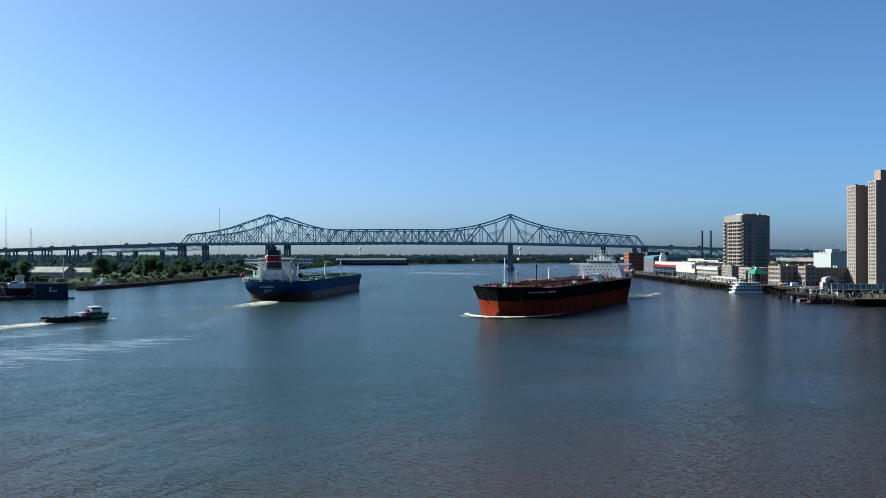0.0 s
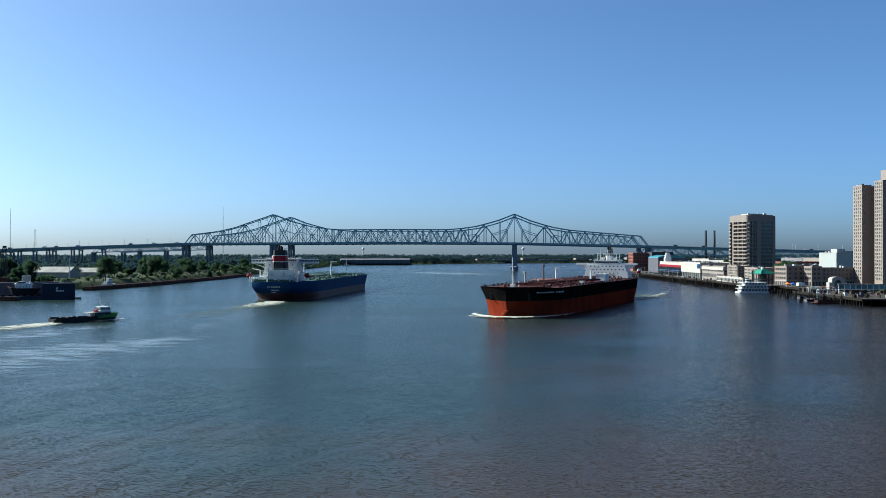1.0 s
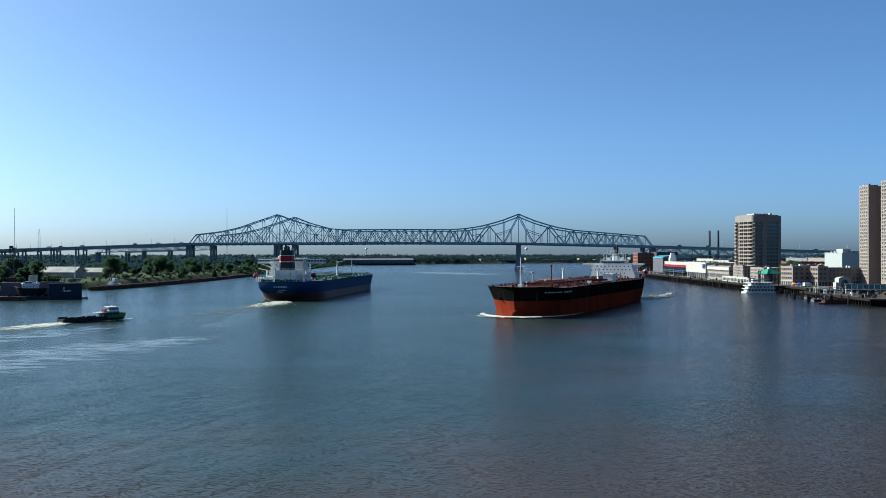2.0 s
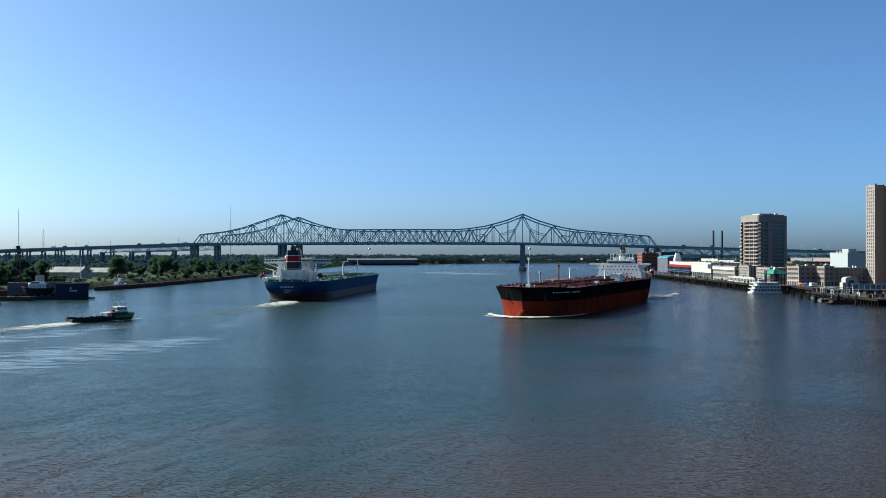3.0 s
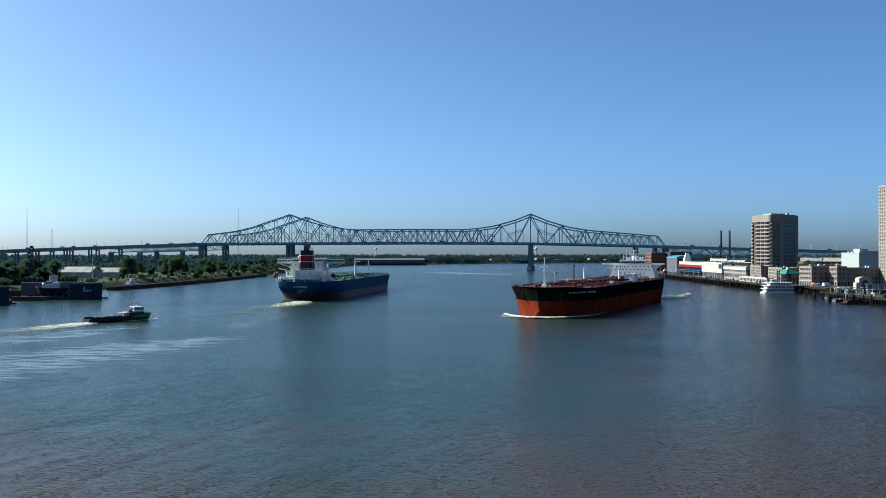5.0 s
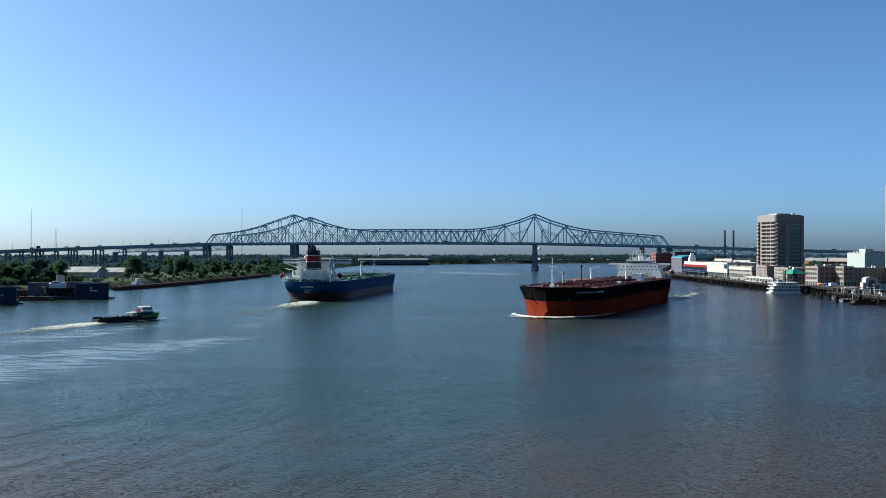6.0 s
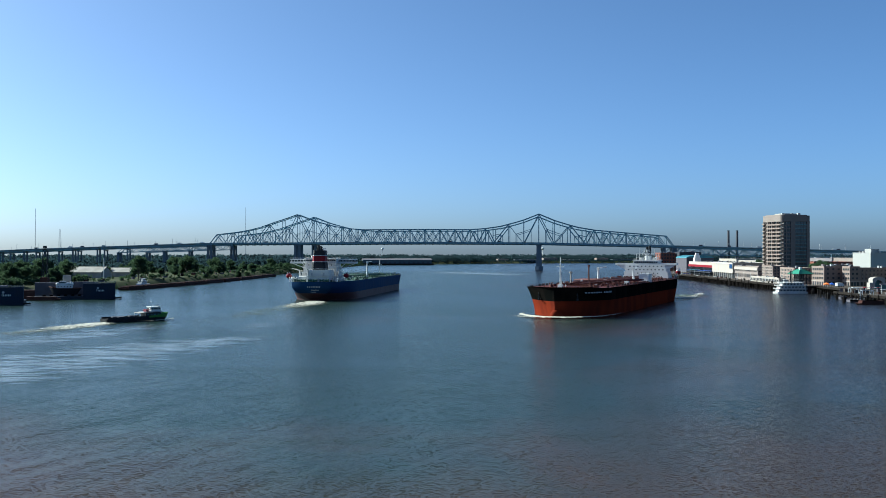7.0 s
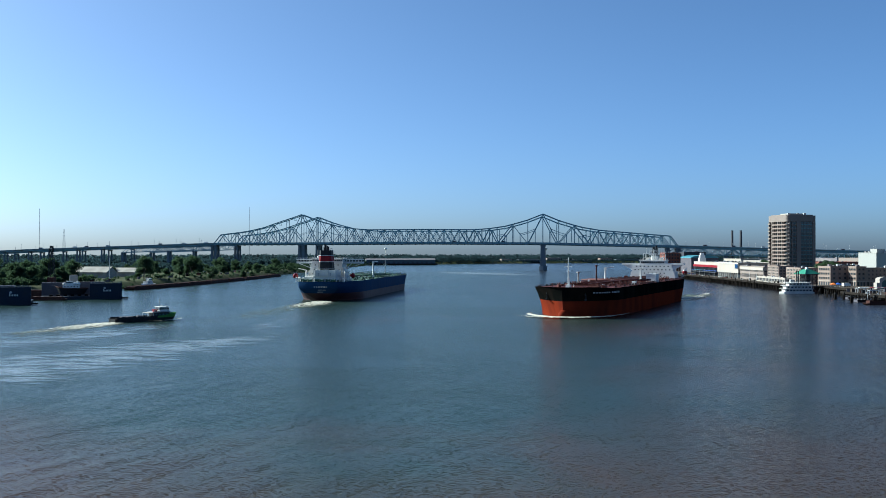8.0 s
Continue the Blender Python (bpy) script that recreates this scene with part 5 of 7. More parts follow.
    for y in (8.4, 16.6, 24.9, 27.5):
        part("fin_wall", boxes((-0.6, y, 3, 2.2, y + 1.0, H - 6.503)), M["beige"], b)
    part("corner_pier", boxes((-0.5, 33.5, 3, 2.2, D, H - 6.503)), M["beige"], b)
    return b


balcony_tower()

# pink hotel slabs
def hotel_slab(x, y, w, d, z1, cols, rows, label):
    b = block("hotel_tower", x, y, 3, w, d, 5, z1, "pink", "roof_pale", label, "building", side_cols=cols, rows=rows, win=(1.5, 1.9), surround="cream", group="hotel towers", sill=6)
    return b


ht = hotel_slab(370, 870, 8.5, 17, 95, 4, 27, "tall pinkish concrete hotel tower with a blind end wall")
hb = hotel_slab(379, 849, 32, 14.5, 98, 4, 28, "tallest pinkish hotel tower with a stepped penthouse")
part("penthouse", boxes((5, 2, 93.8, 30, 13, 103)), M["pink"], hb)
hc = block("hotel_core", 376.5, 871, 3, 12, 8, 5, 94, "pink", "roof_pale", "recessed hotel core with dark windows between towers", "building", side_cols=1, rows=27, win=(3, 2.2), group="hotel towers")

# terraced waterfront blocks
LOWG = "waterfront blocks"


def arcade(b, w, d, n, m):
    """Ground-floor openings with piers along the two visible sides."""
    opening = mesh_of(boxes((-0.95, -0.12, 0, 0.95, 0.2, 3.4)), "shop_opening", M["glass"])
    for x in spread(0.6, w - 0.6, n):
        part("shop_opening", opening, None, b, m=pose(x, 0, 0.2))
    for y in spread(0.6, d - 0.6, m):
        part("shop_opening", opening, None, b, m=Matrix.Translation((0, y, 0.2)) @ LEFT_FACE)
    part("string_course", boxes((-0.3, -0.3, 4.1, w + 0.05, -0.003, 4.6), (-0.3, 0.0, 4.1, -0.003, d, 4.6)), M["cream"], b)


for x, y, w_, d_, z_, wall, cols, sides, lb in ((306.0, 880, 19, 17.8, 22.4, "pink", 3, 5, "cream waterfront block with square windows over an arcade"),
                                                 (325.0, 870, 10.4, 10.5, 22.4, "pink", 2, 4, "narrow cream corner block over an arcade"),
                                                 (336.0, 876, 82, 16, 21.0, "beige", 20, 3, "long beige block with rows of small windows")):
    b_ = block("waterfront_block", x, y, 16, w_, d_, 5.5, z_, wall, "roof_pale", lb, "building", cols, 3, sides, (2.2 if cols < 4 else 1.5, 1.7), surround=wall, group=LOWG, sill=5.0)
    arcade(b_, w_, d_, max(3, int(w_ / 3.2)), max(3, int(d_ / 3.2)))
block("shopping_block", 287, 965, 0, 14, 34, 5.5, 21.5, "pink", "roof_pale", "cream shopping block with small square windows", "building", 4, 5, 8, (1.7, 1.8), group=LOWG)
block("shopping_block", 289, 908, 0, 16, 40, 5.5, 20.5, "pink", "roof_pale", "cream shopping block beside the pavilion", "building", 5, 4, 9, (1.7, 1.8), group=LOWG)
ar = block("arcade_hall", 287, 1013, 0, 12, 84, 5.5, 20, "beige", "roof_pale", "brown two-storey arcaded market hall", "building", 6, 2, 20, (2.0, 3.6), surround="beige", group=LOWG)
part("cornice", boxes((-0.7, -0.7, 11.2, 12.4, 84.5, 14.2)), M["cream"], ar)
lo = block("arcade_annex", 280, 925, 0, 6.5, 88, 5.6, 10.5, "cream", "roof_pale", "low arcaded cream shops along the quay", "building", 1, 1, 18, (3.0, 2.6), group=LOWG, sill=0.6)
hall = block("market_hall", 286, 1102, 0, 42, 90, 13.0, 23, "cream", "roof_pale", "blank cream upper hall raised over glazed shops", "building", group=LOWG)
part("shop_front", boxes((3, 1, -7.4, 40, 88, -1.003)), M["glass"], hall)
for y in spread(0, 90, 10):
    part("column", boxes((0.2, y - 0.6, -7.4, 1.4, y + 0.6, -1.003)), M["cream"], hall)
part("cornice", boxes((-0.5, -0.5, 9.6, -0.123, 90.4, 10.4)), M["white"], hall)
part("sign_panel", boxes((-0.55, 1, 4.2, -0.31, 12, 9)), M["navy"], hall, "dark blue square sign panel")
ex = block("exhibition_hall", 292, 1198, 0, 50, 140, 5.5, 22.5, "cream", "roof_pale", "long hall with red fascia and dark glazing", "building", group=LOWG)
part("red_fascia", boxes((-1.6, -0.3, 11.0, -0.15, 138, 13.8)), M["red"], ex, "red fascia band")
part("glazing", boxes((-0.5, 0.2, 0.3, -0.15, 137, 10.6)), M["glass"], ex)
for y in spread(4, 136, 9):
    part("awning", prism(bmesh.new(), [(-4.5, y - 4), (-0.6, y - 4), (-0.6, y + 4), (-4.5, y + 4)], 6.6, 7.1), M["blue" if int(y) % 3 else "teal"], ex)
for y in spread(0, 137, 22):
    part("column", boxes((-2.0, y - 0.35, -0.2, -1.3, y + 0.35, 10.99)), M["chimney"], ex)
part("gallery", boxes((-5.5, 6, 4.6, -2.1, 130, 5.4)), M["chimney"], ex)
st_ = thing("stepped_tower", pose(300, 1326, 22.65), "white stepped tower rising from the hall roof", "tower")
for k, w_ in enumerate((4.2, 3.3, 2.3)):
    part("stage", boxes((-w_, -w_, (0, 5.5, 9)[k], w_, w_, (5.49, 8.99, 12)[k])), M["white"], st_)
vh = thing("vaulted_hall", pose(328, 1440, 5.0), "long hall with a teal vaulted metal roof", "building")
part("wall", boxes((-16, 0, 0, 24, 70, 22)), M["dock_grey"], vh)
bm = bmesh.new()
ra, rb = [], []
for k in range(13):
    a_ = math.pi * k / 12
    ra.append(bm.verts.new((4 - 20.5 * math.cos(a_), -0.5, 22.003 + 4.0 * math.sin(a_))))
    rb.append(bm.verts.new((4 - 20.5 * math.cos(a_), 70.5, 22.003 + 4.0 * math.sin(a_))))
for k in range(12):
    bm.faces.new((ra[k], ra[k + 1], rb[k + 1], rb[k]))
bm.faces.new(ra[::-1])
bm.faces.new(rb)
bm.faces.new((ra[0], rb[0], rb[12], ra[12]))
part("vaulted_roof", bm, M["teal"], vh)
wb = block("white_hall", 440, 1102, 30, 33, 23.5, 5, 34.4, "chalk", "roof_pale", "plain white windowless box building", "building")
part("plant_room", boxes((9.5, 6.5, 29.56, 23.5, 15, 34.4)), M["chalk"], wb)
block("brick_warehouse", 298, 1560, 0, 24, 40, 5, 34, "brick", "roof", "red brick warehouse with rows of windows", "building", 5, 5, 6, (2.4, 2.6), surround="brick")
block("dark_warehouse", 324, 1540, 0, 34, 40, 5, 35, "chimney", "roof", "dark shed building beside the brick warehouse", "building", 6, 4, 0, (2.6, 2.6), surround="dark")
for x, y, w_, d_, z_, wall, lb in ((420, 1210, 60, 40, 19, "beige", "low brown flat-roofed city block"), (370, 1290, 70, 50, 24, "cream", "low pale flat-roofed city block"), (455, 1320, 60, 50, 22, "brick", "low red brick city block"),
                               (360, 1110, 40, 40, 18, "roof_pale", "grey low service building"), (350, 1400, 60, 60, 21, "cream", "long pale low roofed shed"), (520, 1330, 70, 60, 27, "beige", "beige mid-rise city block"),
                               (530, 1180, 60, 40, 19, "roof_pale", "pale low city block"), (540, 1480, 90, 60, 26, "roof", "grey low industrial block"), (430, 1600, 90, 60, 24, "cream", "pale riverside industrial shed")):
    block("city_block", x, y, 12, w_, d_, 5, z_, wall, "roof_pale", lb, "building", 8, 2, 5, (2.4, 2.0), group="low city blocks")
for k in range(16):
    tree(tr.uniform(330, 352), tr.uniform(960, 1180), k % 4, tr.uniform(1.0, 1.35), "trees behind the wharf", "green tree rising behind the quayside roofs")

# two power station stacks
for px in (754, 779):
    s = thing("smokestack", pose(px, 2835, 4), "tall dark steel smokestack of a closed power station", "chimney", "smokestacks")
    part("shaft", tube(bmesh.new(), (0, 0, 0), (0, 0, 93), 4.0, 3.3, 16), M["chimney"], s, smooth=True)
    part("rim", tube(bmesh.new(), (0, 0, 93), (0, 0, 94), 3.6, 3.6, 16), M["dark"], s)


# ---------------------------------------------------------------- wharf
def wharf(x0, x1, y0, y1, z, label, step=5.0):
    w = tagged(thing("wharf", Matrix.Identity(4), label, "wharf"), kind="structure")
    part("deck", boxes((x0, y0, z - 0.8, x1, y1, z)), M["planks"], w)
    part("edge_beam", boxes((x0 - 0.3, y0, z - 1.4, x0 - 0.003, y1, z + 0.35)), M["timber"], w)
    pile = mesh_of(tube(bmesh.new(), (0, 0, -4), (0, 0, z - 0.8), 0.38, 0.33, 7), "pile", M["timber"])
    y = y0 + 1
    while y < y1:
        part("pile", pile, None, w, m=pose(x0 + 0.6, y, 0))
        part("pile", pile, None, w, m=pose(x0 + 7, y + 1.2, 0))
        y += step
    part("back_wall", boxes((x1 - 1.0, y0, -3, x1 - 0.2, y1, z - 0.803)), M["timber"], w)
    return w


wharf(271, 322, 857, 1520, 6.0, "long timber wharf on dark piles", 5.2)
wharf(290, 330, 770, 856.5, 6.0, "timber wharf on piles below the pavilion", 4.5)
wharf(272, 335, 640, 768, 5.0, "weathered ferry wharf on timber piles", 4.5)


# ---------------------------------------------------------------- pavilion and paddle steamer
def pavilion():
    p = thing("pavilion", pose(278.5, 862, 6, 0, 0, 20) @ Matrix.Diagonal((0.76, 0.76, 1, 1)), "open pavilion with a green hipped metal roof", "pavilion")
    for x in (-7.5, -2.5, 2.5, 7.5):
        for y in (-7.5, 7.5):
            part("post", boxes((x - 0.35, y - 0.35, -0.1, x + 0.35, y + 0.35, 10.8)), M["dark"], p)
    part("upper_floor", boxes((-8.5, -8.5, 5.2, 8.5, 8.5, 5.7)), M["dark"], p)
    bm = bmesh.new()
    a = [bm.verts.new(q) for q in ((-10, -10, 10.8), (10, -10, 10.8), (10, 10, 10.8), (-10, 10, 10.8))]
    c = [bm.verts.new(q) for q in ((-3, -3, 14.6), (3, -3, 14.6), (3, 3, 14.6), (-3, 3, 14.6))]
    for k in range(4):
        bm.faces.new((a[k], a[(k + 1) % 4], c[(k + 1) % 4], c[k]))
    bm.faces.new(a[::-1])
    bm.faces.new(c)
    part("hipped_roof", bm, M["green_roof"], p)
    part("ridge_box", boxes((-1.3, -1.3, 14.603, 1.3, 1.3, 16.4)), M["white"], p)
    rb_ = bmesh.new()
    for k in range(4):
        beam(rb_, ((-10, -10), (10, -10), (10, 10), (-10, 10))[k] + (10.95,), ((-3, -3), (3, -3), (3, 3), (-3, 3))[k] + (14.75,), 0.3)
    part("hip_ridges", rb_, M["green_roof"], p)
    part("eaves_beam", boxes((-9.6, -9.6, 10.2, 9.6, -9.2, 10.797), (-9.6, 9.2, 10.2, 9.6, 9.6, 10.797), (-9.6, -9.2, 10.2, -9.2, 9.2, 10.797), (9.2, -9.2, 10.2, 9.6, 9.2, 10.797)), M["dark"], p)
    part("stair_tower", boxes((3.0, 2.0, -0.1, 7.0, 7.0, 10.7)), M["dark"], p)
    part("floor_rail", rail(bmesh.new(), [(-8.4, -8.4, 5.7), (8.4, -8.4, 5.7), (8.4, 8.4, 5.7), (-8.4, 8.4, 5.7), (-8.4, -8.4, 5.7)], 1.1, 1.4), M["dark"], p)


pavilion()


def paddle_steamer():
    s = thing("paddle_steamer", pose(250.5, 849.5, 0, 0, 0, 2) @ Matrix.Diagonal((0.94, 0.94, 0.92, 1)), "white three-deck paddle steamer moored at the wharf", "boat")
    bm = bmesh.new()
    prism(bm, [(0, 0), (3, -4), (7, -5.4), (28, -5.4), (31, -4.5), (31, 4.5), (28, 5.4), (7, 5.4), (3, 4)], -0.6, 1.6)
    part("hull", bm, M["white"], s)
    for k, (x0, x1, w) in enumerate(((2.5, 30.5, 5.2), (3.5, 30, 5.0), (6, 28, 4.6))):
        z = 1.6 + k * 2.9
        c = part("cabin", boxes((x0 + 1.6, -w + 1.2, z, x1 - 1, w - 1.2, z + 2.55)), M["white"], s)
        for x in spread(x0 + 2.5, x1 - 1.5, 8 - k):
            part("window", boxes((x - 0.95, -w + 1.1, z + 0.7, x + 0.95, -w + 1.3, z + 2.1)), M["glass"], c)
        part("deck_slab", boxes((x0 - 0.4, -w - 0.3, z + 2.553, x1, w + 0.3, z + 2.8)), M["white"], s)
        bm = bmesh.new()
        for x in spread(x0, x1, 9):
            for y in (-w, w):
                beam(bm, (x, y, z), (x, y, z + 2.55), 0.16)
        part("deck_posts", bm, M["white"], s)
        bm = bmesh.new()
        rail(bm, [(x0, -w, z + 2.8), (x1 - 0.5, -w, z + 2.8)])
        rail(bm, [(x0, w, z + 2.8), (x1 - 0.5, w, z + 2.8)])
        part("deck_rail", bm, M["white"], s)
    ph = part("pilot_house", boxes((10, -1.8, 10.4, 13.5, 1.8, 13)), M["white"], s)
    part("window_band", boxes((9.95, -1.85, 11.3, 13.55, 1.85, 12.3)), M["glass"], ph)
    for y in (-2, 2):
        part("smoke_pipe", tube(tube(bmesh.new(), (17, y, 10.3), (17, y, 20.5), 0.5, 0.5), (17, y, 20.5), (17, y, 21.3), 0.5, 0.85), M["dark"], s)
    bm = bmesh.new()
    tube(bm, (33, -4, 2.6), (33, 4, 2.6), 0.3)
    for k in range(12):
        a = k * math.tau / 12
        box_c = Vector((33 + math.cos(a) * 2.6, 0, 2.6 + math.sin(a) * 2.6))
        beam(bm, box_c + Vector((0, -4, 0)), box_c + Vector((0, 4, 0)), 0.18, 0.9)
        for y in (-3.9, 0, 3.9):
            beam(bm, (33, y, 2.6), box_c + Vector((0, y, 0)), 0.12)
    part("paddle_wheel", bm, M["rust"], s, "dull red stern paddle wheel")


paddle_steamer()


# ---------------------------------------------------------------- left bank
def dry_dock(m, label):
    d = thing("dry_dock", m, label, "dry dock", "floating dry docks")
    part("pontoon", boxes((-58, 0, -1.5, 0, 30, 2.4)), M["dock_blue"], d)
    part("wing_wall", boxes((-23, -0.3, 2.403, 0, 4.5, 12.2)), M["dock_blue"], d, "navy blue wing wall with a white emblem")
    part("wing_wall", boxes((-58, 24, 2.403, -12, 30, 12.6)), M["dock_grey"], d)
    part("control_house", boxes((-38, 25, 12.603, -32, 29, 18)), M["roof_pale"], d)
    part("wall_rail", rail(bmesh.new(), [(-23, 0, 12.2), (0, 0, 12.2), (0, 4.2, 12.2)]), M["grey"], d)
    part("emblem", tube(bmesh.new(), (-12.6, -0.32, 8.6), (-12.6, -0.42, 8.6), 0.8, None, 14), M["grey"], d)
    bm = boxes((-13.5, -0.42, 6.0, -13.15, -0.32, 7.9))
    for k in range(5):
        box(bm, -12.6 + 1.0 * k, -0.42, 6.0, -12.1 + 1.0 * k, -0.32, 7.2)
    part("lettering", bm, M["white"], d)
    part("fender_ledge", boxes((0.003, -2, 0.4, 4.5, 1.5, 1.4)), M["timber"], d)
    for k in range(6):
        part("keel_block", boxes((-52 + 5 * k, 10, 2.403, -49.5 + 5 * k, 13, 3.6)), M["timber"], d)
    return d


dock_m = pose(-283.6, 738, 0, 0, 0, 21)
dry_dock(dock_m, "navy floating dry dock holding a tug by the bank")
dry_dock(pose(-317, 656, 0, 0, 0, 21), "second navy floating dry dock along the bank")


def docked_tug():
    t = thing("tug", dock_m @ pose(-47.5, 11.5, 3.6), "tug with rusty rail and white deckhouse in the dry dock", "boat")
    bm = bmesh.new()
    pts = [(0, 0), (2.5, -3.6), (7, -4.6), (21, -4.4), (23, -3), (23, 3), (21, 4.4), (7, 4.6), (2.5, 3.6)]
    lo = [bm.verts.new((11.5 + (x - 11.5) * 0.75, y * 0.55, 0)) for x, y in pts]
    hi = [bm.verts.new((x, y, 4.4 + (1.6 * (1 - x / 9) ** 2 if x < 9 else 0))) for x, y in pts]
    for k in range(len(pts)):
        bm.faces.new((lo[k], lo[(k + 1) % 9], hi[(k + 1) % 9], hi[k]))
    bm.faces.new(lo[::-1])
    bm.faces.new(hi)
    part("hull", bm, M["dark"], t)
    bm = bmesh.new()
    for k in range(9):
        a, c = pts[k], pts[(k + 1) % 9]
        za = 4.6 + (1.6 * (1 - a[0] / 9) ** 2 if a[0] < 9 else 0)
        zc = 4.6 + (1.6 * (1 - c[0] / 9) ** 2 if c[0] < 9 else 0)
        beam(bm, (*a, za), (*c, zc), 0.5, 0.7)
    part("fender_rail", bm, M["rust"], t, "rusty orange fender rail")
    part("deckhouse", boxes((5, -2.8, 4.4, 17, 2.8, 7.2)), M["white"], t)
    for x in spread(5.5, 16.5, 5):
        part("porthole", boxes((x - 0.35, -2.9, 5.6, x + 0.35, -2.7, 6.4)), M["glass"], t)
    wh = part("wheelhouse", boxes((7.5, -2, 7.2, 12, 2, 10.2)), M["white"], t)
    part("window_band", boxes((7.4, -2.1, 8.6, 12.1, 2.1, 9.6)), M["glass"], wh)
    part("life_raft", ball(bmesh.new(), (14, -1, 8), 0.9, 2, (1.4, 1, 1)), M["white"], t, smooth=True)
    for x_, y_, r_ in ((13.5, -2.2, 1.5), (16.2, -1.6, 1.3), (6.2, -1.8, 1.2)):
        part("white_fender", ball(bmesh.new(), (x_, y_, 8.1), r_, 2, (1.2, 1, 0.9)), M["white"], t, smooth=True)
    part("mast", tube(bmesh.new(), (10, 0, 10.2), (10, 0, 14), 0.15), M["white"], t)
    for y in (-1.6, 1.6):
        part("exhaust_pipe", tube(bmesh.new(), (15.5, y, 7.2), (15.5, y, 10), 0.6), M["white"], t)


docked_tug()


def gable_shed(x, y, rot, w, d, eave, ridge, wall, label):
    s = thing("shed", pose(x, y, land_z(x, y) - 0.2, 0, 0, rot), label, "warehouse", "bank warehouses")
    bm = boxes((0, 0, 0, w, d, eave))
    part("wall", bm, M[wall], s)
    bm = bmesh.new()
    for x0 in (0, w):
        vs = [bm.verts.new((x0, 0, eave)), bm.verts.new((x0, d, eave)), bm.verts.new((x0, d / 2, ridge - 0.2))]
        bm.faces.new(vs)
    part("gable", bm, M[wall], s)
    for sg in (-1, 1):
        bm = bmesh.new()
        y0, y1 = (-0.8, d / 2) if sg < 0 else (d + 0.8, d / 2)
        za = eave - 0.3
        v = [bm.verts.new(q) for q in ((-0.8, y0, za), (w + 0.8, y0, za), (w + 0.8, y1, ridge), (-0.8, y1, ridge), (-0.8, y0, za + 0.3), (w + 0.8, y0, za + 0.3), (w + 0.8, y1, ridge + 0.3), (-0.8, y1, ridge + 0.3))]
        for f in ((3, 2, 1, 0), (4, 5, 6, 7), (0, 1, 5, 4), (1, 2, 6, 5), (2, 3, 7, 6), (3, 0, 4, 7)):
            bm.faces.new([v[i] for i in f])
        part("roof_slope", bm, M["roof_pale"], s)
    return s


gable_shed(-485, 1120, -6, 50, 26, 7, 13, "roof_pale", "grey gabled metal warehouse on the bank")
gable_shed(-458, 1180, -4, 34, 22, 6, 11, "roof_pale", "pale metal warehouse behind its neighbour")

bank_trees = [(-372, 1055, 1.5), (-352, 1120, 0.85), (-346, 1150, 1.35), (-356, 1165, 1.2), (-330, 1180, 1.05), (-333, 1250, 1.4), (-341, 1262, 1.2), (-319, 1300, 1.15), (-322, 1400, 1.05), (-317, 1450, 0.8), (-323, 1550, 1.0), (-325, 1640, 1.0),
              (-318, 1350, 0.6), (-335, 1215, 0.7), (-360, 1095, 0.6), (-345, 1320, 1.0), (-350, 1390, 1.1), (-352, 1480, 1.0)]
for k in range(19):
    bank_trees.append((tr.uniform(-478, -392), tr.uniform(850, 965), tr.uniform(0.9, 1.35)))
for k in range(14):
    bank_trees.append((tr.uniform(-470, -405), tr.uniform(790, 860), tr.uniform(0.7, 1.15)))
for k in range(16):
    bank_trees.append((tr.uniform(-560, -470), tr.uniform(930, 1060), tr.uniform(1.0, 1.4)))
for k in range(9):
    bank_trees.append((tr.uniform(-520, -350), tr.uniform(1215, 1330), tr.uniform(0.7, 1.25)))
for k in range(14):
    y_ = tr.uniform(1080, 1480)
    bank_trees.append((interp(LEFT_BANK, y_) - tr.uniform(22, 130), y_, tr.uniform(0.6, 1.3)))
for k, (x, y, s) in enumerate(bank_trees):
    tree(x, y, k % 4, s)
shr = random.Random(5)
woods("scrub", [(shr.uniform(-485, -388), shr.uniform(775, 965), shr.uniform(4, 9)) for _ in range(260)], "dense green scrub under the yard trees", "leaf", 14, 90, 0.9)
woods("shrubs", [(shr.uniform(-400, -318) - (1100 - yy) * 0.1, yy, shr.uniform(2, 4.5)) for yy in [shr.uniform(930, 1500) for _ in range(230)]], "low green shrubs and scrub along the bank", "leaf", 8, 60, 0.6)


def barge(x, y, rot, L_, B_, h, label):
    b = thing("barge", pose(x, y, 0, 0, 0, rot), label, "barge", "moored barges")
    bm = bmesh.new()
    prof = [(0, h), (0, 0.8), (3, -0.6), (L_ - 3, -0.6), (L_, 0.8), (L_, h)]
    a = [bm.verts.new((px, 0, pz)) for px, pz in prof]
    c = [bm.verts.new((px, B_, pz)) for px, pz in prof]
    for k in range(6):
        bm.faces.new((a[k], a[(k + 1) % 6], c[(k + 1) % 6], c[k]))
    bm.faces.new(a[::-1])
    bm.faces.new(c)
    part("hull", bm, M["rust"], b)
    part("coaming", boxes((2, 1, h + 0.002, L_ - 2, B_ - 1, h + 1.2)), M["rust"], b)
    for x0 in spread(4, L_ - 4, 5):
        part("hatch_cover", boxes((x0 - 3, 1.4, h + 1.2, x0 + 3, B_ - 1.4, h + 1.6)), M["rust"], b)
    return b


for x, y, rot in ((-331, 905, 79), (-322, 965, 80), (-314, 1030, 82), (-308, 1096, 85), (-302, 1162, 86), (-298, 1228, 87), (-296, 1294, 87), (-294, 1360, 87)):
    barge(x, y, rot, 60, 11, 2.2, "rusty red cargo barge moored at the bank")


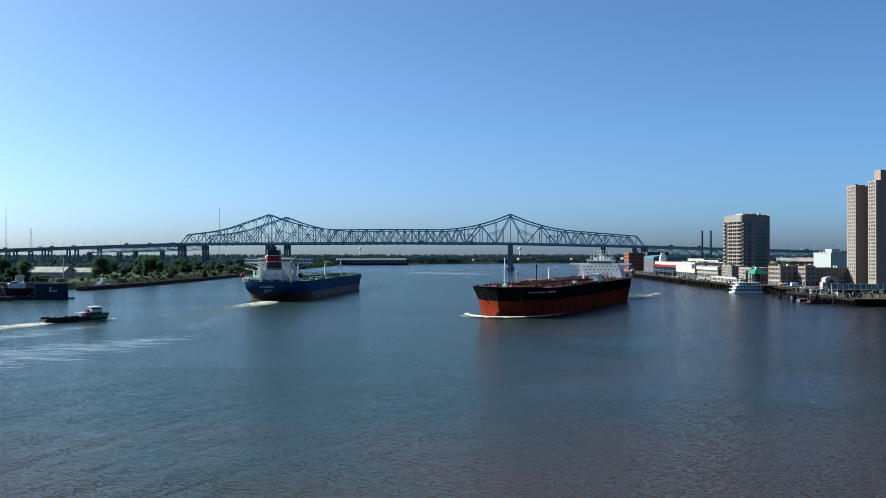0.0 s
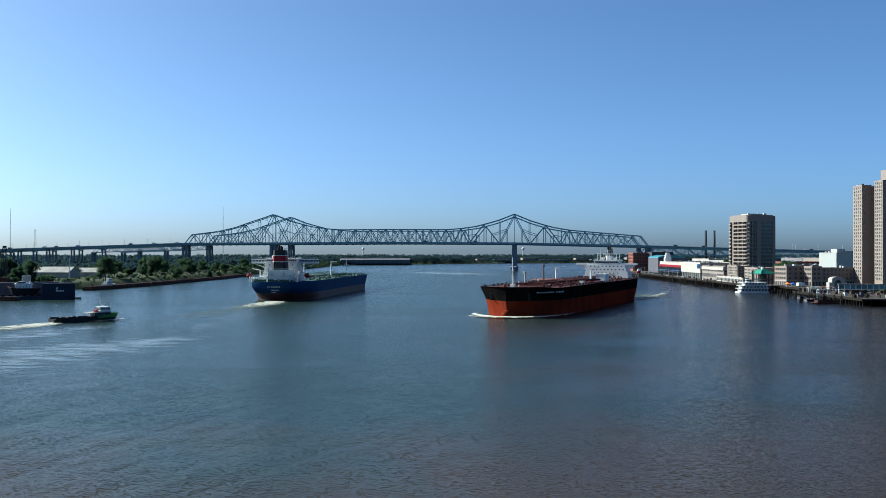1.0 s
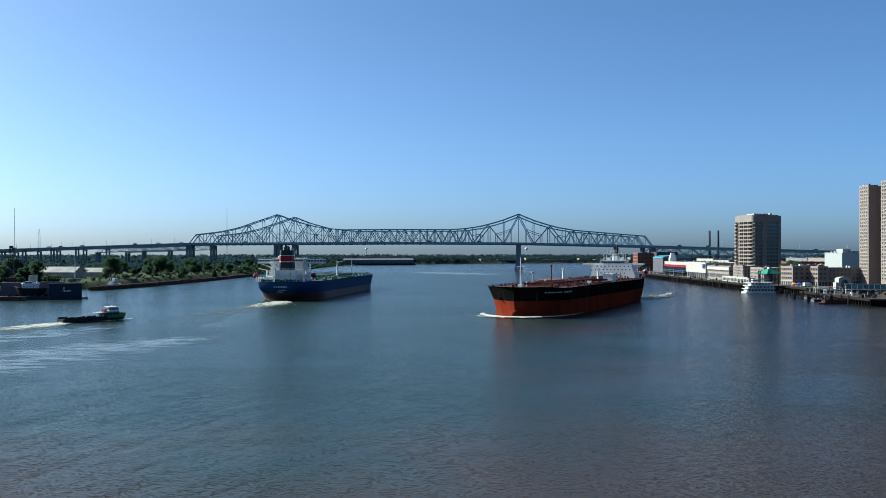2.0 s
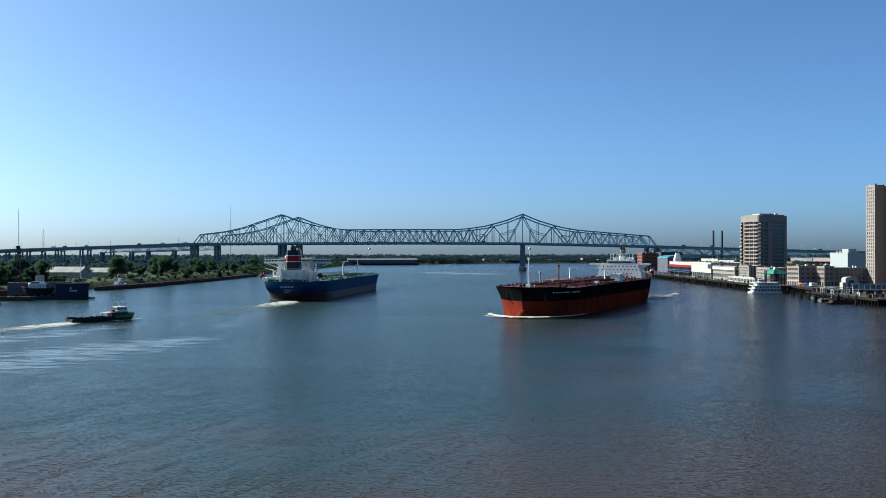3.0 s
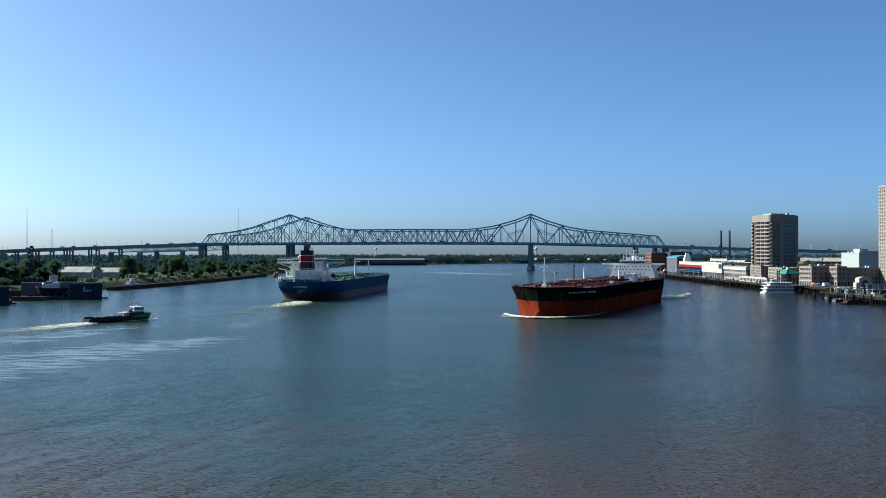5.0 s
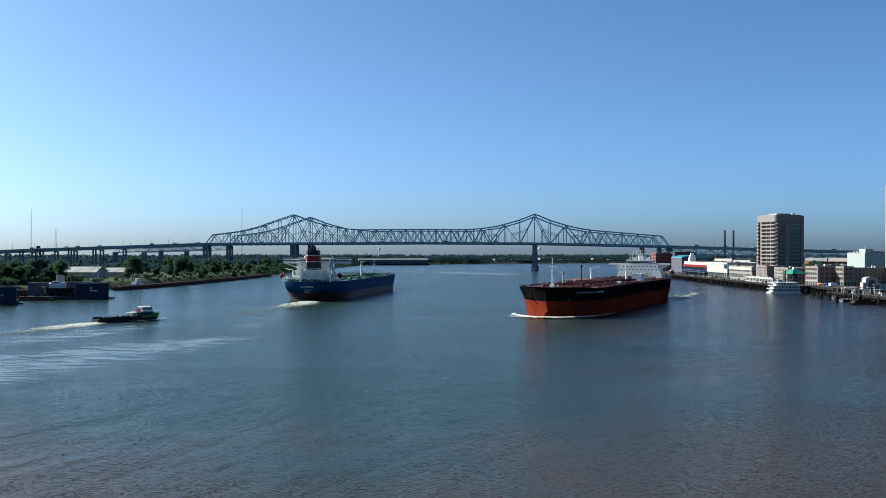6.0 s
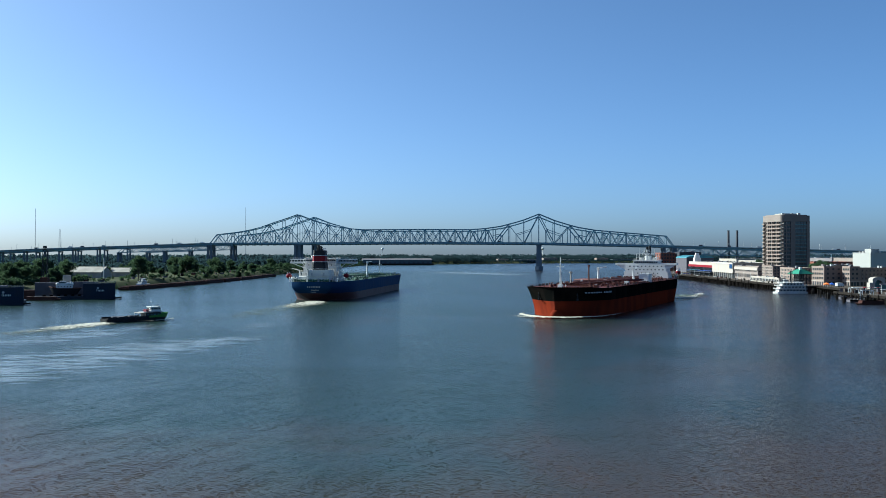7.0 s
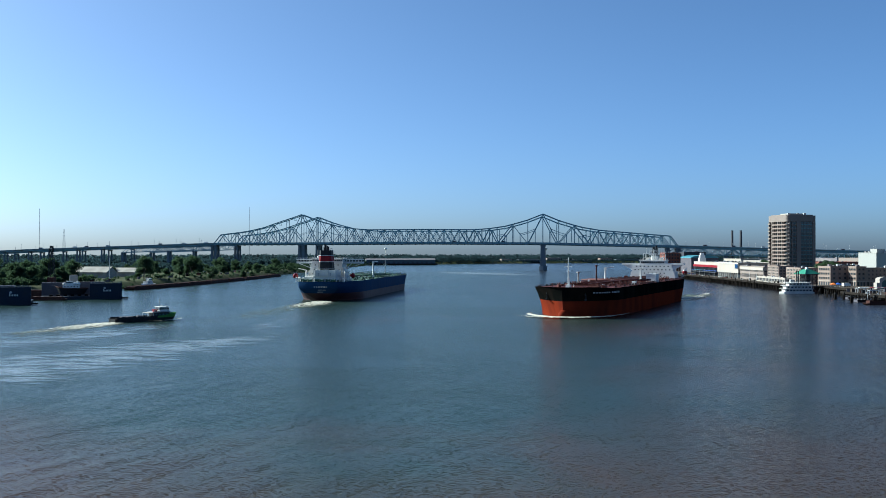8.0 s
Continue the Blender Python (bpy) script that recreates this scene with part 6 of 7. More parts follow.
def lattice_mast(x, y, h, w, label):
    m_ = thing("radio_mast", pose(x, y, 4), label, "mast", "radio masts")
    bm = bmesh.new()
    n = int(h / 6)
    for k in range(n):
        z0, z1 = h * k / n, h * (k + 1) / n
        w0, w1 = w * (1 - 0.8 * k / n) / 2, w * (1 - 0.8 * (k + 1) / n) / 2
        c0 = [(-w0, -w0, z0), (w0, -w0, z0), (w0, w0, z0), (-w0, w0, z0)]
        c1 = [(-w1, -w1, z1), (w1, -w1, z1), (w1, w1, z1), (-w1, w1, z1)]
        for i in range(4):
            beam(bm, c0[i], c1[i], 0.18)
            beam(bm, c0[i], c1[(i + 1) % 4], 0.09)
    part("lattice", bm, M["grey"], m_)


lattice_mast(-1080, 2400, 140, 2.0, "thin tall radio mast on the skyline")
lattice_mast(-1010, 2380, 88, 9, "shorter lattice radio tower")
lattice_mast(-599, 2600, 152, 2.0, "thin tall radio mast behind the bridge")

# ---------------------------------------------------------------- far river bend
def water_tower(x, y, h, r, label):
    t = thing("water_tower", pose(x, y, 4), label, "water tower", "water towers")
    part("tank", ball(bmesh.new(), (0, 0, h), r, 3, (1, 1, 0.8)), M["white"], t, smooth=True)
    part("stem", tube(bmesh.new(), (0, 0, 0), (0, 0, h - r * 0.7), r * 0.35, r * 0.25), M["white"], t)
    part("foot", tube(bmesh.new(), (0, 0, 0), (0, 0, 6), r * 0.9, r * 0.36), M["white"], t)


water_tower(330, 4200, 46, 7, "white bulb water tower on the horizon")
water_tower(-370, 4300, 46, 6, "white bulb water tower over distant trees")


def pier_shed(x, y, rot, w, d, z, label):
    s = thing("pier_shed", pose(x, y, 0, 0, 0, rot), label, "warehouse", "far riverside sheds")
    part("quay", boxes((-6, -8, -3, w + 6, d + 4, 4.0)), M["timber"], s)
    part("wall", boxes((0, 0, 4.003, w, d, z)), M["haze_wall"], s)
    bm = bmesh.new()
    a = [bm.verts.new(q) for q in ((-1, -1, z), (w + 1, -1, z), (w + 1, d / 2, z + 4), (-1, d / 2, z + 4), (w + 1, d + 1, z), (-1, d + 1, z))]
    for f in ((0, 1, 2, 3), (3, 2, 4, 5), (1, 4, 2), (0, 3, 5), (0, 5, 4, 1)):
        bm.faces.new([a[i] for i in f])
    part("roof", bm, M["roof"], s)
    for x0 in spread(4, w - 4, 14):
        part("loading_door", boxes((x0 - 3, -0.25, 4.1, x0 + 3, 0.1, 9)), M["dock_grey"], s)


pier_shed(-290, 2655, 9, 190, 34, 14, "long dark riverside shed at the far bend")
for x, y, w_, d_, z_, m_ in ((95, 45, 34, 24, 13, "beige"), (150, 30, 70, 24, 11, "haze_wall"), (245, 44, 46, 26, 16, "beige"), (305, 30, 90, 24, 10, "haze_wall"), (425, 50, 40, 24, 15, "pink"), (478, 35, 100, 26, 11, "haze_wall"), (600, 46, 52, 26, 17, "beige"), (670, 35, 80, 26, 11, "grey")):
    block("industrial_shed", x, interp(FAR_BANK, x) + y, 12, w_, d_, 4, z_, m_, "roof_pale", "pale low industrial shed on the far bank", "warehouse", int(w_ / 9), 1, 0, (3, 2.4), surround=m_, group="far riverside sheds")


# ---------------------------------------------------------------- left bank details
def derrick(x, y, z, h):
    t = thing("derrick", pose(x, y, z), "dark rusty lattice derrick tower at the yard", "crane")
    bm = bmesh.new()
    n = 10
    for k in range(n):
        z0, z1 = h * k / n, h * (k + 1) / n
        w0, w1 = 2.4 * (1 - 0.55 * k / n), 2.4 * (1 - 0.55 * (k + 1) / n)
        c0 = [(-w0, -w0, z0), (w0, -w0, z0), (w0, w0, z0), (-w0, w0, z0)]
        c1 = [(-w1, -w1, z1), (w1, -w1, z1), (w1, w1, z1), (-w1, w1, z1)]
        for i in range(4):
            beam(bm, c0[i], c1[i], 0.34)
            beam(bm, c0[i], c1[(i + 1) % 4], 0.18)
            beam(bm, c1[i], c1[(i + 1) % 4], 0.2)
    part("lattice", bm, M["dark"], t)
    part("machine_house", boxes((-2.6, -2.6, 6, 2.6, 2.6, 10)), M["rust"], t)
    part("crown_head", boxes((-1.1, -1.1, h, 1.1, 1.1, h + 1.6)), M["dark"], t)


barge(-345, 712, 3, 27, 8, 1.2, "low rusty work barge beside the dry dock")
barge(-376, 750, 6, 38, 12, 4.5, "rusty barge carrying a derrick at the yard")
derrick(-346, 757, 6.1, 33)
pl = thing("flag_pole", pose(-384, 985, 6.0), "tall white pole on the bank", "pole")
part("shaft", tube(bmesh.new(), (0, 0, 0), (0, 0, 24), 0.5, 0.3), M["white"], pl)


def push_boat(x, y, rot):
    b = thing("push_boat", pose(x, y, 0, 0, 0, rot), "white and blue push boat moored among barges", "boat")
    part("hull", prism(bmesh.new(), [(0, -4), (20, -4), (22, -3), (22, 3), (20, 4), (0, 4)], -0.6, 1.8), M["blue"], b)
    for k, (a, c, w) in enumerate(((3, 17, 3.2), (5, 14, 2.6), (8, 13, 2.0))):
        d = part("deckhouse", boxes((a, -w, 1.8 + 2.6 * k, c, w, 4.3 + 2.6 * k)), M["white"], b)
        for x0 in spread(a, c, 5 - k):
            part("window", boxes((x0 - 0.5, -w - 0.08, 2.9 + 2.6 * k, x0 + 0.5, -w + 0.05, 3.8 + 2.6 * k)), M["glass"], d)
        part("roof_slab", boxes((a - 0.6, -w - 0.5, 4.303 + 2.6 * k, c + 0.6, w + 0.5, 4.4 + 2.6 * k - 0.003)), M["white"], b)
    for y0 in (-1.2, 1.2):
        part("exhaust_pipe", tube(bmesh.new(), (4, y0, 6.9), (4, y0, 10), 0.4), M["dark"], b)


push_boat(-340, 955, 75)
yr = random.Random(31)
for k in range(22):
    y = yr.uniform(930, 1420)
    x = interp(LEFT_BANK, y) - yr.uniform(14, 40)
    a, c, h = yr.uniform(2, 7), yr.uniform(2, 4), yr.uniform(1.5, 3.5)
    t = thing("yard_container", pose(x, y, land_z(x, y) - 0.1, 0, 0, yr.uniform(0, 180)), "weathered steel yard container on the grass", "container", "yard clutter")
    part("body", boxes((0, 0, 0, a, c, h)), M[yr.choice(("rust", "dock_grey", "rust", "dock_grey", "timber"))], t)
    part("lid", boxes((-0.1, -0.1, h + 0.002, a + 0.1, c + 0.1, h + 0.2)), M["dock_grey"], t)


# ---------------------------------------------------------------- ferry landing
def arch_pavilion():
    p = thing("arch_gateway", pose(316.5, 790, 6, 0, 0, 14) @ Matrix.Scale(0.88, 4), "pale arched gateway pavilion with fan window", "pavilion")
    n = 16
    inner = [(-4.0, 0.0)] + [(-4 * math.cos(math.pi * k / n), 4.5 + 4 * math.sin(math.pi * k / n)) for k in range(n + 1)] + [(4.0, 0.0)]
    outer = [(-6.5, 0.0)] + [(-6.5 * math.cos(math.pi * k / n) ** 1 if k not in (0, n) else (-6.5 if k == 0 else 6.5), 9 + 2.2 * math.sin(math.pi * k / n)) for k in range(n + 1)] + [(6.5, 0.0)]
    bm = bmesh.new()
    rings = [[bm.verts.new((x, y, z)) for x, z in pts_] for y, pts_ in ((0, inner), (0, outer), (6, outer), (6, inner))]
    for k in range(n + 2):
        for a_ in range(4):
            r0, r1 = rings[a_], rings[(a_ + 1) % 4]
            bm.faces.new((r0[k], r0[k + 1], r1[k + 1], r1[k]))
    part("arch", bm, M["cream"], p)
    part("fan_window", boxes((-3.9, 3, 0, 3.9, 3.3, 8.2)), M["glass_blue"], p)
    for x in (-7.8, 7.8):
        part("side_pier", boxes((x - 1.2, 0.5, 0, x + 1.2, 5, 6)), M["cream"], p)


arch_pavilion()


def gangway(x0, x1, y, z):
    g = thing("covered_walkway", pose(x0, y, z, 0, 0, -12), "long glazed covered walkway on steel legs", "walkway")
    L_ = x1 - x0
    part("floor_slab", boxes((0, 0, 0, L_, 4, 0.5)), M["grey"], g)
    part("roof", boxes((-0.5, -0.6, 4.0, L_ + 0.5, 4.6, 4.5)), M["roof"], g)
    n = int(L_ / 4)
    pane = mesh_of(boxes((0.2, 0.05, 0.9, L_ / n - 0.2, 0.15, 3.9)), "pane", M["glass_blue"])
    post = mesh_of(boxes((-0.18, -0.1, 0.5, 0.18, 0.25, 4.0)), "post", M["white"])
    leg = mesh_of(tube(bmesh.new(), (0, 2, -6.2), (0, 2, 0), 0.45), "leg", M["grey"])
    for k in range(n):
        part("pane", pane, None, g, m=pose(L_ * k / n, 0, 0))
        part("post", post, None, g, m=pose(L_ * k / n, 0, 0))
        if k % 3 == 0:
            part("leg", leg, None, g, m=pose(L_ * k / n + 0.5, 0, 0))


gangway(292, 372, 728, 7.6)


def pontoon(x, y, rot, w, d, label, seed):
    r = random.Random(seed)
    p = thing("ferry_pontoon", pose(x, y, 0, 0, 0, rot), label, "pontoon", "ferry pontoons")
    part("hull", boxes((0, 0, -0.8, w, d, 1.6)), M["dock_grey"], p)
    part("fender", boxes((-0.3, -0.4, 0.6, w + 0.3, -0.003, 1.9)), M["timber"], p)
    rl = rail(bmesh.new(), [(0.3, 0.3, 1.6), (w - 0.3, 0.3, 1.6), (w - 0.3, d - 0.3, 1.6), (0.3, d - 0.3, 1.6), (0.3, 0.3, 1.6)], 1.2, 1.6)
    part("guard_rail", rl, M["dock_grey"], p)
    fr = bmesh.new()
    for xx in (w * 0.3, w * 0.55):
        for yy in (d * 0.25, d * 0.8):
            beam(fr, (xx, yy, 1.6), (xx, yy, 8.5), 0.4)
        beam(fr, (xx, d * 0.25, 8.5), (xx, d * 0.8, 8.5), 0.4)
    beam(fr, (w * 0.3, d * 0.25, 8.5), (w * 0.55, d * 0.25, 8.5), 0.4)
    beam(fr, (w * 0.3, d * 0.8, 8.5), (w * 0.55, d * 0.8, 8.5), 0.4)
    beam(fr, (w * 0.3, d * 0.25, 1.6), (w * 0.55, d * 0.25, 8.5), 0.25)
    part("gantry", fr, M["grey"], p)
    part("ticket_hut", boxes((w * 0.68, d * 0.3, 1.6, w * 0.88, d * 0.85, 4.6)), M["white"], p)
    part("hut_window", boxes((w * 0.70, d * 0.3 - 0.1, 2.7, w * 0.86, d * 0.3 + 0.05, 3.9)), M["glass"], p)
    part("hut_roof", boxes((w * 0.66, d * 0.27, 4.6, w * 0.9, d * 0.9, 4.85)), M["grey"], p)
    for k in range(7):
        a = r.uniform(0.6, 1.6)
        xx, yy = r.uniform(1, w - 2), r.uniform(1, d - 2)
        part("deck_box", boxes((xx, yy, 1.6, xx + a, yy + a, 1.6 + a * 0.8)), M[r.choice(("rust", "grey", "blue", "cream"))], p)


pontoon(258, 700, -6, 30, 10, "grey ferry pontoon with gantry and railings", 3)
pontoon(268, 742, -4, 24, 8, "grey landing pontoon by the ferry wharf", 6)


def dolphin(x, y, h):
    d = thing("mooring_dolphin", pose(x, y, 0), "cluster of dark timber mooring piles", "dolphin", "mooring dolphins")
    for k in range(5):
        a = k * math.tau / 5
        part("timber_pole", tube(bmesh.new(), (math.cos(a) * 1.1, math.sin(a) * 1.1, -3), (math.cos(a) * 0.5, math.sin(a) * 0.5, h), 0.36), M["timber"], d)
    part("band", tube(bmesh.new(), (0, 0, h - 1.2), (0, 0, h - 0.8), 1.05, 1.05, 10), M["dark"], d)


for x, y, h in ((252, 696, 5), (266, 690, 6), (290, 684, 6.5), (262, 752, 5), (283, 842, 5), (308, 668, 7)):
    dolphin(x, y, h)

sr = random.Random(77)


def street_lamp(x, y, z, h):
    l = thing("street_lamp", pose(x, y, z), "slim grey quayside street lamp", "street lamp", "quay lamps")
    part("post", tube(bmesh.new(), (0, 0, 0), (0, 0, h), 0.14, 0.09, 6), M["grey"], l)
    part("lantern", boxes((-0.5, -0.2, h, 0.5, 0.2, h + 0.3)), M["grey"], l)


for k in range(26):
    street_lamp(276, 880 + 24 * k, 6, 8)


def parasol(x, y, z, mat):
    p = thing("parasol", pose(x, y, z), "square quayside canopy tent", "tent", "quay tents")
    for a in (-1.7, 1.7):
        for b_ in (-1.7, 1.7):
            part("leg", boxes((a - 0.07, b_ - 0.07, 0, a + 0.07, b_ + 0.07, 2.4)), M["white"], p)
    bm = bmesh.new()
    v = [bm.verts.new(q) for q in ((-2.2, -2.2, 2.4), (2.2, -2.2, 2.4), (2.2, 2.2, 2.4), (-2.2, 2.2, 2.4))]
    t = bm.verts.new((0, 0, 4.0))
    for k in range(4):
        bm.faces.new((v[k], v[(k + 1) % 4], t))
    bm.faces.new(v[::-1])
    part("canopy", bm, M[mat], p)


for x, y, mat in ((291, 834, "orange"), (295, 833, "blue")):
    parasol(x, y, 6, mat)


def delivery_truck(x, y, z, rot, body, grp, label):
    t = thing("truck", pose(x, y, z, 0, 0, rot), label, "truck", grp)
    part("box_body", boxes((0, -1.2, 0.9, 6.5, 1.2, 3.6)), M[body], t)
    cab = part("cab", boxes((6.6, -1.1, 0.6, 8.6, 1.1, 2.8)), M["white"], t)
    part("windscreen", boxes((8.4, -0.95, 1.7, 8.65, 0.95, 2.6)), M["glass"], cab)
    for x0 in (1.2, 5.0, 7.6):
        for s in (-1, 1):
            part("wheel", tube(bmesh.new(), (x0, s * 0.85, 0.5), (x0, s * 1.2, 0.5), 0.5, None, 10), M["dark"], t)


delivery_truck(300, 836, 6, 30, "white", "vehicles", "white box truck parked on the quay")
for k in range(20):
    u = sr.choice((sr.uniform(-700, -190), sr.uniform(-170, 730), sr.uniform(760, 1100)))
    lane = sr.choice((-6, -2.4, 2.4, 6))
    p0 = bridge_m @ Vector((u, lane, interp(CHORD_Z, u) + 1.61))
    delivery_truck(p0.x, p0.y, p0.z, -4 + (180 if lane > 0 else 0), sr.choice(("white", "grey", "dock_grey", "dock_grey")), "traffic on the bridge", "truck driving along the bridge deck")


def car(x, y, z, rot, paint):
    c = thing("car", pose(x, y, z, 0, 0, rot), "parked passenger car on the quay", "car", "parked cars")
    part("body", boxes((-2.2, -0.9, 0.35, 2.2, 0.9, 0.95)), M[paint], c)
    bm = bmesh.new()
    a = [bm.verts.new(q) for q in ((-1.5, -0.8, 0.95), (1.1, -0.8, 0.95), (1.1, 0.8, 0.95), (-1.5, 0.8, 0.95))]
    b_ = [bm.verts.new(q) for q in ((-1.0, -0.65, 1.5), (0.4, -0.65, 1.5), (0.4, 0.65, 1.5), (-1.0, 0.65, 1.5))]
    for k in range(4):
        bm.faces.new((a[k], a[(k + 1) % 4], b_[(k + 1) % 4], b_[k]))
    bm.faces.new(b_)
    part("cabin", bm, M["glass"], c)
    for x0 in (-1.4, 1.4):
        for s in (-1, 1):
            part("wheel", tube(bmesh.new(), (x0, s * 0.7, 0.34), (x0, s * 0.95, 0.34), 0.34, None, 10), M["dark"], c)


for k in range(18):
    car(sr.uniform(279, 285), 1100 + sr.uniform(0, 330), 6, sr.choice((0, 90)), sr.choice(("white", "grey", "red", "dark", "blue")))


# ---------------------------------------------------------------- foam on the water
def foam_strip(name, pts, mat, label, ridge=0.0, cross=8, z=0.06):
    """A strip of foam along (x, y, half width, density)."""
    bm = bmesh.new()
    lay = bm.verts.layers.float.new("foam_amount")
    fine = []
    for a, b in zip(pts, pts[1:]):
        for k in range(6):
            fine.append([p + (q - p) * k / 6 for p, q in zip(a, b)])
    fine.append(list(pts[-1]))
    rows_ = []
    for i, (x, y, w, d) in enumerate(fine):
        j = min(i + 1, len(fine) - 1)
        k = max(i - 1, 0)
        t = Vector((fine[j][0] - fine[k][0], fine[j][1] - fine[k][1])).normalized()
        n = Vector((-t.y, t.x))
        row = []
        for c in range(cross + 1):
            e = 2 * c / cross - 1
            wob = 1 + 0.25 * noise.noise((x * 0.11, y * 0.11, e * 3))
            v = bm.verts.new((x + n.x * w * e * wob, y + n.y * w * e * wob, z + ridge * max(0, 1 - e * e)))
            v[lay] = d * (1 - abs(e) ** 2.2) + (-0.25) * abs(e) ** 4 * (1 if d > 0 else 0)
            row.append(v)
        rows_.append(row)
    for a, b in zip(rows_, rows_[1:]):
        for c in range(cross):
            bm.faces.new((a[c], a[c + 1], b[c + 1], b[c]))
    ob = part(name, bm, M[mat])
    return tagged(ob, label, "foam", kind="stuff")


foam_strip("wake_foam", [(-196, 496, 6, 0.30), (-203, 478, 14, 0.34), (-207, 458, 18, 0.32), (-211, 436, 20, 0.28), (-216, 410, 22, 0.22), (-222, 370, 24, 0.0)], "silt", "yellowish churned silt trailing the supply boat", 0.0, 8, 0.05)
foam_strip("wake_foam", [(-197, 496, 6, 0.40), (-202, 482, 13, 0.46), (-206, 464, 16, 0.38), (-210, 446, 16, 0.26), (-216, 425, 14, 0.16), (-221, 400, 11, 0.0)], "foam", "white churned wake behind the supply boat", 0.25)
foam_strip("wake_foam", [(-174, 520, 1.5, 0.4), (-176, 508, 3.0, 0.42), (-181, 499, 2.6, 0.3), (-190, 494, 2, 0.0)], "foam", "small white bow wave of the supply boat", 0.6)
foam_strip("wake_foam", [(-126, 706, 10, 0.38), (-125, 692, 14, 0.46), (-126, 672, 17, 0.42), (-128, 650, 19, 0.32), (-131, 625, 20, 0.22), (-134, 590, 20, 0.0)], "foam", "white propeller wash astern of the navy tanker", 0.4)
foam_strip("wake_foam", [(-126, 690, 12, 0.26), (-130, 650, 18, 0.30), (-136, 600, 22, 0.28), (-142, 550, 26, 0.24), (-150, 500, 28, 0.16), (-158, 450, 28, 0.0)], "silt", "yellowish silt churned up astern of the navy tanker")
foam_strip("wake_foam", [(-122, 640, 14, 0.10), (-120, 580, 16, 0.22), (-119, 520, 17, 0.22), (-117, 470, 18, 0.2), (-114, 430, 18, 0.1)], "slick", "pale streaky wake drifting on the river")
foam_strip("wake_foam", [(-94, 424, 6, 0.1), (-114, 402, 24, 0.28), (-132, 370, 40, 0.27), (-148, 330, 50, 0.26), (-162, 292, 54, 0.26), (-182, 255, 52, 0.25), (-215, 215, 38, 0.2)], "slick", "pale streaky foam and sky sheen on the river")
foam_strip("wake_foam", [(-150, 505, 10, 0.0), (-168, 470, 22, 0.22), (-180, 430, 26, 0.26), (-195, 390, 28, 0.24), (-215, 340, 24, 0.2), (-235, 300, 20, 0.1)], "slick", "faint streaks of foam and sky sheen by the boat's track")
foam_strip("wake_foam", [(-2, 250, 5, 0.0), (-18, 246, 10, 0.08), (-30, 243, 12, 0.09), (-46, 236, 8, 0.0)], "slick", "small pale upwelling patch on the river")
foam_strip("wake_foam", [(190, 380, 6, 0.0), (150, 400, 12, 0.12), (120, 395, 12, 0.11), (84, 378, 6, 0.0)], "slick", "thin pale current line on the river")
foam_strip("wake_foam", [(-90, 1760, 12, 0.05), (-40, 1690, 48, 0.40), (20, 1600, 60, 0.42), (85, 1500, 40, 0.2), (110, 1440, 20, 0.0)], "slick", "pale calm current streak below the bridge")
side = Vector((aft_black.y, -aft_black.x))
tip = Vector((30.8, 530.8))
def beside(a, s):
    q = tip + aft_black * a + side * s
    return q.x, q.y
foam_strip("wake_foam", [(*beside(30, -27), 1.5, 0.1), (*beside(14, -24), 3.0, 0.45), (*beside(3, -15), 4.0, 0.55), (*beside(-5, -3), 4.5, 0.6), (*beside(-2, 10), 3.6, 0.55), (*beside(9, 21), 2.6, 0.45), (*beside(28, 26), 1.8, 0.35), (*beside(70, 26.5), 1.0, 0.12), (*beside(150, 26.5), 1.0, 0.0)], "foam", "white bow wave along the black tanker", 1.1)
foam_strip("wake_foam", [(*beside(-4, -8), 3, 0.45), (*beside(-1, -18), 3.2, 0.42), (*beside(3, -28), 2.4, 0.2), (*beside(6, -34), 1.4, 0.0)], "foam", "white bow wave spreading from the black tanker", 0.7)
foam_strip("wake_foam", [(134, 742, 20, 0.30), (150, 775, 34, 0.34), (168, 815, 36, 0.30), (186, 860, 24, 0.0)], "silt", "greenish stern wash of the black tanker", 0.5)
foam_strip("wake_foam", [(132, 730, 9, 0.42), (143, 736, 12, 0.44), (156, 754, 10, 0.36), (168, 785, 8, 0.30), (184, 830, 7, 0.30), (196, 866, 5, 0.0)], "foam", "white crests behind the black tanker", 1.0)


# ---------------------------------------------------------------- clutter on the ferry wharf
def crate(x, y, z, rot, a, b, h, mat):
    t = thing("crate", pose(x, y, z, 0, 0, rot), "weathered storage crate on the ferry wharf", "crate", "wharf clutter")
    part("body", boxes((0, 0, 0, a, b, h)), M[mat], t)
    part("lid", boxes((-0.08, -0.08, h + 0.002, a + 0.08, b + 0.08, h + 0.15)), M["timber"], t)


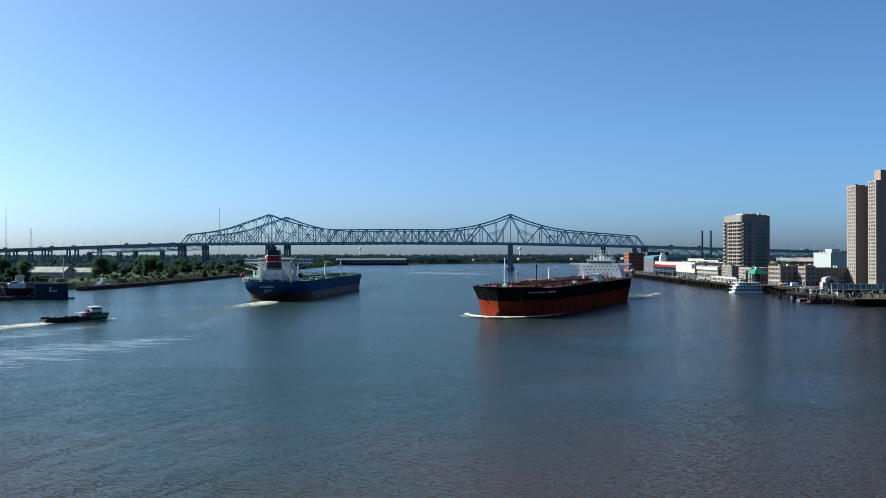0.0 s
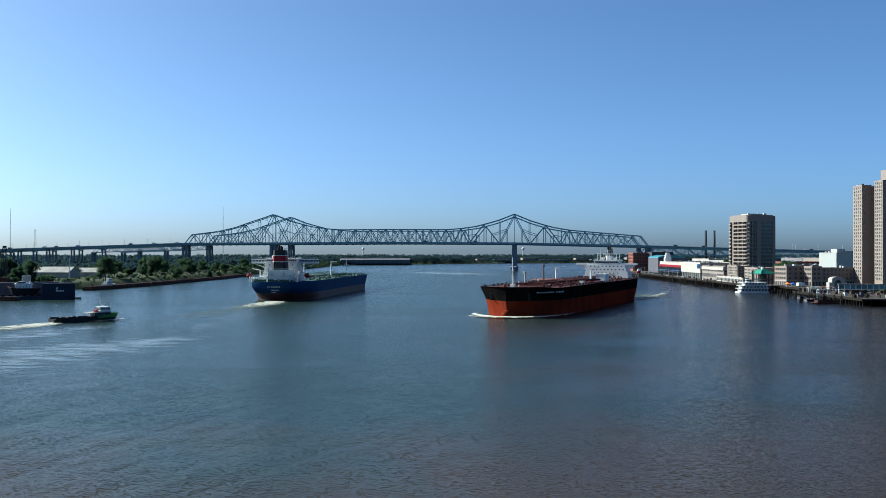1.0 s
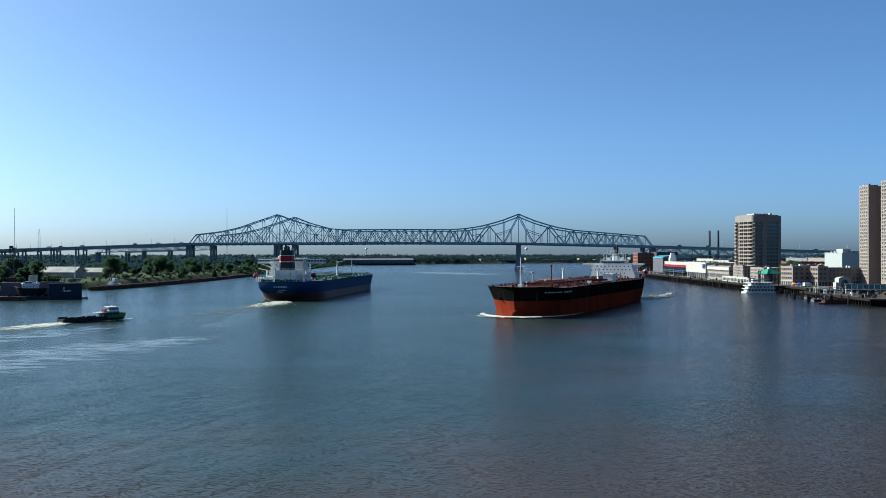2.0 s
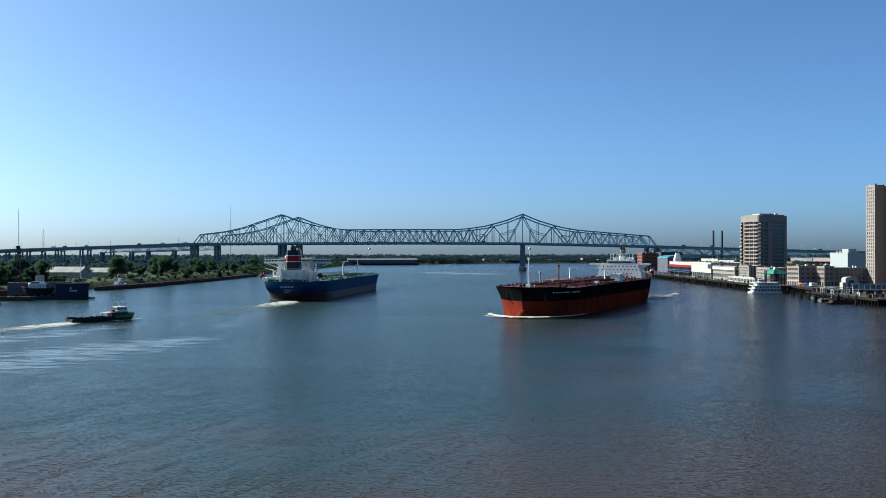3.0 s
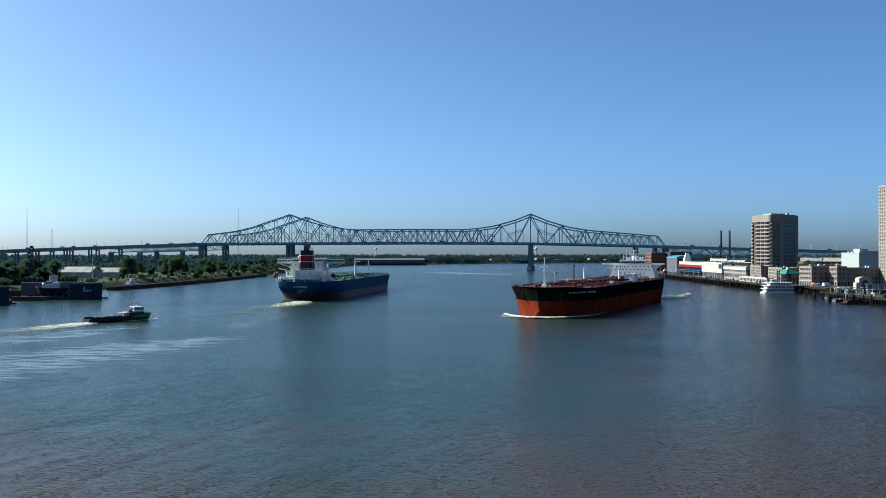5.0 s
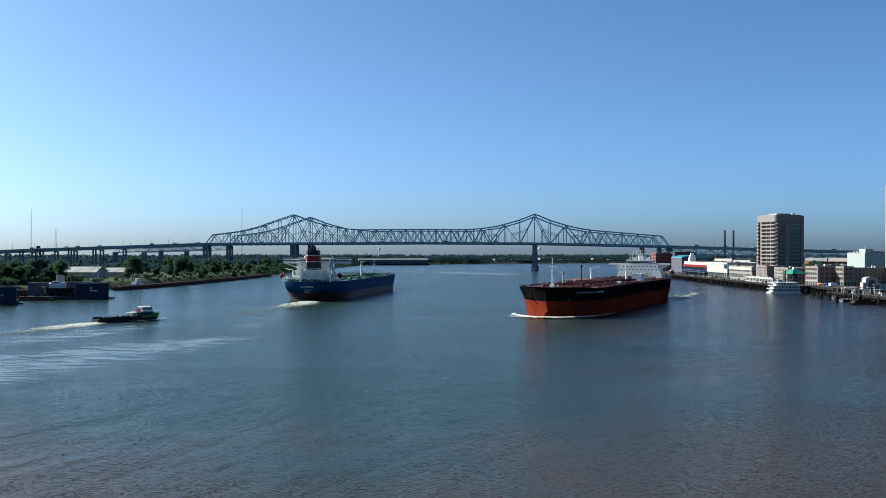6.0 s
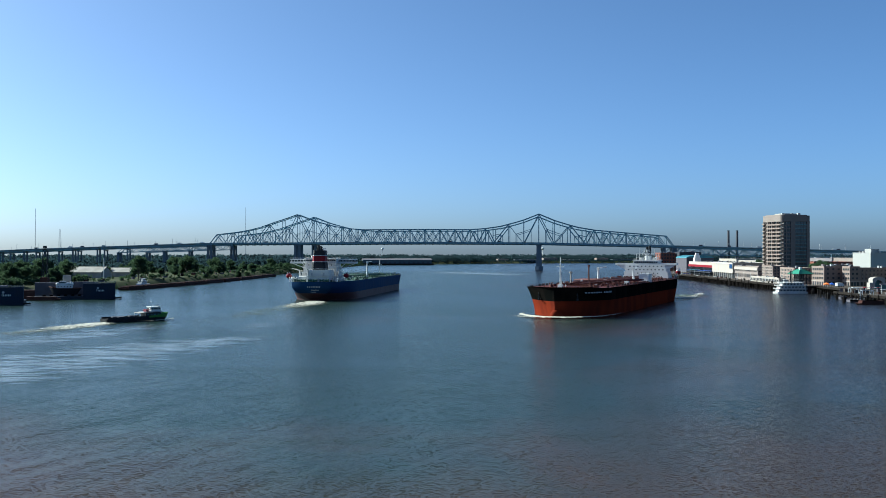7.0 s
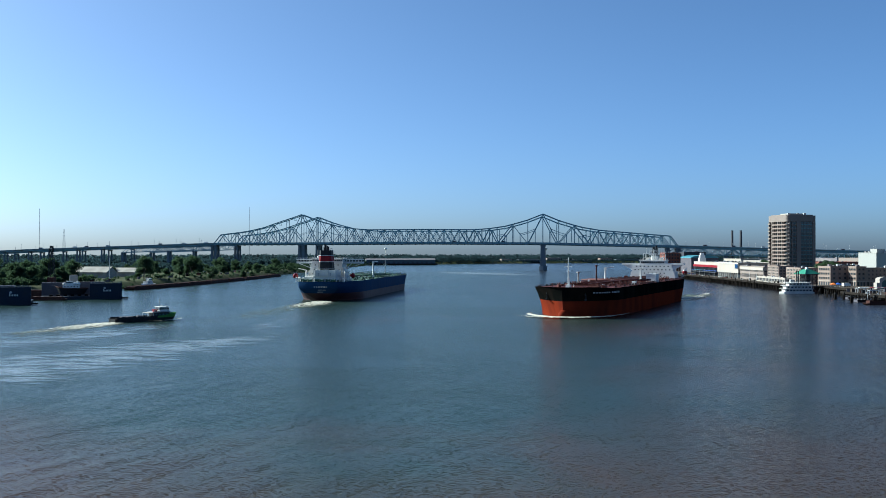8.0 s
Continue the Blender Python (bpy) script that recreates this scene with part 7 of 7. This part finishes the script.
for k in range(46):
    x, y = sr.uniform(276, 330), sr.uniform(648, 765)
    crate(x, y, 5.0, sr.uniform(0, 90), sr.uniform(0.8, 3.4), sr.uniform(0.8, 2.2), sr.uniform(0.7, 2.4), sr.choice(("timber", "rust", "grey", "dark", "dock_grey", "planks")))
for k in range(30):
    x, y = sr.uniform(276, 284), 880 + sr.uniform(0, 500)
    crate(x, y, 6.0, sr.uniform(0, 90), sr.uniform(0.8, 2.4), sr.uniform(0.8, 1.8), sr.uniform(0.7, 1.8), sr.choice(("timber", "rust", "grey", "dark", "dock_grey", "white")))


def canopy_shelter(x, y, z, rot, w, mats, label):
    c = thing("canopy_shelter", pose(x, y, z, 0, 0, rot), label, "canopy")
    n = 8
    for k in range(n):
        part("canopy_strip", boxes((w * k / n, 0, 3.4, w * (k + 1) / n - 0.003, 5, 3.7)), M[mats[k % 2]], c)
    for xx in (0.4, w / 2, w - 0.4):
        for yy in (0.4, 4.6):
            part("post", boxes((xx - 0.12, yy - 0.12, 0, xx + 0.12, yy + 0.12, 3.4)), M["grey"], c)


def mooring_pile(x, y, h, lean):
    p = thing("mooring_pile", pose(x, y, 0, lean, 0, 0), "weathered dark timber pile standing off the wharf", "pile", "wharf piles")
    part("shaft", tube(bmesh.new(), (0, 0, -3), (0, 0, h), 0.42, 0.36, 8), M["timber"], p)
    part("cap", tube(bmesh.new(), (0, 0, h), (0, 0, h + 0.25), 0.46, 0.3, 8), M["dark"], p)


for k in range(26):
    mooring_pile(sr.uniform(262, 271.5), sr.uniform(650, 800), sr.uniform(3, 6.5), sr.uniform(-3, 3))
for k in range(24):
    mooring_pile(sr.uniform(264, 270), sr.uniform(862, 1300), sr.uniform(6, 9), sr.uniform(-3, 3))
barge(252, 668, 8, 20, 7, 1.1, "low dark work float moored off the ferry wharf")
canopy_shelter(284, 738, 5.6, -3, 18, ("red", "white"), "red and white striped canopy over the ferry queue")
canopy_shelter(282, 756, 5, -8, 11, ("white", "white"), "plain white canopy on the ferry wharf")
for k in range(34):
    x, y = sr.uniform(274, 332), sr.uniform(644, 765)
    crate(x, y, 5.0, sr.uniform(0, 90), sr.uniform(2.0, 5.5), sr.uniform(1.2, 2.4), sr.uniform(1.6, 3.2), sr.choice(("dark", "timber", "rust", "dock_grey", "brick", "planks")))
